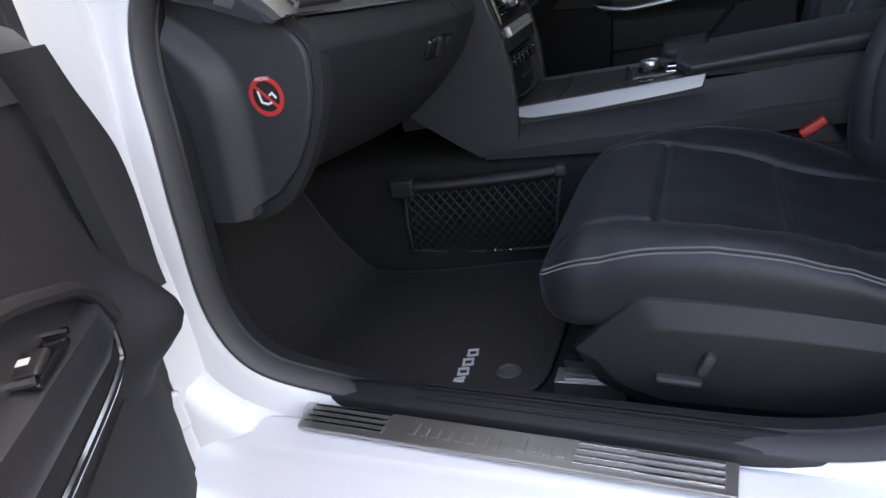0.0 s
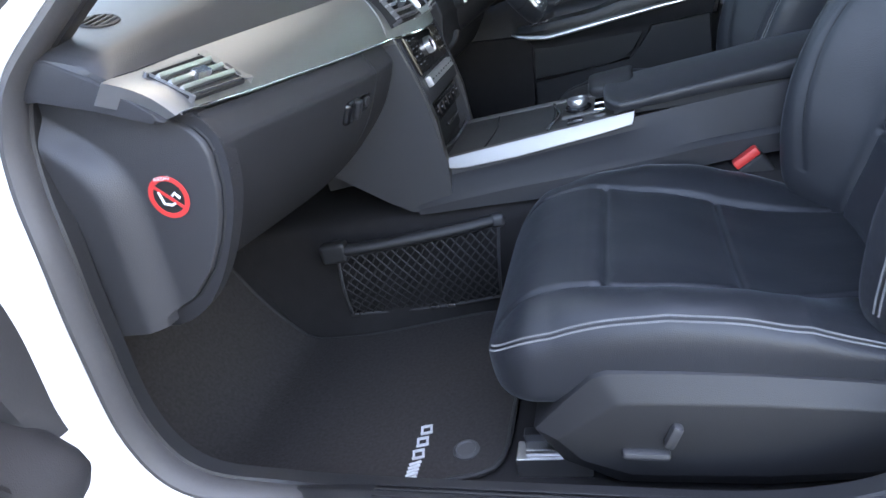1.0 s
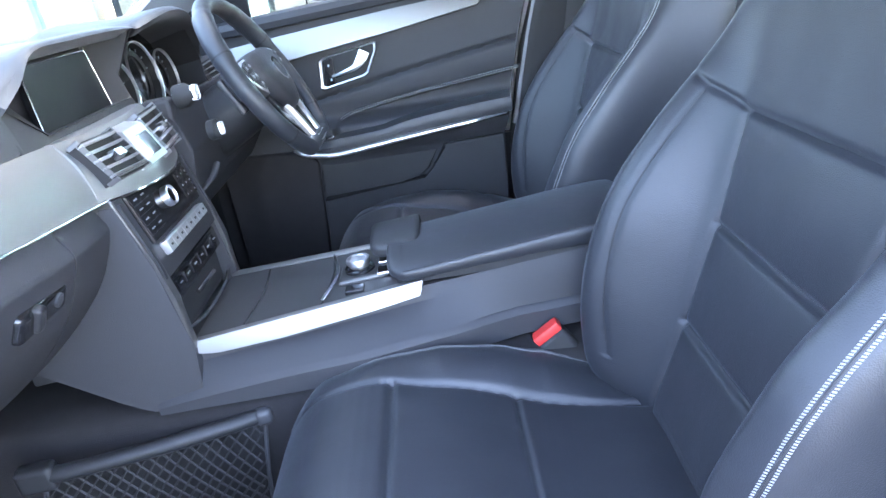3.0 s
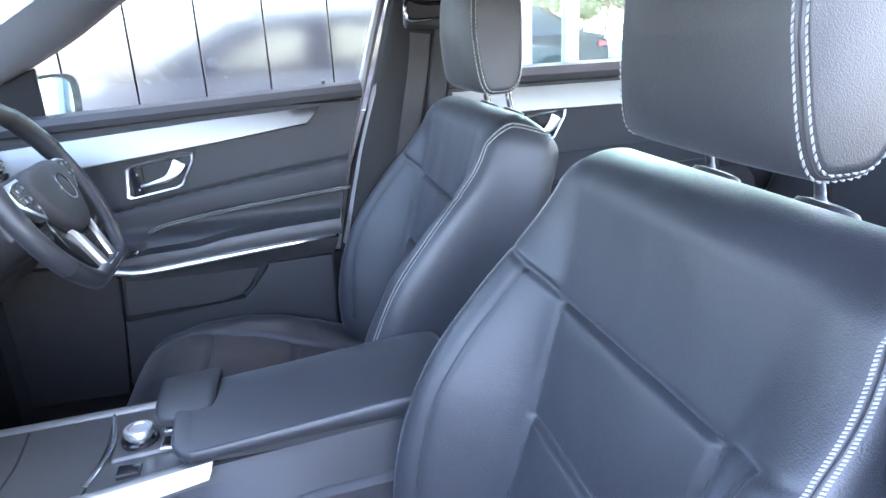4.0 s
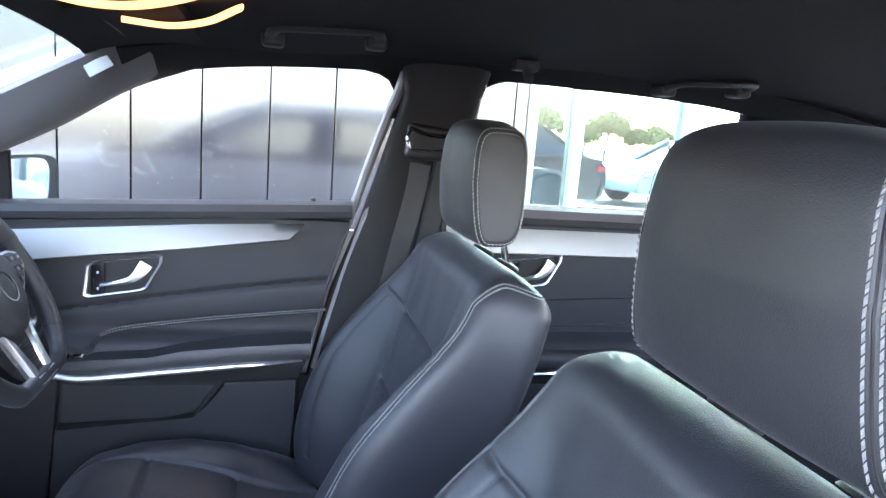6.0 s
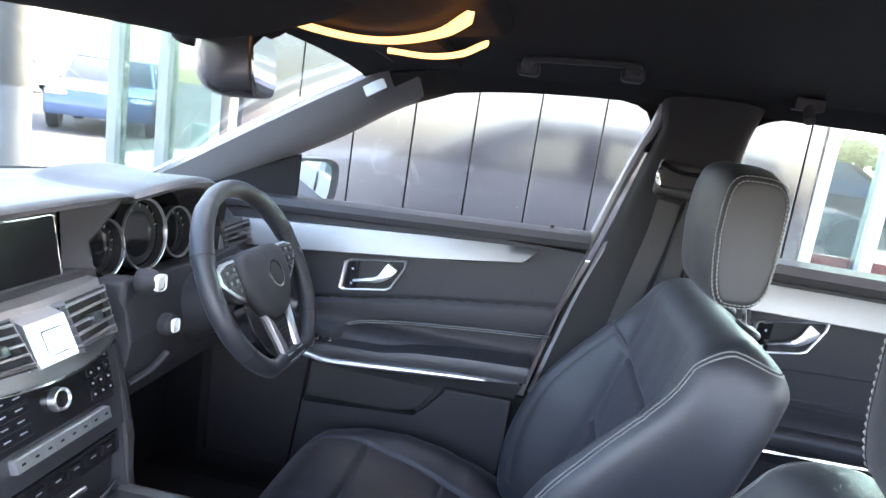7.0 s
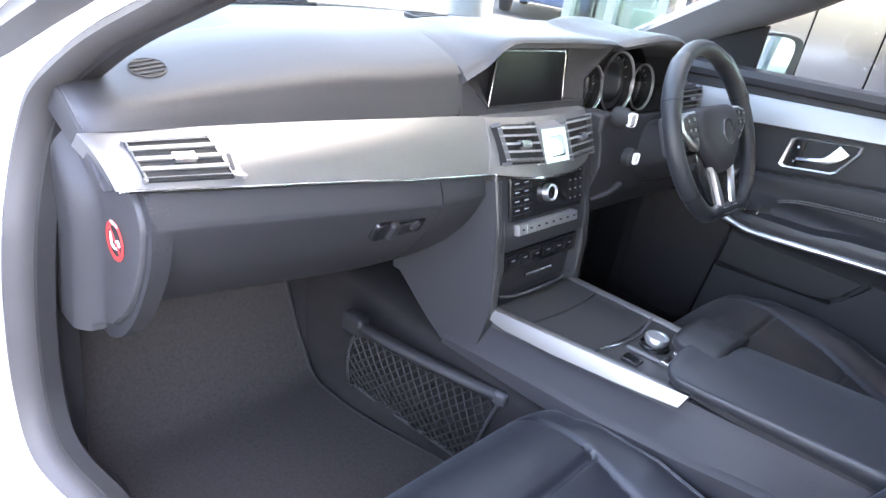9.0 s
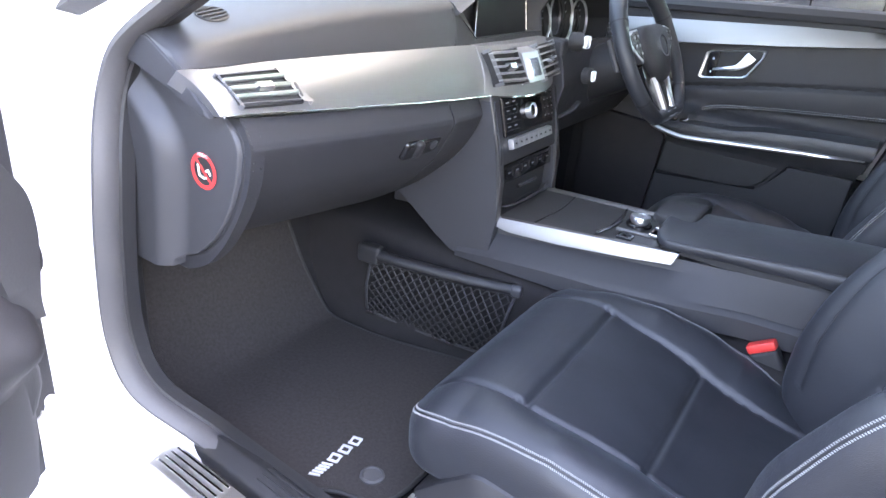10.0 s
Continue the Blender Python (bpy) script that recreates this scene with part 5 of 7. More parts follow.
wheel = thing("steering_wheel", "black leather three-spoke steering wheel with satin spokes", "steering wheel", WC - W_N * 0.08)


def rim_radius(deg):
    d = (deg - 270 + 180) % 360 - 180
    r = 0.171
    if abs(d) < 35:
        r = min(r, 0.152 / math.cos(radians(d)))
    return r


def rim_piece(d0, d1, r, n=40):
    rings = []
    for deg in steps(d0, d1, n):
        p = on_wheel(rim_radius(deg), deg)
        o = (p - WC).normalized()
        fat = r * (1.12 if (20 < deg % 360 < 60 or 120 < deg % 360 < 160) else 1.0)
        rings.append([p + o * (fat * math.cos(a)) + W_N * (fat * 1.12 * math.sin(a)) for a in [2 * math.pi * k / 18 for k in range(18)]])
    return rings


part("rim", loft(bmesh.new(), rim_piece(0, 360, 0.0158, 120)[:-1], close_path=True), LEATHER_SIDE, wheel, "black leather rim")
for deg in (24, 156, 218, 322):
    part("rim_seam", loft(bmesh.new(), rim_piece(deg - 0.5, deg + 0.5, 0.0163, 2)), DARK, wheel)
# hub
def wheel_at(x, z, d):
    return WC + W_R * x + W_UP * z + W_N * d


def wheel_plate(name, pts, d0, d1, mat, owner, label="", bevel=0.9):
    """A plate in the wheel's plane with softened edges."""
    c = sum((Vector(p) for p in pts), Vector((0, 0))) / len(pts)
    rows = []
    for k, d in ((1.0, d0), (1.0, d1 - 0.002), (bevel, d1)):
        rows.append([wheel_at(c.x + (p[0] - c.x) * k, c.y + (p[1] - c.y) * k, d) for p in pts])
    return part(name, loft(bmesh.new(), rows), mat, owner, label, 50)


hub = [(0.0, 0.056), (0.048, 0.056), (0.076, 0.048), (0.088, 0.024), (0.082, -0.012), (0.060, -0.046), (0.030, -0.072), (0.0, -0.078)]
hub = hub + [(-x, z) for x, z in hub[-2:0:-1]]
hub_ring = [tuple(c) for c in catmull(hub + [hub[0]], 4)][:-1]
hub_rows = []
for k, d in ((0.95, -0.045), (1.0, -0.03), (1.0, 0.004), (0.975, 0.014), (0.90, 0.022), (0.72, 0.028), (0.40, 0.031), (0.1, 0.032)):
    hub_rows.append([wheel_at(x * k, z * k, d) for x, z in hub_ring])
part("hub", loft(bmesh.new(), hub_rows), SOFT, wheel, "black airbag hub", 60)
badge = part("hub_badge", ring_bm(WC + W_N * 0.0315, 0.0225, 0.0255, W_N, 0.003), CHROME, wheel, "chrome round badge")
part("badge_face", lathe(bmesh.new(), [(0, 0), (0.021, 0), (0.021, 0.0015), (0, 0.0025)], WC + W_N * 0.0315, W_N, 32), SOFT, badge, "plain dark badge face")
# spokes with switch pads
for sgn in (-1, 1):
    wheel_plate("spoke", [(sgn * x, z) for x, z in ((0.070, 0.046), (0.158, 0.050), (0.162, -0.004), (0.080, -0.024))], -0.024, 0.002, SOFT, wheel)
    bez = wheel_plate("switch_bezel", [(sgn * x, z) for x, z in ((0.086, 0.050), (0.118, 0.049), (0.150, 0.040), (0.150, 0.016), (0.118, -0.012), (0.094, -0.026), (0.086, -0.010), (0.092, 0.022))], -0.004, 0.011, BRIGHT, wheel, "bright switch bezel")
    pad = wheel_plate("switch_pad", [(sgn * x, z) for x, z in ((0.091, 0.046), (0.118, 0.045), (0.144, 0.037), (0.144, 0.018), (0.116, -0.007), (0.097, -0.018), (0.092, -0.008), (0.097, 0.022))], 0.008, 0.0128, GREY_TRIM, bez, "grey switch pad")
    for x, z, w, h in ((0.106, 0.034, 0.018, 0.014), (0.130, 0.032, 0.018, 0.013), (0.108, 0.014, 0.016, 0.016), (0.128, 0.014, 0.016, 0.013), (0.105, -0.004, 0.012, 0.010)):
        k = wheel_plate("wheel_key", [(sgn * (x - w / 2), z + h / 2), (sgn * (x + w / 2), z + h / 2), (sgn * (x + w / 2), z - h / 2), (sgn * (x - w / 2), z - h / 2)], 0.011, 0.0150, HARD, bez)
        wheel_plate("key_mark", [(sgn * (x - 0.002), z + 0.003), (sgn * (x + 0.002), z + 0.003), (sgn * (x + 0.002), z - 0.003), (sgn * (x - 0.002), z - 0.003)], 0.0145, 0.0170, DIM_MARK, k)
    wheel_plate("spoke_web", [(sgn * x, z) for x, z in ((0.088, -0.026), (0.100, -0.032), (0.098, -0.080), (0.078, -0.122), (0.048, -0.148), (0.034, -0.146), (0.050, -0.070))], -0.016, 0.006, GLOSS, wheel, "gloss black spoke web")
    wheel_plate("lower_spoke", [(sgn * x, z) for x, z in ((0.050, -0.062), (0.034, -0.076), (0.017, -0.132), (0.019, -0.150), (0.036, -0.150), (0.040, -0.120))], -0.010, 0.013, BRIGHT, wheel, "bright lower spoke", 0.86)
    wheel_plate("rim_inlay", [(sgn * x, z) for x, z in ((0.0, -0.146), (0.034, -0.144), (0.040, -0.150), (0.036, -0.159), (0.0, -0.161))], -0.010, 0.0165, BRIGHT, wheel, "bright inlay at the rim's foot", 0.86)
wheel_plate("spoke_insert", [(-0.030, -0.078), (0.030, -0.078), (0.017, -0.146), (-0.017, -0.146)], -0.012, 0.007, DARK, wheel, "dark ribbed insert between the spokes")
for z in steps(-0.088, -0.138, 8):
    wheel_plate("insert_rib", [(-0.017, z + 0.0018), (0.017, z + 0.0018), (0.017, z - 0.0018), (-0.017, z - 0.0018)], 0.005, 0.0092, HARD, wheel)

col = thing("steering_column", "black steering column with stalks and keyed switches", "steering column", (-0.40, 0.357, 0.84))
part("shroud", loft(bmesh.new(), [[WC - W_N * d + W_R * (r * math.cos(t)) * 1.0 + W_UP * (r * 0.86 * math.sin(t) - 0.010) for t in [2 * math.pi * k / 28 for k in range(28)]] for d, r in ((0.045, 0.050), (0.050, 0.068), (0.10, 0.072), (0.18, 0.072), (0.20, 0.066))]), HARD, col, "black column shroud")
for sgn, zz in ((1, -0.01), (1, 0.03)):
    p0 = WC - W_N * 0.075 + W_R * (sgn * 0.07) + W_UP * zz
    p1 = p0 + W_R * (sgn * (0.055 if zz < 0 else 0.04)) + W_UP * 0.02
    part("stalk", tube(bmesh.new(), [p0, p0.lerp(p1, 0.6), p1], lambda t: 0.008 + 0.004 * t, 10, flat=0.7), HARD, col, "black stalk")
part("shift_paddle", box(bmesh.new(), WC - W_N * 0.045 + W_R * -0.108 + W_UP * 0.01, (0.012, 0.030, 0.075), 0.005, pose(0, 0, 0, 0, -27, 0)), GREY_TRIM, col, "grey shift paddle")
# light switch and starter beside the column: bright round knobs
sw = thing("dash_switches", "two bright round knobs beside the steering column", "switches", (-0.35, 0.19, 0.83))
part("knob", lathe(bmesh.new(), [(0, 0), (0.021, 0), (0.021, 0.018), (0.014, 0.028), (0.0135, 0.034), (0, 0.034)], (-0.374, 0.182, 0.930), (1, -0.1, 0.1), 28), DARK, sw)
part("knob_face", box(bmesh.new(), (-0.340, 0.179, 0.934), (0.004, 0.024, 0.026), 0.006, None, 3), WHITE_INK, sw, "pale knob face")
part("knob", lathe(bmesh.new(), [(0, 0), (0.018, 0), (0.018, 0.014), (0.012, 0.020), (0, 0.020)], (-0.338, 0.193, 0.862), (1, -0.1, 0.1), 28), DARK, sw)
part("knob_face", box(bmesh.new(), (-0.317, 0.191, 0.864), (0.004, 0.018, 0.022), 0.005, None, 3), WHITE_INK, sw, "pale knob face")

# driver's lower dash
bm = prism(bmesh.new(), [(-0.52, 0.872), (-0.43, 0.908), (-0.388, 0.924), (-0.374, 0.89), (-0.36, 0.84), (-0.375, 0.76), (-0.42, 0.70), (-0.50, 0.66), (-0.62, 0.65), (-0.62, 0.86)], "y", 0.142, 0.545, 0.006)
prism(bm, [(-0.445, 0.875), (-0.40, 0.868), (-0.378, 0.85), (-0.364, 0.82), (-0.377, 0.76), (-0.42, 0.70), (-0.50, 0.66), (-0.62, 0.65), (-0.62, 0.875)], "y", 0.543, 0.735, 0.006)
part("lower_dash", bm, SOFT, dash, "black lower dash on the driver side")
bm = tube(bmesh.new(), spline([(-0.372, 0.155, 0.765), (-0.362, 0.20, 0.775), (-0.362, 0.245, 0.790)], 5), 0.007, 8, flat=0.6)
part("bonnet_lever", bm, GREY_TRIM, dash, "grey release lever")
part("footwell_back", box(bmesh.new(), (-0.66, 0.44, 0.52), (0.04, 0.60, 0.42), 0.004), DARK, dash, "dark footwell board")

dials = thing("instrument_cluster", "dark instrument cluster with chrome-ringed dials", "instruments", (-0.48, 0.36, 0.90))
part("back_panel", prism(bmesh.new(), [(0.175, 0.868), (0.54, 0.868), (0.55, 0.955), (0.50, 1.04), (0.36, 1.052), (0.24, 1.045), (0.17, 0.985)], "x", -0.532, -0.516, 0.003), GLOSS, dials, "gloss black dial panel")
mouth = [Vector(p) for p in ((-0.436, 0.205, 0.910), (-0.425, 0.52, 0.914), (-0.43, 0.535, 0.96), (-0.43, 0.48, 1.045), (-0.425, 0.36, 1.062), (-0.43, 0.215, 1.053), (-0.446, 0.152, 0.985), (-0.441, 0.158, 0.94))]
throat = [Vector((-0.518, a, b)) for a, b in ((0.245, 0.880), (0.525, 0.880), (0.54, 0.95), (0.49, 1.035), (0.36, 1.046), (0.25, 1.04), (0.188, 0.98), (0.190, 0.93))]
part("binnacle_wall", loft(bmesh.new(), [throat, mouth], caps=False), HARD, dials, "black binnacle wall", 30)


def round_section(prof, c, axis, n=56):
    rot = Vector((0, 0, 1)).rotation_difference(Vector(axis)).to_matrix()
    return loft(bmesh.new(), [[c + rot @ Vector((q * math.cos(t), q * math.sin(t), h)) for q, h in prof] for t in [2 * math.pi * k / n for k in range(n)]], close_path=True)


for yy, r, zz in ((0.357, 0.066, 0.958), (0.470, 0.051, 0.946), (0.243, 0.051, 0.950)):
    c = Vector((-0.506, yy, zz))
    lean = Vector((1, 0, 0.12)).normalized()
    g = part("dial_ring", round_section([(r - 0.0020, 0.017), (r + 0.0012, 0.017), (r + 0.0018, 0.020), (r + 0.0012, 0.0225), (r - 0.0008, 0.0218), (r - 0.0020, 0.0175)], c, lean), BRIGHT, dials, "chrome dial ring")
    part("dial_tube", round_section([(r - 0.0040, 0.0), (r + 0.0012, 0.0), (r + 0.0010, 0.0168), (r - 0.0022, 0.0168), (r - 0.0040, 0.003)], c, lean), DARK, g, "black dial tube")
    part("dial_face", lathe(bmesh.new(), [(0, 0), (r - 0.002, 0), (r - 0.002, 0.001), (0, 0.001)], c + lean * 0.002, lean, 40), GLOSS, g, "dark dial face")
    part("scale_band", ring_bm(c + lean * 0.0032, r * 0.66, r * 0.86, lean, 0.0012, 40), HARD, g, "dark scale band")
    for k in range(11):
        t = radians(220 - k * 26)
        q = c + lean * 0.0050 + Vector((0, (r - 0.012) * math.cos(t), (r - 0.012) * math.sin(t)))
        part("tick", box(bmesh.new(), q, (0.001, 0.0018, 0.006), 0, pose(0, 0, 0, math.degrees(t) - 90, 0, 0)), LABEL, g)
# vent and band at the driver's end
air_vent("side_vent", [(-0.458, 0.580, 0.943), (-0.447, 0.676, 0.952), (-0.430, 0.676, 0.905), (-0.442, 0.583, 0.901)], 4, "silver slatted side vent by the driver door")
part("driver_band", loft(bmesh.new(), [band_section(r) for r in ((0.550, -0.470, 0.946, -0.438, 0.880), (0.58, -0.466, 0.950, -0.440, 0.885), (0.67, -0.456, 0.958, -0.428, 0.889), (0.735, -0.450, 0.960, -0.425, 0.893))]), ALU, dash, "brushed aluminium dash band", 50)

# ---- driver's door, inside ----
dd = thing("driver_door", "closed driver door with aluminium trim, handle and padded armrest", "car door", (0.0, 0.74, 0.36))
X0, X1 = -0.50, 0.345
DOOR = [tuple(r) for r in catmull([(0.36, 0.725), (0.50, 0.715), (0.60, 0.700), (0.645, 0.685), (0.665, 0.668), (0.690, 0.652), (0.715, 0.648), (0.735, 0.655), (0.745, 0.675), (0.76, 0.694), (0.80, 0.693), (0.86, 0.690), (0.92, 0.688), (0.98, 0.686), (1.01, 0.680)], 4)]


def door_rear(z):
    return lerp([(0.36, 0.225), (0.50, 0.232), (0.66, 0.236), (0.76, 0.266), (0.88, 0.292), (1.02, 0.335)], z)


def door_y(z):
    return lerp(DOOR, z)


def door_skin(u, z):
    x = X0 + (door_rear(z) - X0) * u
    fade = min(1.0, max(0.0, (x + 0.30) / 0.10))
    y = 0.694 + (door_y(z) - 0.694) * (fade if 0.62 < z < 0.76 else 1)
    edge = lerp(PAD_LINE, x)
    if x > -0.20 and z < edge:
        k = min(1.0, (edge - z) / 0.010) * min(1.0, max(0.0, (z - 0.70) / 0.01)) * min(1.0, (x + 0.20) / 0.02)
        y += 0.016 * k
    seam = lerp(SEAM_LINE, x)
    y += 0.007 * math.exp(-((z - seam) / 0.005) ** 2)
    if seam > z > edge:
        y -= 0.004 * math.sin(math.pi * (z - edge) / (seam - edge)) ** 0.7
    return Vector((x, y, z))


PAD_LINE = [tuple(r) for r in catmull([(-0.195, 0.725), (-0.182, 0.742), (-0.160, 0.756), (-0.116, 0.7675), (0.0, 0.783), (0.129, 0.796), (0.29, 0.810)], 4)]
SEAM_LINE = [tuple(r) for r in catmull([(-0.50, 0.752), (-0.23, 0.802), (0.008, 0.841), (0.30, 0.879)], 5)]
part("door_panel", sheet(bmesh.new(), door_skin, steps(0, 1, 80), steps(0.36, 1.01, 130), 0.045, (0, 1, 0)), SOFT, dd, "black padded door panel", 40)
# belt rail on top
bm = bmesh.new()
rings = []
for x in steps(X0, 0.335, 30):
    zt = 1.005 + (x + 0.33) * 0.045
    rings.append([Vector((x, 0.690, zt - 0.020)), Vector((x, 0.674, zt - 0.014)), Vector((x, 0.668, zt)), Vector((x, 0.675, zt + 0.014)), Vector((x, 0.700, zt + 0.020)), Vector((x, 0.745, zt + 0.016)), Vector((x, 0.745, zt - 0.03))])
part("belt_rail", loft(bm, rings), SOFT, dd, "black padded window rail", 40)
# aluminium blade
rings = []
for k in steps(0, 1, 30):
    xt = -0.50 + (0.236 + 0.50) * k
    xb = -0.50 + (0.203 + 0.50) * k
    zt = lerp([(-0.50, 0.953), (-0.33, 0.967), (0.0, 0.991), (0.236, 1.003)], xt)
    zb = lerp([(-0.50, 0.895), (-0.31, 0.908), (0.0, 0.942), (0.203, 0.969)], xb)
    rings.append([Vector((xt, 0.6795, zt)), Vector(((xt + xb) / 2, 0.6695, (zt + zb) / 2)), Vector((xb, 0.664, zb + 0.002)), Vector((xb, 0.668, zb)), Vector((xb, 0.70, zb)), Vector((xt, 0.70, zt))])
part("aluminium_blade", loft(bmesh.new(), rings), ALU_LONG, dd, "brushed aluminium door trim", 60)
# handle
def door_handle(owner, o, k=1.0):
    """Bright framed handle: frame, dark cup, memory keys and a flat pull. o is the front lower corner's place."""
    ox, oz = o
    hf = [(-0.003, 0.076), (0.139 * k, 0.096), (0.137 * k, 0.078), (0.106 * k, 0.022), (-0.012, 0.003)]
    hf = [(ox + x, oz + z) for x, z in hf]
    ring = []
    for i in range(5):
        a, b = Vector(hf[i]), Vector(hf[(i + 1) % 5])
        ring += [a.lerp(b, q) for q in (0.08, 0.5, 0.92)]
    mid = sum(ring, Vector((0, 0))) / len(ring)
    rows = []
    for q, y in ((1.02, 0.694), (1.03, 0.683), (1.0, 0.6795), (0.94, 0.6805), (0.90, 0.690)):
        rows.append([Vector((mid.x + (p.x - mid.x) * q, y, mid.y + (p.y - mid.y) * q - (0.0))) for p in ring])
    h = part("handle_frame", loft(bmesh.new(), rows, caps=False), BRIGHT, owner, "bright handle frame", 50)
    part("handle_cup", prism(bmesh.new(), [(mid.x + (p.x - mid.x) * 0.95, mid.y + (p.y - mid.y) * 0.95) for p in ring], "y", 0.6845, 0.700), DARK, h, "dark handle cup")
    part("handle_switches", prism(bmesh.new(), [(ox + 0.005, oz + 0.074), (ox + 0.030, oz + 0.077), (ox + 0.028, oz + 0.012), (ox + 0.003, oz + 0.009)], "y", 0.679, 0.688, 0.002), GLOSS, h, "black memory keys")
    for z in (0.024, 0.058):
        part("key_mark", box(bmesh.new(), (ox + 0.017, 0.6785, oz + z), (0.004, 0.001, 0.005), 0), LABEL, h)
    line = [tuple(r) for r in catmull([(0.022, 0.032, 0.005), (0.050, 0.038, 0.008), (0.076, 0.044, 0.013), (0.090, 0.053, 0.019), (0.102, 0.066, 0.025), (0.110, 0.079, 0.026)], 5)]
    rows = []
    for i, (x, z, w) in enumerate(line):
        x2, z2, _ = line[min(i + 1, len(line) - 1)]
        x1, z1, _ = line[max(i - 1, 0)]
        t = Vector((x2 - x1, z2 - z1)).normalized()
        n = Vector((-t.y, t.x)) * w * 0.5
        out = 0.668 - 0.004 * math.sin(math.pi * i / (len(line) - 1))
        rows.append([Vector((ox + x * k + n.x, out + 0.003, oz + z + n.y)), Vector((ox + x * k, out, oz + z)), Vector((ox + x * k - n.x, out + 0.003, oz + z - n.y)), Vector((ox + x * k - n.x, out + 0.010, oz + z - n.y)), Vector((ox + x * k + n.x, out + 0.010, oz + z + n.y))])
    part("handle_pull", loft(bmesh.new(), rows), BRIGHT, h, "chrome door pull", 50)


door_handle(dd, (-0.192, 0.827))
# seams and pads
pad = [Vector((x, 0.6885, z)) for x, z in PAD_LINE]
part("pocket_edge", tube(bmesh.new(), pad, 0.0045, 8), SOFT, dd, "padded pocket edge")
bm = bmesh.new()
for dz in (-0.0022, 0.0028):
    stitches(bm, [p + Vector((0, -0.0046, dz)) for p in pad], normals=[Vector((0, -1, 0))] * len(pad))
part("pocket_stitching", bm, THREAD, dd, "pale stitching", kind="stuff")
armr = []
for x in steps(-0.285, 0.255, 36):
    k = (x + 0.285) / 0.54
    w = 0.062 * min(1, 0.3 + k * 8) if k < 0.1 else 0.062
    zt = lerp([(-0.285, 0.704), (-0.18, 0.714), (-0.07, 0.719), (-0.005, 0.732), (0.12, 0.743), (0.255, 0.750)], x)
    zl = lerp([(-0.285, 0.690), (-0.18, 0.680), (-0.01, 0.694), (0.255, 0.714)], x)
    armr.append([Vector((x, 0.710, zl)), Vector((x, 0.690 - w, zl)), Vector((x, 0.683 - w, (zl + zt) / 2)), Vector((x, 0.690 - w, zt)), Vector((x, 0.700 - w * 0.5, zt + 0.006)), Vector((x, 0.700, zt + 0.004))])
part("door_armrest", loft(bmesh.new(), armr), LEATHER_SIDE, dd, "black padded door armrest", 50)
ch = spline([(-0.300, 0.640, 0.698), (-0.275, 0.630, 0.687), (-0.23, 0.624, 0.680), (-0.18, 0.622, 0.677), (-0.01, 0.623, 0.692), (0.240, 0.630, 0.712)], 8)
rows = []
for i, p in enumerate(ch):
    w = 0.0062 * min(1.0, 0.35 + 3.0 * i / len(ch), 0.2 + 8.0 * (1 - i / (len(ch) - 1)))
    rows.append([p + Vector((0, -0.002, w)), p + Vector((0, -0.0065, 0.3 * w)), p + Vector((0, -0.0060, -0.6 * w)), p + Vector((0, -0.001, -w)), p + Vector((0, 0.010, -w)), p + Vector((0, 0.010, w))])
part("chrome_line", loft(bmesh.new(), rows), BRIGHT, dd, "bright metal line under the armrest", 60)
for i in range(2):
    part("window_switch", box(bmesh.new(), (-0.235 + i * 0.03, 0.655, 0.714), (0.022, 0.030, 0.012), 0.004, pose(0, 0, 0, 0, -6, 0)), GLOSS, dd, "black window switch with bright tip")
    part("switch_tip", box(bmesh.new(), (-0.227 + i * 0.03, 0.655, 0.720), (0.005, 0.026, 0.004), 0.001), CHROME, dd)
pk = [(-0.258, 0.55), (-0.05, 0.560), (0.0, 0.568), (0.03, 0.59), (0.055, 0.64), (0.07, 0.655), (-0.05, 0.650), (-0.250, 0.64)]
part("map_pocket", prism(bmesh.new(), pk, "y", 0.690, 0.712, 0.004), DARK, dd, "dark map pocket opening")
part("pocket_front", prism(bmesh.new(), [(-0.275, 0.38), (0.22, 0.38), (0.228, 0.555), (0.232, 0.652), (0.075, 0.648), (0.045, 0.590), (0.015, 0.562), (-0.259, 0.552)], "y", 0.668, 0.700, 0.006), DOOR_TRIM, dd, "black map pocket front")
# Added dark sheet: the shade under the dash, put into colour.
part("footwell_shade", prism(bmesh.new(), [(-0.50, 0.36), (-0.280, 0.36), (-0.264, 0.545), (-0.252, 0.650), (-0.275, 0.682), (-0.50, 0.700)], "y", 0.672, 0.700, 0.005), CARPET, dd, "near-black sheet over the door front, for the footwell shade")
part("lock_pin", tube(bmesh.new(), [(0.252, 0.70, 1.03), (0.252, 0.70, 1.058)], 0.005, 10), HARD, dd, "black lock pin")
dw = part("window_pane", loft(bmesh.new(), [[Vector((x, y, z)) for x, y, z in ((-0.56, 0.775, 0.99), (0.34, 0.748, 1.03), (0.42, 0.66, 1.345), (0.05, 0.67, 1.33), (-0.12, 0.70, 1.25))], [Vector((x, y + 0.004, z)) for x, y, z in ((-0.56, 0.775, 0.99), (0.34, 0.748, 1.03), (0.42, 0.66, 1.345), (0.05, 0.67, 1.33), (-0.12, 0.70, 1.25))]]), GLASS, dd, "clear side glass with rain specks")
dw.visible_shadow = False
drops = bmesh.new()
rnd = random.Random(5)
for k in range(70):
    x, z = rnd.gauss(-0.06, 0.09), 1.06 + abs(rnd.gauss(0, 0.09))
    y = 0.770 - (z - 1.0) * 0.26
    c = Vector((x, y - 0.003, z))
    r = rnd.uniform(0.0004, 0.0008)
    t = bmesh.new()
    bmesh.ops.create_icosphere(t, subdivisions=1, radius=r)
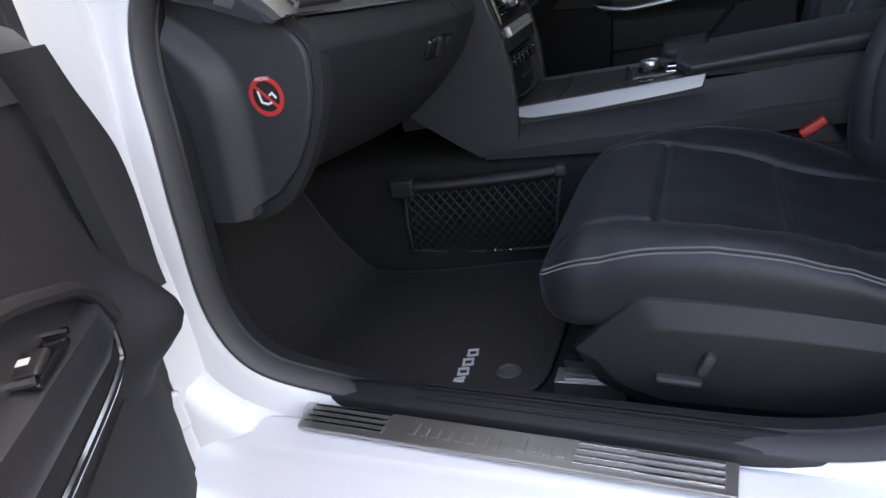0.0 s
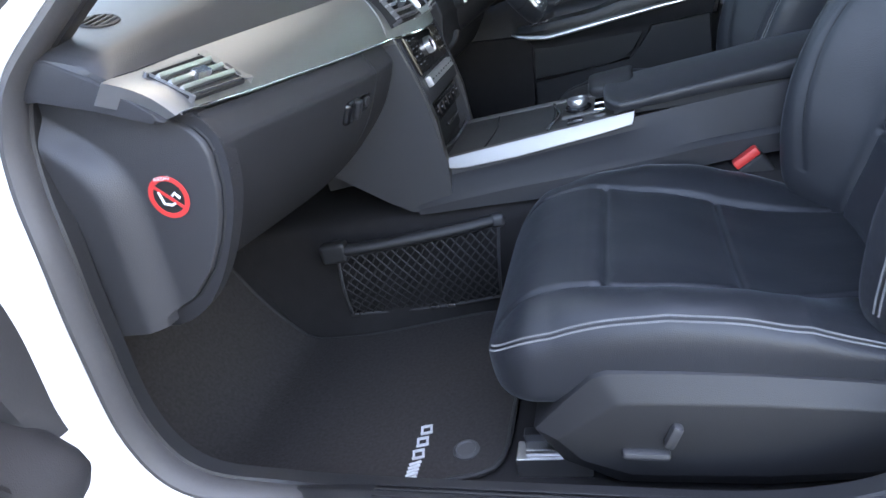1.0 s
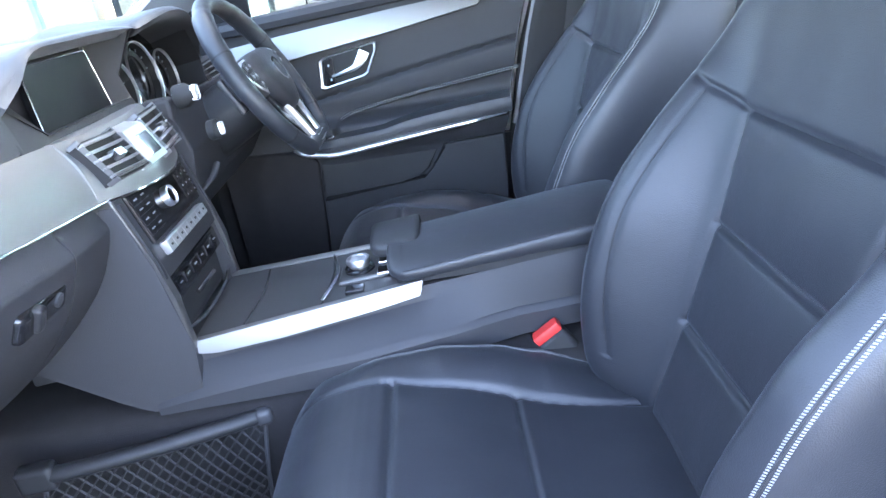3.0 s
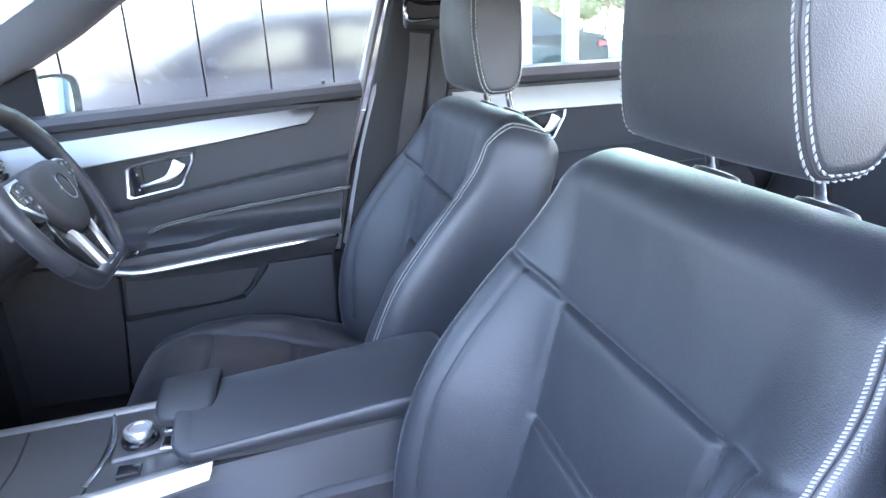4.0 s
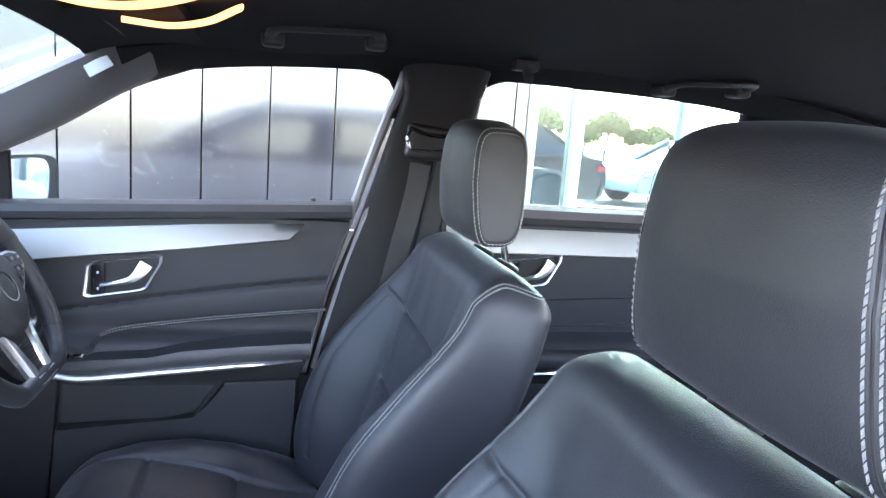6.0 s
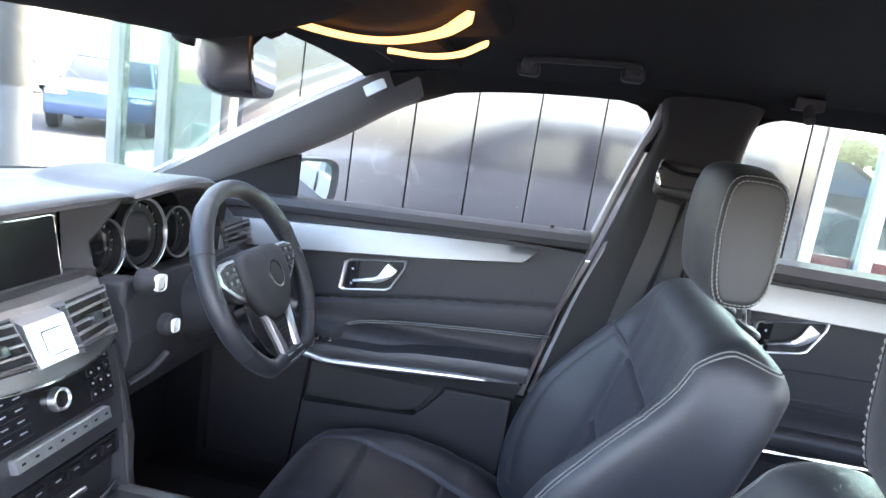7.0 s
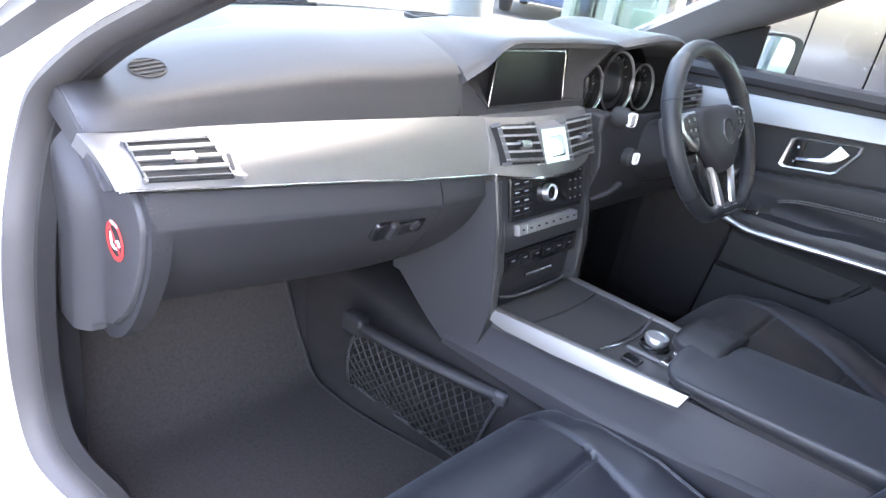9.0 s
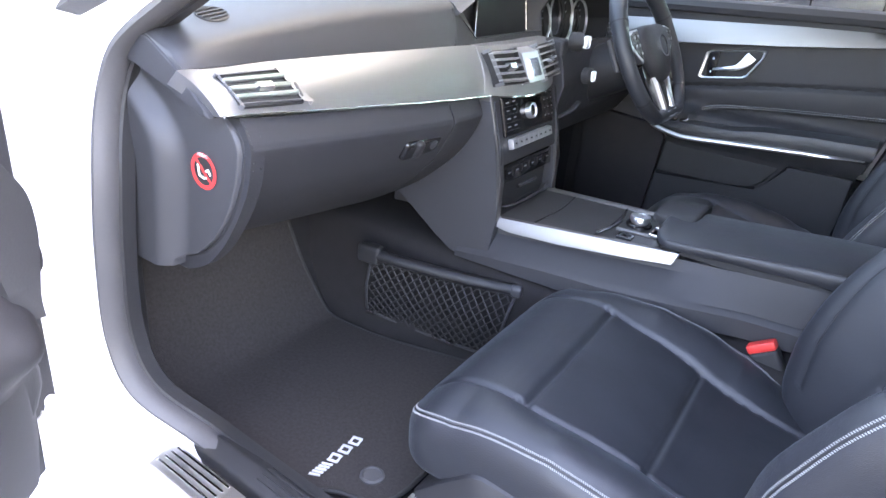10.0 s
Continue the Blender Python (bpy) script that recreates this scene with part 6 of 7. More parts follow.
    merge(drops, t, Matrix.Translation(c) @ Matrix.Diagonal((2.2, 0.4, 0.7, 1)) @ Matrix.Rotation(0.3, 4, "Y"))
tagged(part("water_drops", drops, LABEL), "pale dried specks on the side glass", "specks", kind="stuff")

part("mirror_sail", prism(bmesh.new(), [(-0.60, 0.985), (-0.337, 1.000), (-0.337, 1.122), (-0.42, 1.085), (-0.60, 1.0)], "y", 0.700, 0.716, 0.003), LINER, dd, "dark corner panel by the mirror")
# outer side mirror of the driver's door
mir = thing("wing_mirror", "wing mirror outside the driver window", "wing mirror", (-0.42, 0.90, 1.0))
shell = []
for k, d in ((0.55, -0.11), (0.85, -0.08), (1.0, -0.03), (1.0, 0.0)):
    shell.append([Vector((-0.375 + d, 0.900 + 0.092 * k * math.copysign(abs(math.cos(t)) ** 0.55, math.cos(t)), 1.055 + 0.064 * k * math.copysign(abs(math.sin(t)) ** 0.55, math.sin(t)))) for t in [2 * math.pi * j / 32 for j in range(32)]])
turn = Matrix.Translation((-0.362, 0.875, 1.038)) @ pose(0, 0, 0, 0, 4, -24) @ Matrix.Translation((0.375, -0.90, -1.055))
bm = loft(bmesh.new(), shell)
bm.transform(turn)
part("shell", bm, GLOSS, mir, "dark mirror housing")
bm = loft(bmesh.new(), [[Vector((-0.375 + d, 0.888 + 0.072 * math.copysign(abs(math.cos(t)) ** 0.5, math.cos(t)), 1.055 + 0.056 * math.copysign(abs(math.sin(t)) ** 0.5, math.sin(t)))) for t in [2 * math.pi * j / 32 for j in range(32)]] for d in (-0.004, 0.002)])
bm.transform(turn)
part("glass", bm, MIRROR, mir, "bright mirror glass")
part("arm", box(bmesh.new(), (-0.42, 0.785, 1.01), (0.06, 0.07, 0.03), 0.01), GLOSS, mir)

# ---- pillars, roof and glass ----


def pillar(name, rows, mat, label):
    """Rows of (middle, half length in x, half depth in y)."""
    rings = []
    for (x, y, z), hx, hy in rows:
        rings.append([Vector((x + hx * math.copysign(abs(math.cos(t)) ** 0.6, math.cos(t)), y + hy * math.copysign(abs(math.sin(t)) ** 0.6, math.sin(t)), z)) for t in [2 * math.pi * k / 20 for k in range(20)]])
    return tagged(part(name, loft(bmesh.new(), rings), mat), label, "pillar", kind="structure")


# windscreen pillar on the driver's side, as a bar with a flat inner face
def screen_pillar(sgn, mat, label):
    inner = spline([(-0.73, 0.735 * sgn, 1.00), (-0.60, 0.697 * sgn, 1.070), (-0.50, 0.665 * sgn, 1.125), (-0.30, 0.598 * sgn, 1.232), (-0.10, 0.520 * sgn, 1.330), (0.02, 0.49 * sgn, 1.385), (0.10, 0.50 * sgn, 1.440)], 6)
    outer = spline([(-0.56, 0.735 * sgn, 1.005), (-0.42, 0.712 * sgn, 1.082), (-0.334, 0.700 * sgn, 1.124), (-0.235, 0.682 * sgn, 1.176), (-0.100, 0.655 * sgn, 1.258), (0.04, 0.632 * sgn, 1.318), (0.10, 0.622 * sgn, 1.385)], 6)
    if sgn < 0:
        outer = spline([(-0.64, -0.738, 0.975), (-0.56, -0.730, 1.012), (-0.49, -0.722, 1.045), (-0.35, -0.704, 1.110), (-0.12, -0.668, 1.225), (0.05, -0.635, 1.305), (0.10, -0.625, 1.385)], 6)
    rings = []
    for i, (a, b) in enumerate(zip(inner, outer)):
        proud = 1.0 if i <= 25 else max(0.0, 1 - (i - 25) / 4)
        rings.append([a, a.lerp(b, 0.3) + Vector((0.028, -0.012 * sgn, -0.004)) * proud, a.lerp(b, 0.7) + Vector((0.028, -0.010 * sgn, -0.004)) * proud, b, b + Vector((-0.01, 0.055 * sgn, 0.015)), a.lerp(b, 0.5) + Vector((-0.03, 0.060 * sgn, 0.03)), a + Vector((-0.015, 0.03 * sgn, 0.02))])
    cut_at = 25
    ob = tagged(part("pillar_trim" if sgn > 0 else "pillar_trim_passenger", loft(bmesh.new(), rings[:cut_at + 1]), mat, None, "", 50), label, "pillar", kind="structure")
    tagged(part("pillar_head", loft(bmesh.new(), rings[cut_at:]), LINER, None, "", 50), "black cloth covering at the pillar's upper end", "pillar", kind="structure")
    return ob


screen_pillar(1, PILLAR_TRIM, "dark grey windscreen pillar trim")
screen_pillar(-1, PILLAR_TRIM, "dark grey windscreen pillar trim by the open door")
tagged(part("airbag_label", box(bmesh.new(), (-0.137, 0.547, 1.2890), (0.050, 0.004, 0.022), 0.0018, pose(0, 0, 0, 8, -29, -16)), LABEL), "pale label on the windscreen pillar", "label")
# bright windscreen edge
wedge = spline([(-0.745, 0.735, 1.005), (-0.515, 0.665, 1.130), (-0.315, 0.598, 1.237), (-0.115, 0.520, 1.335)], 6)
tagged(part("screen_edge", tube(bmesh.new(), wedge, 0.004, 6), PAINT), "pale edge strip of the windscreen", "trim", kind="structure")

# middle pillar on the driver's side
rows = [((0.515, 0.640, 1.37), 0.100, 0.04), ((0.512, 0.660, 1.29), 0.085, 0.04), ((0.490, 0.690, 1.15), 0.098, 0.035), ((0.468, 0.720, 1.02), 0.110, 0.035), ((0.430, 0.735, 0.85), 0.130, 0.035), ((0.390, 0.740, 0.60), 0.145, 0.035), ((0.37, 0.745, 0.30), 0.145, 0.03)]
pillar("middle_pillar", rows, material("dark_pillar_cloth", (0.015, 0.0145, 0.0155), 0.7, vary=0.15, vary_scale=20, grain=0.3, grain_scale=900, spec=0.3), "dark middle pillar trim with the belt slot")
fr = spline([(0.236, 0.735, 0.66), (0.292, 0.728, 0.88), (0.338, 0.715, 1.03), (0.372, 0.695, 1.15), (0.405, 0.670, 1.26), (0.420, 0.660, 1.305), (0.430, 0.652, 1.345), (0.436, 0.648, 1.385)], 6)
tagged(part("window_frame_strip", tube(bmesh.new(), fr, 0.012, 8, flat=0.9), STRIP), "grey rubber edge of the middle pillar", "seal", kind="structure")
tagged(part("window_frame_bar", tube(bmesh.new(), [p + Vector((0.034, -0.012, 0.0)) for p in fr], 0.009, 8), STRIP), "satin grey edge strip of the middle pillar", "trim", kind="structure")

cor = [(0.47, 1.375), (0.44, 1.24), (0.404, 1.24), (0.412, 1.28), (0.411, 1.303), (0.400, 1.322), (0.378, 1.333), (0.33, 1.337), (0.30, 1.375)]
tagged(part("window_corner", prism(bmesh.new(), cor, "y", 0.662, 0.680, 0.003), LINER, None, "", 50), "black rounded upper corner of the side window", "trim", kind="structure")
bl = thing("seat_belt", "black seat belt hanging from its pillar loop", "seat belt", (0.49, 0.66, 0.5))
pth = [Vector((0.470, 0.632, 1.150)), Vector((0.462, 0.634, 1.08)), Vector((0.436, 0.640, 0.95)), Vector((0.405, 0.648, 0.78)), Vector((0.375, 0.66, 0.58)), Vector((0.36, 0.67, 0.42))]
rings = []
for p in spline(pth, 6):
    rings.append([p + Vector((-0.023, -0.003, 0.003)), p + Vector((0.023, 0.004, -0.003)), p + Vector((0.023, 0.0055, -0.003)), p + Vector((-0.023, -0.0015, 0.003))])
part("webbing", loft(bmesh.new(), rings), WEBBING, bl, "dark woven belt")
part("slot_plate", prism(bmesh.new(), [(0.505, 1.16), (0.545, 1.14), (0.49, 0.80), (0.455, 0.80)], "y", 0.640, 0.668, 0.004), DARK, bl, "dark slot behind the belt")
part("loop", box(bmesh.new(), (0.486, 0.640, 1.195), (0.100, 0.030, 0.075), 0.012, pose(0, 0, 0, 0, 4, 4), 3), HARD, bl, "black belt loop")
part("loop_bar", tube(bmesh.new(), spline([(0.445, 0.628, 1.220), (0.437, 0.622, 1.205), (0.440, 0.622, 1.186), (0.452, 0.624, 1.178), (0.520, 0.628, 1.180)], 4), 0.0045, 8), SATIN, bl, "bright loop edge")
part("loop_bar", tube(bmesh.new(), spline([(0.440, 0.626, 1.225), (0.480, 0.620, 1.212), (0.536, 0.630, 1.212)], 4), 0.005, 8), GLOSS, bl, "gloss black loop bar")
part("loop_cover", box(bmesh.new(), (0.482, 0.650, 1.262), (0.080, 0.030, 0.060), 0.012, None, 3), GLOSS, bl, "black height slide")

# rear door on the driver's side
rd = thing("rear_door", "closed rear door with aluminium trim and handle", "car door", (0.9, 0.74, 0.40))


def rear_skin(x, z):
    y = lerp([(0.40, 0.715), (0.62, 0.700), (0.66, 0.660), (0.70, 0.640), (0.73, 0.650), (0.76, 0.690), (0.90, 0.690), (1.04, 0.680)], z)
    return Vector((x, y, z))


part("door_panel", sheet(bmesh.new(), rear_skin, steps(0.54, 1.38, 20), [0.40, 0.62, 0.64, 0.66, 0.68, 0.70, 0.715, 0.73, 0.745, 0.76, 0.83, 0.90, 0.97, 1.04], 0.05, (0, 1, 0)), SOFT, rd, "black rear door panel", 40)
bm = loft(bmesh.new(), [[Vector((x, 0.690, 1.015)), Vector((x, 0.672, 1.025)), Vector((x, 0.668, 1.04)), Vector((x, 0.680, 1.058)), Vector((x, 0.745, 1.062)), Vector((x, 0.745, 1.015))] for x in (0.54, 0.9, 1.38)])
part("belt_rail", bm, SOFT, rd, "black window rail", 40)
bm = loft(bmesh.new(), [[Vector((x, 0.6795, 1.012)), Vector((x, 0.6695, 0.985)), Vector((x, 0.664, 0.957)), Vector((x, 0.668, 0.955)), Vector((x, 0.70, 0.955)), Vector((x, 0.70, 1.012))] for x in (0.55, 0.9, 1.36)])
part("aluminium_blade", bm, ALU_LONG, rd, "brushed aluminium door trim", 60)
door_handle(rd, (0.705, 0.858), 0.98)
part("panel_seam", tube(bmesh.new(), [(0.55, 0.6875, 0.83), (1.36, 0.6875, 0.86)], 0.0022, 6), DARK, rd)
part("pocket_edge", tube(bmesh.new(), [(0.55, 0.6875, 0.765), (1.36, 0.6875, 0.79)], 0.004, 6), SOFT, rd)
part("chrome_line", tube(bmesh.new(), [(0.60, 0.635, 0.668), (1.30, 0.635, 0.685)], 0.0045, 8), CHROME, rd, "chrome line under the armrest")
part("rear_armrest", box(bmesh.new(), (0.98, 0.655, 0.705), (0.70, 0.08, 0.045), 0.015, None, 3), LEATHER_SIDE, rd)
rp = [(0.56, 0.745, 1.05), (1.26, 0.735, 1.06), (1.20, 0.655, 1.345), (0.60, 0.655, 1.350)]
# rounded front corner of the window opening
cor = [(0.500, 1.345), (0.500, 1.06), (0.562, 1.06), (0.566, 1.15), (0.568, 1.24), (0.574, 1.275), (0.584, 1.300), (0.600, 1.320), (0.622, 1.332), (0.650, 1.337), (0.650, 1.375), (0.54, 1.375)]
part("window_corner", prism(bmesh.new(), cor, "y", 0.655, 0.675, 0.003), LINER, rd, "black rounded window corner", 50)
rw = part("window_pane", loft(bmesh.new(), [[Vector(p) for p in rp], [Vector(p) + Vector((0, 0.004, 0)) for p in rp]]), GLASS, rd, "clear rear side glass")
rw.visible_shadow = False

# roof: headliner below, white skin above, with the rail over the doors
def liner(x, y):
    k = (y / 0.62) ** 2
    z = lerp([(-0.16, 1.336), (-0.05, 1.361), (0.10, 1.380), (0.35, 1.398), (0.8, 1.405), (1.3, 1.385), (1.8, 1.32)], x) - 0.030 * k - 0.014 * k ** 4
    return Vector((x, y, z))


tagged(part("ceiling", sheet(bmesh.new(), lambda x, y: liner(x, y), steps(-0.16, 1.80, 24), steps(-0.60, 0.60, 16), 0.012, (0, 0, 1)), LINER), "black fabric headliner", "ceiling", kind="structure")
tagged(part("roof_skin", sheet(bmesh.new(), lambda x, y: liner(x, y) + Vector((-0.03 if x < 0 else 0, 0, 0.045)), steps(-0.16, 1.80, 24), steps(-0.66, 0.66, 16), 0.012, (0, 0, 1)), PAINT), "white painted roof", "car body", kind="structure")
for sgn in (-1, 1):
    rail_rows = spline([(-0.10, 0.545, 1.300), (0.06, 0.590, 1.333), (0.22, 0.600, 1.350), (0.42, 0.602, 1.358), (0.80, 0.600, 1.360), (1.20, 0.590, 1.345), (1.60, 0.56, 1.28)], 6)
    rings = []
    for p in rail_rows:
        rings.append([Vector((p.x, sgn * (p.y - 0.04), p.z + 0.018)), Vector((p.x, sgn * (p.y + 0.01), p.z - 0.006)), Vector((p.x, sgn * (p.y + 0.055), p.z - 0.022)), Vector((p.x, sgn * (p.y + 0.075), p.z - 0.010)), Vector((p.x, sgn * (p.y + 0.07), p.z + 0.03)), Vector((p.x, sgn * (p.y), p.z + 0.05))])
    tagged(part("roof_rail_trim", loft(bmesh.new(), rings), LINER), "black fabric covered roof rail", "ceiling trim", kind="structure")
    rings = []
    for p in rail_rows:
        rings.append([Vector((p.x, sgn * (p.y + 0.076), p.z - 0.020)), Vector((p.x, sgn * (p.y + 0.088), p.z - 0.008)), Vector((p.x, sgn * (p.y + 0.086), p.z + 0.030)), Vector((p.x, sgn * (p.y + 0.055), p.z + 0.062)), Vector((p.x, sgn * (p.y + 0.020), p.z + 0.066)), Vector((p.x, sgn * (p.y + 0.070), p.z + 0.022))])
    tagged(part("roof_side", loft(bmesh.new(), rings), PAINT, None, "", 60), "white painted roof edge above the doors", "car body", kind="structure")
# rear pillars, far screen and shelf
for sgn in (-1, 1):
    pillar("rear_pillar", [((1.36, 0.735 * sgn, 0.95), 0.11, 0.03), ((1.36, 0.71 * sgn, 1.10), 0.07, 0.03), ((1.31, 0.66 * sgn, 1.33), 0.05, 0.03)], LINER, "black rear pillar trim")
    pillar("tail_pillar", [((1.85, 0.70 * sgn, 0.95), 0.16, 0.04), ((1.75, 0.64 * sgn, 1.20), 0.10, 0.04), ((1.65, 0.60 * sgn, 1.34), 0.10, 0.04)], LINER, "black tail pillar trim")
slab("rear_side_panel", SOFT, (1.6, 0.735, 0.72), (0.6, 0.05, 0.70), "black rear side panel", "trim")
slab("rear_side_panel", SOFT, (1.1, -0.735, 0.68), (1.3, 0.05, 0.70), "black rear side panel", "trim")
slab("rear_shelf", DARK, (1.70, 0, 0.93), (0.45, 1.40, 0.03), "black parcel shelf", "shelf")

rs = thing("rear_bench", "black leather rear bench seat", "car seat", (1.25, 0, FLOOR))
part("bench_cushion", prism(bmesh.new(), [(0.88, 0.42), (0.90, 0.50), (0.96, 0.53), (1.40, 0.49), (1.42, 0.36), (0.92, 0.34)], "y", -0.66, 0.66, 0.03, 4), LEATHER, rs, "black leather bench")
part("bench_back", prism(bmesh.new(), [(1.32, 0.48), (1.52, 0.94), (1.56, 0.98), (1.62, 0.97), (1.60, 0.48)], "y", -0.66, 0.66, 0.03, 4), LEATHER, rs, "black leather bench back")
for y in (-0.38, 0.0, 0.38):
    part("bench_head", box(bmesh.new(), (1.59, y, 1.06), (0.09, 0.25, 0.14), 0.035, pose(0, 0, 0, 0, 10, 0), 4), LEATHER_SIDE, rs)

# windscreen
bm = bmesh.new()


def screen_point(u, w):
    low = Vector((-0.895 + 0.20 * u * u, 0.735 * u, 1.012))
    top = Vector((-0.20 + 0.08 * u * u, 0.535 * u, 1.375 - 0.03 * u * u))
    p = low.lerp(top, w)
    return p + Vector((-0.02, 0, 0.03)) * math.sin(math.pi * w)


ws = tagged(part("windscreen", sheet(bm, screen_point, steps(-1, 1, 20), steps(0, 1, 10), 0.004, (0.3, 0, -1)), SCREEN_GLASS), "clear curved windscreen", "windscreen", kind="structure")
ws.visible_shadow = False
# cowl with wiper arms, bonnet and wings outside
bm = sheet(bmesh.new(), lambda u, w: screen_point(u, 0) + Vector((0.03 - 0.22 * w, 0, 0.004 - 0.012 * w)), steps(-1, 1, 16), steps(0, 1, 3), 0.02)
SCUTTLE = material("matt_black_scuttle", (0.012, 0.012, 0.013), 0.95, spec=0.08)
scut = tagged(part("scuttle", bm, SCUTTLE), "black slotted scuttle panel below the windscreen", "car body", kind="structure")
for w in (0.30, 0.45, 0.60, 0.75):
    line = [screen_point(u, 0) + Vector((0.03 - 0.22 * w, 0, 0.012)) for u in steps(-0.92, -0.18, 12)]
    part("scuttle_rib", tube(bmesh.new(), line, 0.006, 6, flat=0.6), SCUTTLE, scut)
wip = thing("wiper", "black wiper arm resting on the scuttle", "wiper", (-0.98, -0.3, 1.02))
part("arm", tube(bmesh.new(), [(-1.02, -0.36, 1.010), (-0.97, -0.50, 1.035), (-0.89, -0.66, 1.035)], lambda t: 0.016 - 0.008 * t, 8, flat=0.6), HARD, wip)
part("blade", tube(bmesh.new(), [(-1.0, -0.34, 1.022), (-0.90, -0.68, 1.042)], 0.009, 8), RUBBER, wip)


def bonnet(u, w):
    x = -1.03 - 0.85 * w + 0.12 * u * u
    return Vector((x, 0.80 * u, 0.985 - 0.10 * w ** 1.6 - 0.08 * abs(u) ** 3))


tagged(part("bonnet", sheet(bmesh.new(), bonnet, steps(-1, 1, 20), steps(0, 1, 14), 0.02), PAINT), "white painted bonnet", "car body", kind="structure")
for sgn in (-1, 1):
    tagged(part("front_wing", sheet(bmesh.new(), lambda w, v: Vector((-0.99 - 0.92 * w, sgn * (0.80 + 0.122 * math.sin(v * math.pi / 2)), 0.90 - 0.09 * w ** 1.5 - 0.62 * v * (1 if v < 0.3 else 1))), steps(0, 1, 10), steps(0, 1, 8), 0.02, (0, -sgn, 0)), PAINT), "white painted front wing", "car body", kind="structure")
# outer skin of the driver's side
def flank(x, v):
    z = 0.25 + 0.725 * v
    return Vector((x, 0.80 + 0.12 * math.sin(min(1, (1 - v) * 1.6) * math.pi / 2), z))


tagged(part("outer_side", sheet(bmesh.new(), flank, steps(-0.98, 2.4, 20), steps(0, 1, 10), 0.015, (0, -1, 0)), PAINT), "white painted outer side of the car", "car body", kind="structure")
tagged(part("outer_side", sheet(bmesh.new(), lambda x, v: Vector((1, -1, 1)) * flank(x, v), steps(0.95, 2.4, 8), steps(0, 1, 10), 0.015, (0, 1, 0)), PAINT), "white painted rear side of the car", "car body", kind="structure")

# tail and nose that close the body
tagged(part("boot_lid", sheet(bmesh.new(), lambda x, y: Vector((x, y, 1.0 - 0.05 * (x - 1.9) - 0.06 * abs(y / 0.8) ** 4)), steps(1.85, 2.42, 8), steps(-0.82, 0.82, 14), 0.02, (0, 0, -1)), PAINT), "white painted boot lid", "car body", kind="structure")
rear_glass = tagged(part("rear_screen", sheet(bmesh.new(), lambda u, w: Vector((1.78 - 0.06 * u * u, 0.60 * u, 1.335)).lerp(Vector((2.10 - 0.06 * u * u, 0.70 * u, 1.0)), w), steps(-1, 1, 10), steps(0, 1, 6), 0.005, (0, 0, -1)), GLASS), "clear rear screen", "windscreen", kind="structure")
rear_glass.visible_shadow = False
tagged(part("rear_bumper", prism(bmesh.new(), [(2.38, 0.30), (2.52, 0.34), (2.56, 0.50), (2.52, 0.66), (2.44, 0.78), (2.42, 0.97), (2.36, 0.97), (2.36, 0.30)], "y", -0.86, 0.86, 0.03, 3), PAINT), "white painted tail and bumper", "car body", kind="structure")
tagged(part("front_bumper", prism(bmesh.new(), [(-1.86, 0.30), (-2.04, 0.32), (-2.10, 0.46), (-2.06, 0.62), (-1.98, 0.76), (-1.86, 0.88)], "y", -0.86, 0.86, 0.03, 3), PAINT), "white painted nose and bumper", "car body", kind="structure")

# ---- overhead ----
oh = thing("overhead_console", "dark overhead console with glowing warm strips", "overhead console", (0.0, 0.05, 1.35))
part("housing", prism(bmesh.new(), [(-0.17, 1.375), (-0.15, 1.338), (-0.11, 1.338), (0.06, 1.354), (0.15, 1.366), (0.16, 1.40), (-0.10, 1.40)], "y", -0.13, 0.15, 0.012, 3), LINER, oh, "dark overhead housing")
# Warm strips: the glow is added as emission, no lamp is known here.
for pts, wide in (([(-0.069, -0.066, 1.330), (-0.063, 0.006, 1.330), (-0.035, 0.077, 1.332), (0.015, 0.088, 1.336), (0.08, 0.017, 1.341), (0.119, -0.067, 1.345), (0.136, -0.121, 1.347)], 0.012),
                  ([(-0.027, 0.206, 1.333), (0.026, 0.251, 1.336), (0.082, 0.194, 1.340), (0.131, 0.072, 1.345)], 0.006)):
    line = spline(pts, 8)
    wide *= 0.62
    rows = []
    for i, p in enumerate(line):
        t = (line[min(i + 1, len(line) - 1)] - line[max(i - 1, 0)]).normalized()
        w = t.cross(Vector((0, 0, 1))).normalized() * wide * (0.25 + 0.75 * min(1.0, 3 * i / len(line), 6 * (1 - i / (len(line) - 1)) + 0.3))
        rows.append([p - w, p - Vector((0, 0, 0.003)), p + w, p + w + Vector((0, 0, 0.005)), p - w + Vector((0, 0, 0.005))])
    part("glow_strip", loft(bmesh.new(), rows), WARM_GLOW, oh, "glowing warm strip", 60)
MIRROR_C = Vector((-0.146, 0.032, 1.285))
rv = thing("rear_view_mirror", "black interior mirror on the windscreen", "mirror", (-0.18, 0.045, 1.33))
mt = Matrix.Translation(MIRROR_C) @ pose(0, 0, 0, 0, -6, 17)
body = []
for d, k in ((-0.058, 0.30), (-0.054, 0.58), (-0.046, 0.80), (-0.034, 0.93), (-0.018, 1.0), (0.010, 1.0), (0.014, 0.96)):
    body.append([mt @ Vector((d, 0.108 * k * math.copysign(abs(math.cos(t)) ** 0.5, math.cos(t)), 0.044 * k * math.copysign(abs(math.sin(t)) ** 0.55, math.sin(t)))) for t in [2 * math.pi * j / 72 for j in range(72)]])
part("housing", loft(bmesh.new(), body), material("satin_black_shell", (0.035, 0.036, 0.040), 0.22, vary=0.05), rv, "black mirror housing", 75)
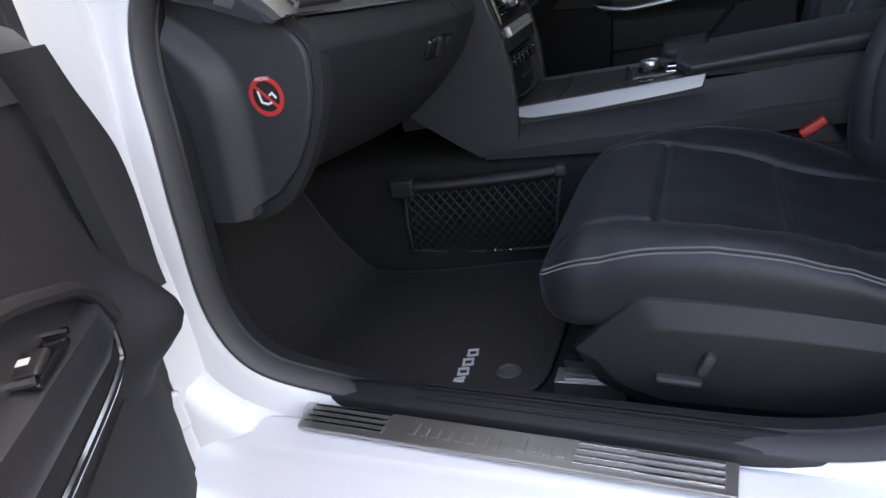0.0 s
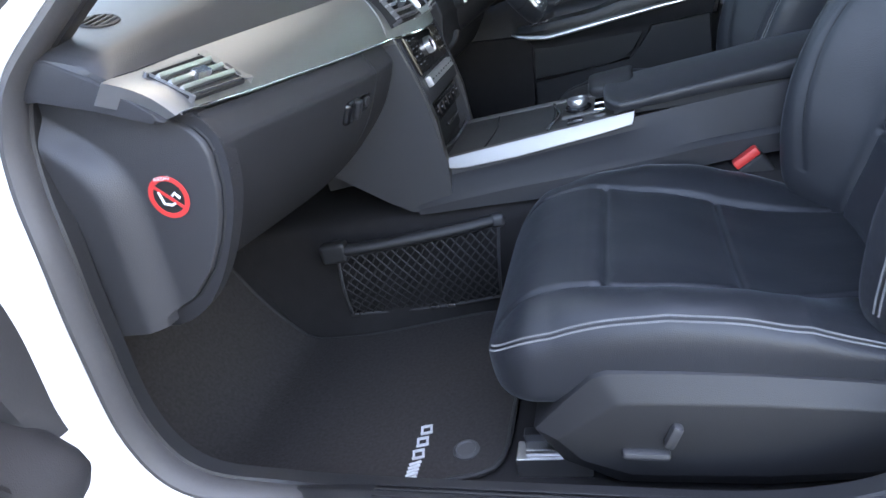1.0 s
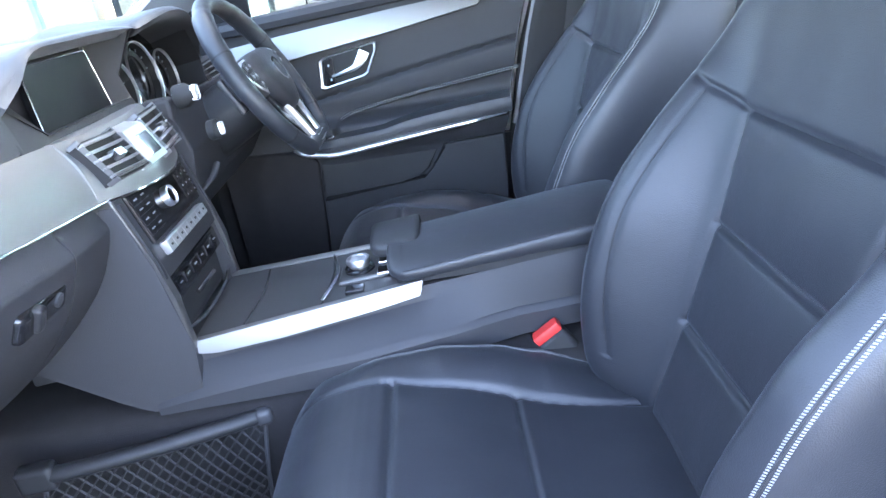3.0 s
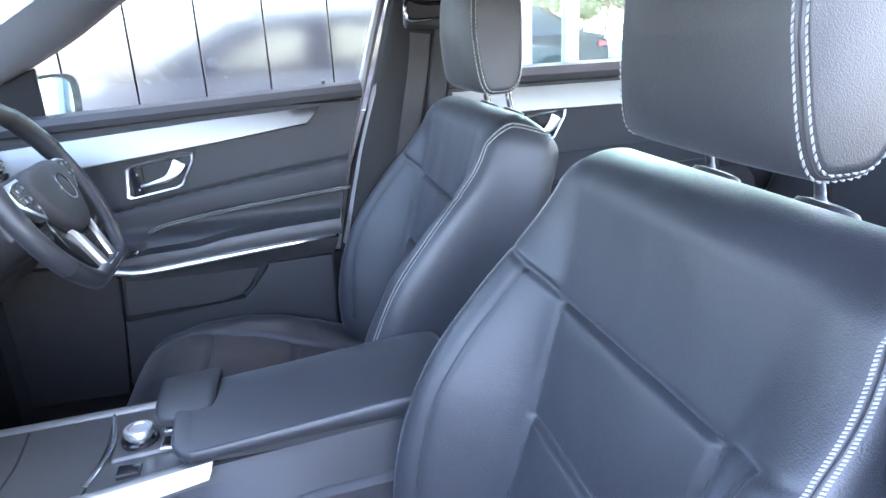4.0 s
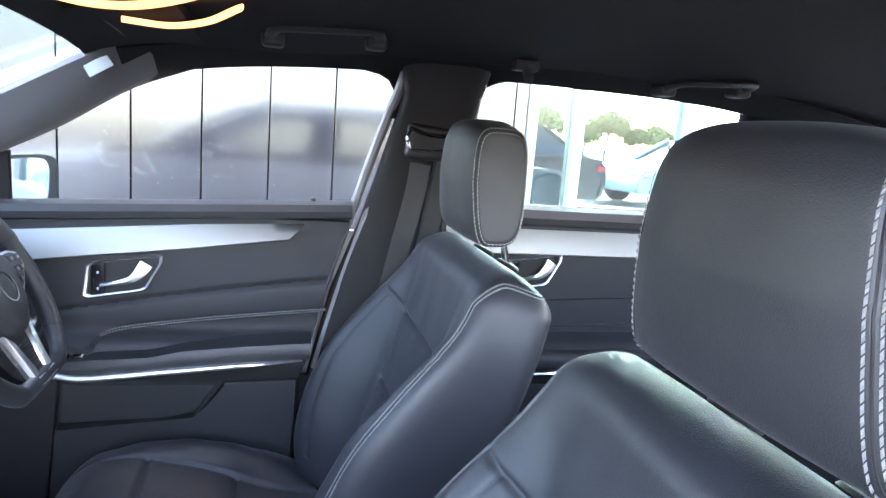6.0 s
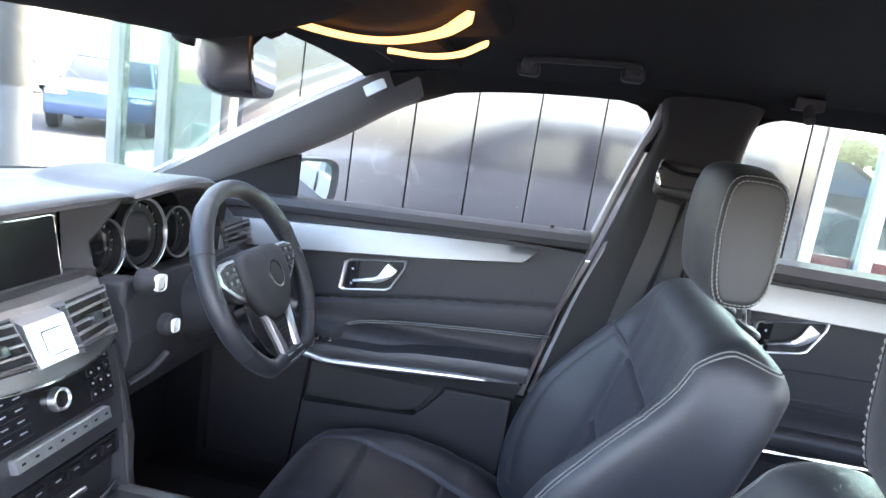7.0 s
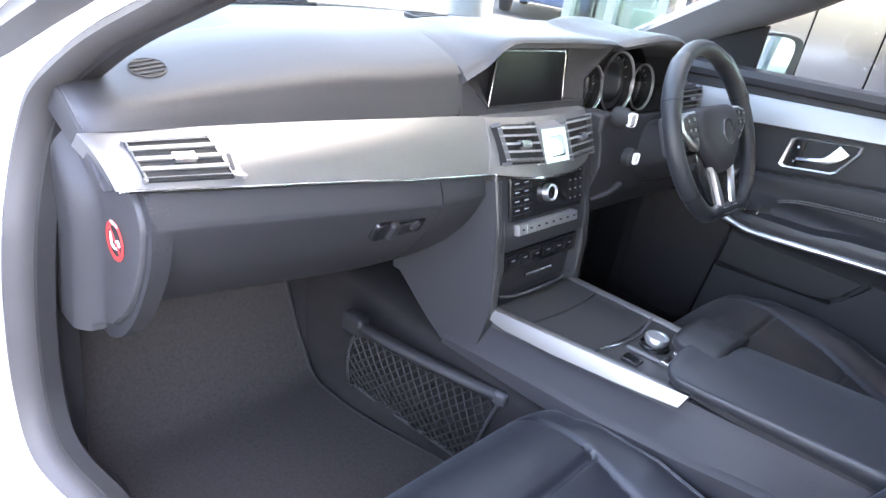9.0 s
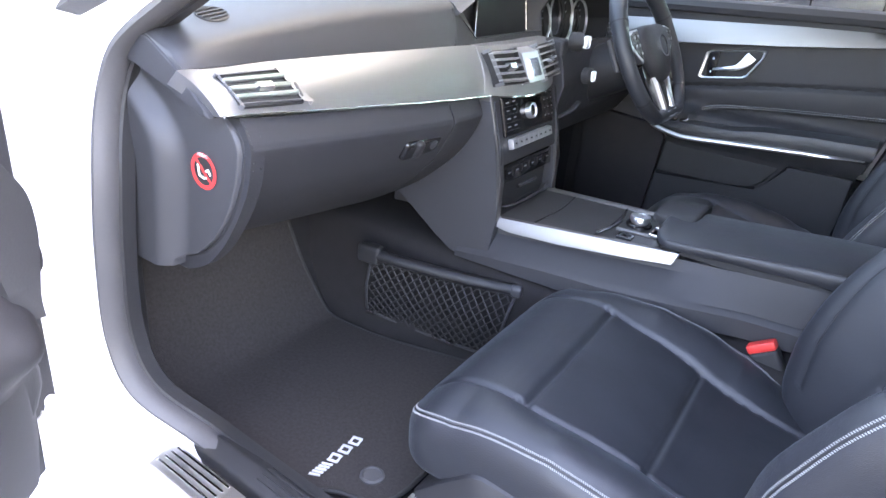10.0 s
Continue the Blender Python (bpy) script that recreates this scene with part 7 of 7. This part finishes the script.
part("glass", loft(bmesh.new(), [[mt @ Vector((d, 0.098 * math.copysign(abs(math.cos(t)) ** 0.5, math.cos(t)), 0.036 * math.copysign(abs(math.sin(t)) ** 0.55, math.sin(t)))) for t in [2 * math.pi * j / 72 for j in range(72)]] for d in (0.010, 0.0155)]), MIRROR, rv, "mirror glass")
part("mount", box(bmesh.new(), (-0.185, 0.035, 1.340), (0.11, 0.13, 0.070), 0.02, pose(0, 0, 0, 0, -24, 0), 4), LINER, rv, "black sensor cover above the mirror")
part("stem", tube(bmesh.new(), [MIRROR_C + Vector((-0.03, 0, 0.03)), MIRROR_C + Vector((-0.035, 0, 0.075)), (-0.17, 0.04, 1.37)], 0.014, 10), HARD, rv)


def grab_handle(c, label):
    g = thing("grab_handle", label, "grab handle", c, "roof grab handles")
    x, y, z = c
    pts = spline([(x - 0.098, y + 0.012, z - 0.012), (x - 0.094, y - 0.016, z - 0.006), (x - 0.078, y - 0.058, z + 0.004), (x, y - 0.068, z + 0.009), (x + 0.078, y - 0.058, z + 0.014), (x + 0.094, y - 0.016, z + 0.008), (x + 0.098, y + 0.012, z + 0.006)], 6)
    part("bar", tube(bmesh.new(), pts, 0.0105, 12, flat=0.75), HARD, g)
    for sgn in (-1, 1):
        part("foot", box(bmesh.new(), (x + sgn * 0.090, y + 0.004, z + sgn * 0.006 - 0.003), (0.040, 0.046, 0.026), 0.008, None, 3), HARD, g)
    return g


grab_handle((0.25, 0.470, 1.366), "black roof grab handle above the driver door")
grab_handle((1.05, 0.525, 1.352), "black roof grab handle above the rear door")
hook = thing("coat_hook", "small grey coat hook on the roof lining", "hook", (0.65, 0.56, 1.37))
part("plate", box(bmesh.new(), (0.65, 0.535, 1.364), (0.05, 0.030, 0.022), 0.004), HARD, hook)
part("peg", tube(bmesh.new(), [(0.65, 0.53, 1.362), (0.65, 0.515, 1.345), (0.65, 0.505, 1.335)], 0.010, 8), GREY_TRIM, hook)

for sgn, lab in ((1, "black sun visor folded up on the driver side"), (-1, "black sun visor folded up on the passenger side")):
    vz = thing("sun_visor", lab, "sun visor", (-0.05, 0.32 * sgn, 1.35), "sun visors")
    y0, y1 = sorted((0.16 * sgn, 0.45 * sgn))
    if sgn > 0:
        bm = sheet(bmesh.new(), lambda x, y: liner(x, y) + Vector((0, 0, -0.018)), steps(-0.085, 0.045, 6), steps(y0, y1, 10), 0.014, (0, 0, 1))
    else:
        bm = bmesh.new()
        rows = []
        for y in [-0.440, -0.436, -0.428, -0.415] + steps(-0.40, -0.06, 10) + [-0.050, -0.044, -0.040]:
            q = min(1.0, max(0.02, (0.44 - abs(y)) / 0.03), max(0.02, (abs(y) - 0.04) / 0.03))
            q = math.sqrt(1 - (1 - q) ** 2)
            mid = Vector((-0.075, y, 1.328 - 0.02 * (y / 0.5) ** 2))
            rows.append([mid + Vector((0.088 * math.cos(t) * (0.75 + 0.25 * q), 0, 0.31 * 0.088 * math.cos(t) + 0.011 * q * math.copysign(abs(math.sin(t)) ** 0.7, math.sin(t)))) for t in [2 * math.pi * j / 20 for j in range(20)]])
        loft(bm, rows)
    part("panel", bm, LINER, vz, "black visor board", 60)
    part("hinge", tube(bmesh.new(), [liner(-0.06, 0.14 * sgn) + Vector((0, 0, -0.010)), liner(-0.06, 0.46 * sgn) + Vector((0, 0, -0.010))], 0.006, 8), HARD, vz, "black visor hinge rod")

# ---- the open passenger door ----
DOOR_TURN = -58.0
HINGE = Vector((-0.625, -0.895, 0.0))
pd = thing("passenger_door", "open passenger door with aluminium trim and window switch", "car door", (HINGE.x, HINGE.y, 0.30))
pd.rotation_euler = (0, 0, radians(DOOR_TURN))
PM = Matrix.Translation(HINGE) @ pose(0, 0, 0, 0, 0, DOOR_TURN)


def pdoor(name, bm, mat, parent=None, label="", sharp=38.0, kind=""):
    """A part given in the door's own directions: x from the hinge, y towards the cabin."""
    bm.transform(PM)
    return part(name, bm, mat, parent or pd, label, sharp, kind)


DOOR_FRONT = [(0.34, 0.24), (0.408, 0.128), (0.447, 0.045), (0.47, 0.010), (0.50, -0.008), (0.54, -0.002), (0.58, 0.035), (0.62, 0.045), (0.66, 0.030), (0.71, 0.022), (0.76, 0.038), (0.81, 0.047), (0.85, 0.022), (0.99, 0.020)]


def pdoor_skin(u, z):
    x0 = lerp(DOOR_FRONT, z)
    x = x0 + (1.0 - x0) * u
    y = lerp([(0.34, -0.010), (0.50, 0.0), (0.60, 0.010), (0.66, 0.015), (0.76, 0.0), (0.90, -0.004), (0.99, -0.004)], z)
    nose = math.exp(-((x - 0.095) / 0.055) ** 2) * math.exp(-((z - 0.622) / 0.050) ** 2) * 0.058
    return Vector((x, y + nose - 0.012 * math.exp(-((x - x0) / 0.008) ** 2), z))


pdoor("door_panel", sheet(bmesh.new(), pdoor_skin, steps(0, 0.26, 26) + [0.3, 0.4, 0.5, 0.7, 0.9, 1.0], steps(0.34, 0.99, 44), 0.045, (0, -1, 0)), DOOR_TRIM, None, "dark padded door panel", 50)
pdoor("door_shell", box(bmesh.new(), (0.53, -0.115, 0.66), (0.94, 0.14, 0.78), 0.03, None, 3), PAINT, None, "white painted door shell")
pdoor("edge_seal", tube(bmesh.new(), spline([(-0.015, -0.05, 0.98), (-0.02, -0.055, 0.80), (-0.022, -0.06, 0.60), (-0.005, -0.05, 0.42), (0.05, -0.045, 0.33)], 6), 0.014, 8), RUBBER, None, "black door seal")
bm = loft(bmesh.new(), [[Vector((x, -0.004, zt)), Vector((x, 0.012, (zt + zb) / 2 + 0.006)), Vector((x, 0.0, zb)), Vector((x, -0.02, zb)), Vector((x, -0.02, zt))] for x, zt, zb in ((0.03, 0.93, 0.868), (0.10, 0.945, 0.87), (0.30, 0.955, 0.885), (0.7, 0.975, 0.93), (0.95, 0.985, 0.955))])
pdoor("aluminium_blade", bm, ALU_LONG, None, "brushed aluminium door trim", 60)
bm = loft(bmesh.new(), [[Vector((x, -0.02, 0.985)), Vector((x, 0.012, 0.965 + 0.02 * k)), Vector((x, 0.014, 0.99 + 0.02 * k)), Vector((x, -0.03, 1.01 + 0.02 * k)), Vector((x, -0.10, 1.0 + 0.02 * k))] for x, k in ((0.0, 0.0), (0.5, 0.5), (1.0, 1.0))])
pdoor("belt_rail", bm, SOFT, None, "black window rail")
ar = []
for x in steps(0.155, 0.90, 30):
    k = min(1.0, (x - 0.15) / 0.06)
    w = 0.036 * math.sqrt(max(0.02, 1 - (1 - k) ** 2))
    zt = 0.695 + 0.05 * (x - 0.2)
    ar.append([Vector((x, 0.0, zt - 0.05)), Vector((x, w - 0.010, zt - 0.050)), Vector((x, w, zt - 0.03)), Vector((x, w - 0.006, zt - 0.006)), Vector((x, w - 0.02, zt)), Vector((x, 0.0, zt + 0.002))])
pdoor("door_armrest", loft(bmesh.new(), ar), LEATHER_SIDE, None, "black padded door armrest", 50)
pdoor("arch_edge", tube(bmesh.new(), spline([(0.60, 0.014, 0.79), (0.36, 0.016, 0.765), (0.25, 0.016, 0.735), (0.18, 0.018, 0.705), (0.15, 0.022, 0.66)], 6), 0.008, 8), DOOR_TRIM, None)
pdoor("chrome_line", tube(bmesh.new(), spline([(0.175, 0.026, 0.665), (0.20, 0.034, 0.650), (0.23, 0.038, 0.642), (0.36, 0.039, 0.642), (0.85, 0.039, 0.660)], 6), 0.004, 8), CHROME, None, "chrome line under the armrest")
swm = Vector((0.298, 0.012, 0.701))
s1 = pdoor("switch_plate", box(bmesh.new(), swm, (0.072, 0.034, 0.008), 0.004, None, 3), GLOSS, None, "gloss black window switch plate")
bm = bmesh.new()
rim = [(swm.x - 0.036, swm.y - 0.017, 0.708), (swm.x + 0.036, swm.y - 0.017, 0.708), (swm.x + 0.036, swm.y + 0.017, 0.708), (swm.x - 0.036, swm.y + 0.017, 0.708)]
tube(bm, [Vector(rim[0]), Vector(rim[3])], 0.003, 6)
tube(bm, [Vector(rim[1]), Vector(rim[2])], 0.004, 6)
pdoor("switch_rim", bm, CHROME, s1, "chrome switch edge")
pdoor("switch_key", box(bmesh.new(), swm + Vector((0.010, 0, 0.006)), (0.034, 0.027, 0.008), 0.004, pose(0, 0, 0, 0, 8, 0), 3), HARD, s1)
pdoor("switch_mark", box(bmesh.new(), swm + Vector((0.012, 0, 0.0112)), (0.008, 0.009, 0.0008), 0, pose(0, 0, 0, 0, 8, 0)), WHITE_INK, s1, "pale window sign")
pdoor("speaker_panel", loft(bmesh.new(), [[Vector((x, h, 0.36)), Vector((x, 0.008 + h, 0.45)), Vector((x, 0.010 + h, 0.54)), Vector((x, 0.012 + h, 0.585)), Vector((x, -0.01, 0.585)), Vector((x, -0.01, 0.36))] for x, h in ((0.02, -0.016), (0.05, -0.004), (0.12, 0.0), (0.40, 0.0), (0.7, -0.004))]), DOOR_TRIM, None, "dark lower door panel with speaker", 40)
pdoor("edge_trim", box(bmesh.new(), (0.006, -0.098, 0.70), (0.12, 0.156, 0.54), 0.012, None, 3), DOOR_TRIM, None, "dark edge of the open door")
# Added dark sheet: fills in the dark gap between door and pillar.
GAP_EDGE = [tuple(r) for r in catmull([(0.915, 0.118, 0.150), (0.875, 0.092, 0.125), (0.840, 0.062, 0.110), (0.800, 0.034, 0.102), (0.752, 0.027, 0.094), (0.708, 0.034, 0.084), (0.670, 0.042, 0.072), (0.640, 0.040, 0.060)], 4)]
pdoor("gap_sheet", loft(bmesh.new(), [[Vector((a, 0.045, z)), Vector((a + 0.004, 0.049, z)), Vector(((a + b) / 2, 0.044, z)), Vector((b, 0.030, z)), Vector((b, 0.010, z)), Vector((a + 0.004, 0.020, z))] for z, a, b in GAP_EDGE]), RUBBER, None, "dark sheet over the gap along the door edge", 50)
# wiring gaiter, hinge and check strap between door and pillar
gt = thing("wiring_gaiter", "black ribbed rubber gaiter between door and pillar", "gaiter", (-0.655, -0.90, 0.68))
prof = []
for k in range(17):
    prof.append((0.019 if k % 2 else 0.029, k * 0.0062))
bm = lathe(bmesh.new(), [(0, 0)] + prof + [(0, 0.106)], (-0.664, -0.868, 0.692), (0.12, -0.95, -0.16), 20)
bmesh.ops.scale(bm, vec=(1, 1, 1.45), space=Matrix.Translation((0.664, 0.868, -0.692)), verts=bm.verts)
part("bellows", bm, RUBBER, gt, "ribbed bellows")
hg = thing("door_hinge", "white painted door hinge with bolt heads", "hinge", (-0.66, -0.90, 0.42))
part("leaf", box(bmesh.new(), (-0.664, -0.900, 0.425), (0.014, 0.060, 0.060), 0.006, pose(0, 0, 0, 0, 0, -25), 3), PAINT, hg)
part("bolt", lathe(bmesh.new(), [(0, 0), (0.011, 0), (0.010, 0.006), (0, 0.006)], (-0.655, -0.903, 0.438), (1, -0.5, 0), 6), STEEL, hg, "steel bolt head")
part("check_slot", box(bmesh.new(), (-0.666, -0.895, 0.475), (0.012, 0.030, 0.060), 0.004, pose(0, 0, 0, 0, 0, -25), 3), DARK, hg, "dark check strap opening")

# ---- outside ----
tagged(part("ground", prism(bmesh.new(), [(-120, -120), (120, -120), (120, 120), (-120, 120)], "z", -0.2, 0.0), ASPHALT), "grey asphalt forecourt", "ground", kind="structure")
WALL_Y = 2.50
# the forecourt falls towards the building, so its face leans back against the car
LEAN = 0.0185
facing = random.Random(11)
wall = tagged(part("building_wall", box(bmesh.new(), (-0.04, WALL_Y + 0.24, 2.6), (2.82, 0.25, 5.2), 0.01, Matrix.Rotation(-LEAN, 4, "X")), DARK), "dark wall behind glossy grey cladding", "wall", kind="structure")
k = -5
while True:
    x0 = 0.121 + k * 0.300
    if x0 > 1.36:
        break
    x1 = min(x0 + 0.300 - 0.007, 1.38)
    if x1 - x0 > 0.05:
        part("cladding_panel", box(bmesh.new(), ((x0 + x1) / 2 + 0.0045, WALL_Y + 0.015 + LEAN * 1.5, 2.6), (x1 - x0, 0.03, 5.2), 0.002, Matrix.Rotation(-LEAN + facing.uniform(-0.0004, 0.0004), 4, "X") @ Matrix.Rotation(facing.uniform(-0.0006, 0.0006), 4, "Z")), CLAD, wall, "", 8)
    k += 1
# showroom glazing either side
def glazing(name, xs, y, label):
    x0, x1, n = xs[0], xs[-1], len(xs) - 1
    gl = tagged(part(name, box(bmesh.new(), ((x0 + x1) / 2, y, 0.10), (x1 - x0, 0.10, 0.20), 0.01), FRAME_GREY), label, "glazing", kind="structure")
    for i in range(n + 1):
        x = xs[i]
        part("mullion", box(bmesh.new(), (x, y, 2.0), (0.06, 0.10, 4.0), 0.006), FRAME_GREY, gl)
    for i in range(n):
        a, b = xs[i] + 0.03, xs[i + 1] - 0.03
        p = part("pane", box(bmesh.new(), ((a + b) / 2, y, 2.1), (b - a, 0.012, 3.8), 0), SHOW_GLASS, gl)
        p.visible_shadow = False
    return gl


glazing("glazing_rear", [1.44, 1.705, 2.36, 2.98, 3.56, 4.2, 4.84, 5.5, 6.2, 7.0], WALL_Y + 0.1, "tall showroom glazing with grey mullions")
glazing("glazing_front", [-2.15, -1.86, -1.55], WALL_Y + 0.1, "tall entrance glazing with grey mullions")
tagged(part("red_band", box(bmesh.new(), (4.2, WALL_Y + 0.16, 0.835), (5.6, 0.02, 0.06), 0.004), RED), "red band along the showroom glazing", "band", kind="structure")
col_ob = thing("round_column", "round grey column with a dark lower sleeve", "column", (-5.13, 5.05, 0))
part("shaft", lathe(bmesh.new(), [(0, 0), (0.24, 0), (0.24, 5.0), (0, 5.0)], (-5.13, 5.05, 0), (0, 0, 1), 32), POST, col_ob, "pale grey shaft")
part("sleeve", lathe(bmesh.new(), [(0, 0), (0.252, 0), (0.252, 0.92), (0.245, 0.93), (0, 0.93)], (-5.13, 5.05, 0), (0, 0, 1), 32), material("dark_column_sleeve", (0.10, 0.11, 0.12), 0.4), col_ob, "dark grey sleeve")
# Unseen slab above the showroom; it keeps the sun off the car.
tagged(part("unseen_shade_slab", box(bmesh.new(), (2.5, WALL_Y + 4.3, 5.4), (10.0, 8.2, 0.5), 0.02), CONCRETE), "unseen pale slab over the showroom that shades the car", "building", kind="structure")
tagged(part("showroom_floor", box(bmesh.new(), (1.0, WALL_Y + 4.4, 0.02), (14.0, 8.0, 0.05), 0.01), CONCRETE), "pale showroom floor", "floor", kind="structure")
tagged(part("counter", box(bmesh.new(), (-1.9, 4.6, 0.45), (1.6, 0.6, 0.9), 0.02), material("cream_counter", (0.72, 0.66, 0.48), 0.5)), "cream showroom counter behind the glass", "counter")

PAINTS = [material("car_paint_white", (0.80, 0.80, 0.80), 0.25, coat=0.8, vary=0.02), material("car_paint_blue", (0.06, 0.11, 0.22), 0.25, coat=0.8, vary=0.03),
          material("car_paint_silver", (0.52, 0.55, 0.58), 0.28, 0.6, coat=0.8, vary=0.03), material("car_paint_black", (0.02, 0.022, 0.026), 0.2, coat=0.8, vary=0.03), material("car_paint_pale_blue", (0.42, 0.58, 0.68), 0.25, 0.2, coat=0.8, vary=0.03)]
CAR_GLASS = material("dark_car_glass", (0.02, 0.024, 0.028), 0.06)
TAIL = material("tail_lamp_red", (0.55, 0.02, 0.03), 0.2)
TYRE = material("tyre_rubber", (0.02, 0.02, 0.02), 0.8)
RIM = material("alloy_rim", (0.55, 0.55, 0.56), 0.3, 0.9)


def parked_car(m, paint, label):
    """A parked car of 4.6 m, its nose towards +x of the pose m."""
    car = thing("parked_car", label, "car", (0, 0, 0), "parked cars")
    low = [(2.28, 0.30), (2.32, 0.52), (2.22, 0.74), (1.15, 0.92), (-1.98, 0.98), (-2.28, 0.92), (-2.33, 0.60), (-2.26, 0.28)]
    bm = bmesh.new()
    ring = [[Vector((x, y, z)) for x, z in low] for y in (-0.90, 0.90)]
    mid = [[Vector((x * 0.985, y, z)) for x, z in low] for y in (-0.82, 0.82)]
    loft(bm, [mid[0], ring[0], ring[1], mid[1]])
    bmesh.ops.bevel(bm, geom=bm.edges[:], offset=0.05, segments=2, affect="EDGES")
    part("body", bm, paint, car)
    cab = [(1.12, 0.90), (0.30, 1.38), (-0.40, 1.45), (-1.25, 1.40), (-2.0, 0.96)]
    bm = bmesh.new()
    loft(bm, [[Vector((x, sgn * (0.80 - 0.24 * max(0, z - 0.92)), z)) for x, z in cab] for sgn in (-1, 1)])
    part("cabin_glass", bm, CAR_GLASS, car, "dark car windows")
    bm = bmesh.new()
    loft(bm, [[Vector((x, sgn * 0.66, z + 0.012)) for x, z in ((0.32, 1.36), (-0.40, 1.44), (-1.22, 1.40), (-1.26, 1.37), (-0.4, 1.40), (0.28, 1.33))] for sgn in (-1, 1)])
    part("roof", bm, paint, car)
    for sgn in (-1, 1):
        for xs in ((1.12, 0.30), (-1.98, -1.22)):
            a, b = Vector((xs[0], sgn * 0.80, 0.93)), Vector((xs[1], sgn * 0.69, 1.40))
            part("pillar", tube(bmesh.new(), [a, b], 0.035, 6), paint, car)
        part("pillar", tube(bmesh.new(), [Vector((-0.45, sgn * 0.81, 0.93)), Vector((-0.50, sgn * 0.69, 1.42))], 0.03, 6), paint, car)
        part("tail_lamp", box(bmesh.new(), (-2.22, sgn * 0.76, 0.80), (0.16, 0.22, 0.10), 0.03), TAIL, car, "red tail lamp")
        part("head_lamp", box(bmesh.new(), (2.12, sgn * 0.68, 0.66), (0.30, 0.36, 0.13), 0.04), CHROME, car, "bright head lamp")
        for x in (1.42, -1.38):
            w = part("wheel", lathe(bmesh.new(), [(0.20, -0.10), (0.32, -0.10), (0.335, -0.07), (0.335, 0.07), (0.32, 0.10), (0.20, 0.10)], (x, sgn * 0.83, 0.335), (0, sgn, 0), 28), TYRE, car, "black tyre")
            rimbm = lathe(bmesh.new(), [(0.0, 0.06), (0.05, 0.085), (0.06, 0.07), (0.06, 0.05), (0.0, 0.05)], (x, sgn * 0.83, 0.335), (0, sgn, 0), 20)
            for k in range(5):
                t = 2 * math.pi * k / 5
                c = Vector((x + 0.12 * math.cos(t), sgn * 0.905, 0.335 + 0.12 * math.sin(t)))
                box(rimbm, c, (0.20, 0.03, 0.045), 0.008, pose(0, 0, 0, 0, -math.degrees(t), 0))
            part("rim", rimbm, RIM, w, "five-spoke alloy rim")
    car.matrix_basis = m
    return car


row_cars = [parked_car(pose(-16.8, 9.2, 0, 0, 0, -10), PAINTS[0], "white car parked across the forecourt"),
            parked_car(pose(-9.0, 12.1, 0, 0, 0, -60), PAINTS[1], "dark blue car parked on the forecourt"),
            parked_car(pose(3.15, 10.4, 0, 0, 0, 176), PAINTS[3], "black car seen through the showroom glass"),
            parked_car(pose(9.0, 12.2, 0, 0, 0, 190), PAINTS[4], "pale blue car seen through the showroom glass")]
for x, y, a in ((-17.4, 11.8, -10), (-18.0, 14.5, -10), (-18.6, 17.2, -10), (-16.2, 6.4, -10), (-15.6, 3.5, -10), (-15.2, 0.5, -10), (-15.0, -2.4, -10), (-19.2, 20.0, -10)):
    copy_thing(row_cars[0], pose(x, y, 0, 0, 0, a))
for x, y in ((-13.2, 8.0), (-13.8, 10.6), (-14.4, 13.2), (-15.0, 15.8), (-12.6, 5.2), (-12.0, 2.4)):
    tagged(part("bay_line", box(bmesh.new(), (x, y, 0.004), (4.6, 0.10, 0.008), 0, pose(0, 0, 0, 0, 0, -10)), WHITE_INK), "white painted parking bay line", "road marking", "bay lines")


BARK = material("bark", (0.12, 0.10, 0.08), 0.9, vary=0.3, vary_scale=10)
LEAF = material("yellow_green_leaf", (0.13, 0.13, 0.03), 0.7, vary=0.5, vary_scale=3)


def tree(x, y, h, seed):
    r = random.Random(seed)
    tr = thing("tree", "low broad-leaved tree with yellow-green leaves", "tree", (x, y, 0), "trees behind the forecourt")
    limbs = bmesh.new()
    tips = []

    def grow(p, d, length, rad, depth):
        q = p + d * length
        tube(limbs, [p, p.lerp(q, 0.5) + Vector((r.uniform(-1, 1), r.uniform(-1, 1), 0)) * length * 0.05, q], lambda t: rad * (1 - 0.4 * t), 5)
        if depth == 0:
            tips.append(q)
            return
        for _ in range(3):
            nd = (d + Vector((r.uniform(-0.7, 0.7), r.uniform(-0.7, 0.7), r.uniform(-0.1, 0.5)))).normalized()
            grow(q, nd, length * r.uniform(0.62, 0.8), rad * 0.6, depth - 1)
    grow(Vector((x, y, 0)), Vector((0, 0, 1)), h * 0.3, h * 0.022, 4)
    part("trunk_and_limbs", limbs, BARK, tr)
    leaves = bmesh.new()
    for p in tips:
        for _ in range(34):
            c = p + Vector((r.gauss(0, 1), r.gauss(0, 1), r.gauss(0, 0.8))) * h * 0.055
            a = Vector((r.uniform(-1, 1), r.uniform(-1, 1), r.uniform(-1, 1))).normalized() * 0.15
            b = a.cross(Vector((r.uniform(-1, 1), r.uniform(-1, 1), 0.3))).normalized() * 0.10
            leaves.faces.new([leaves.verts.new(c + v) for v in (a, b, -a, -b)])
    part("leaves", leaves, LEAF, tr, "yellow-green leaves", kind="stuff")
    return tr


for k, (x, y, h) in enumerate(((8.4, 23.2, 2.2), (9.9, 23.6, 2.6), (11.3, 23.0, 2.1), (12.9, 24.4, 2.5), (14.8, 24.0, 2.2))):
    tree(x, y, h, 3 + k)
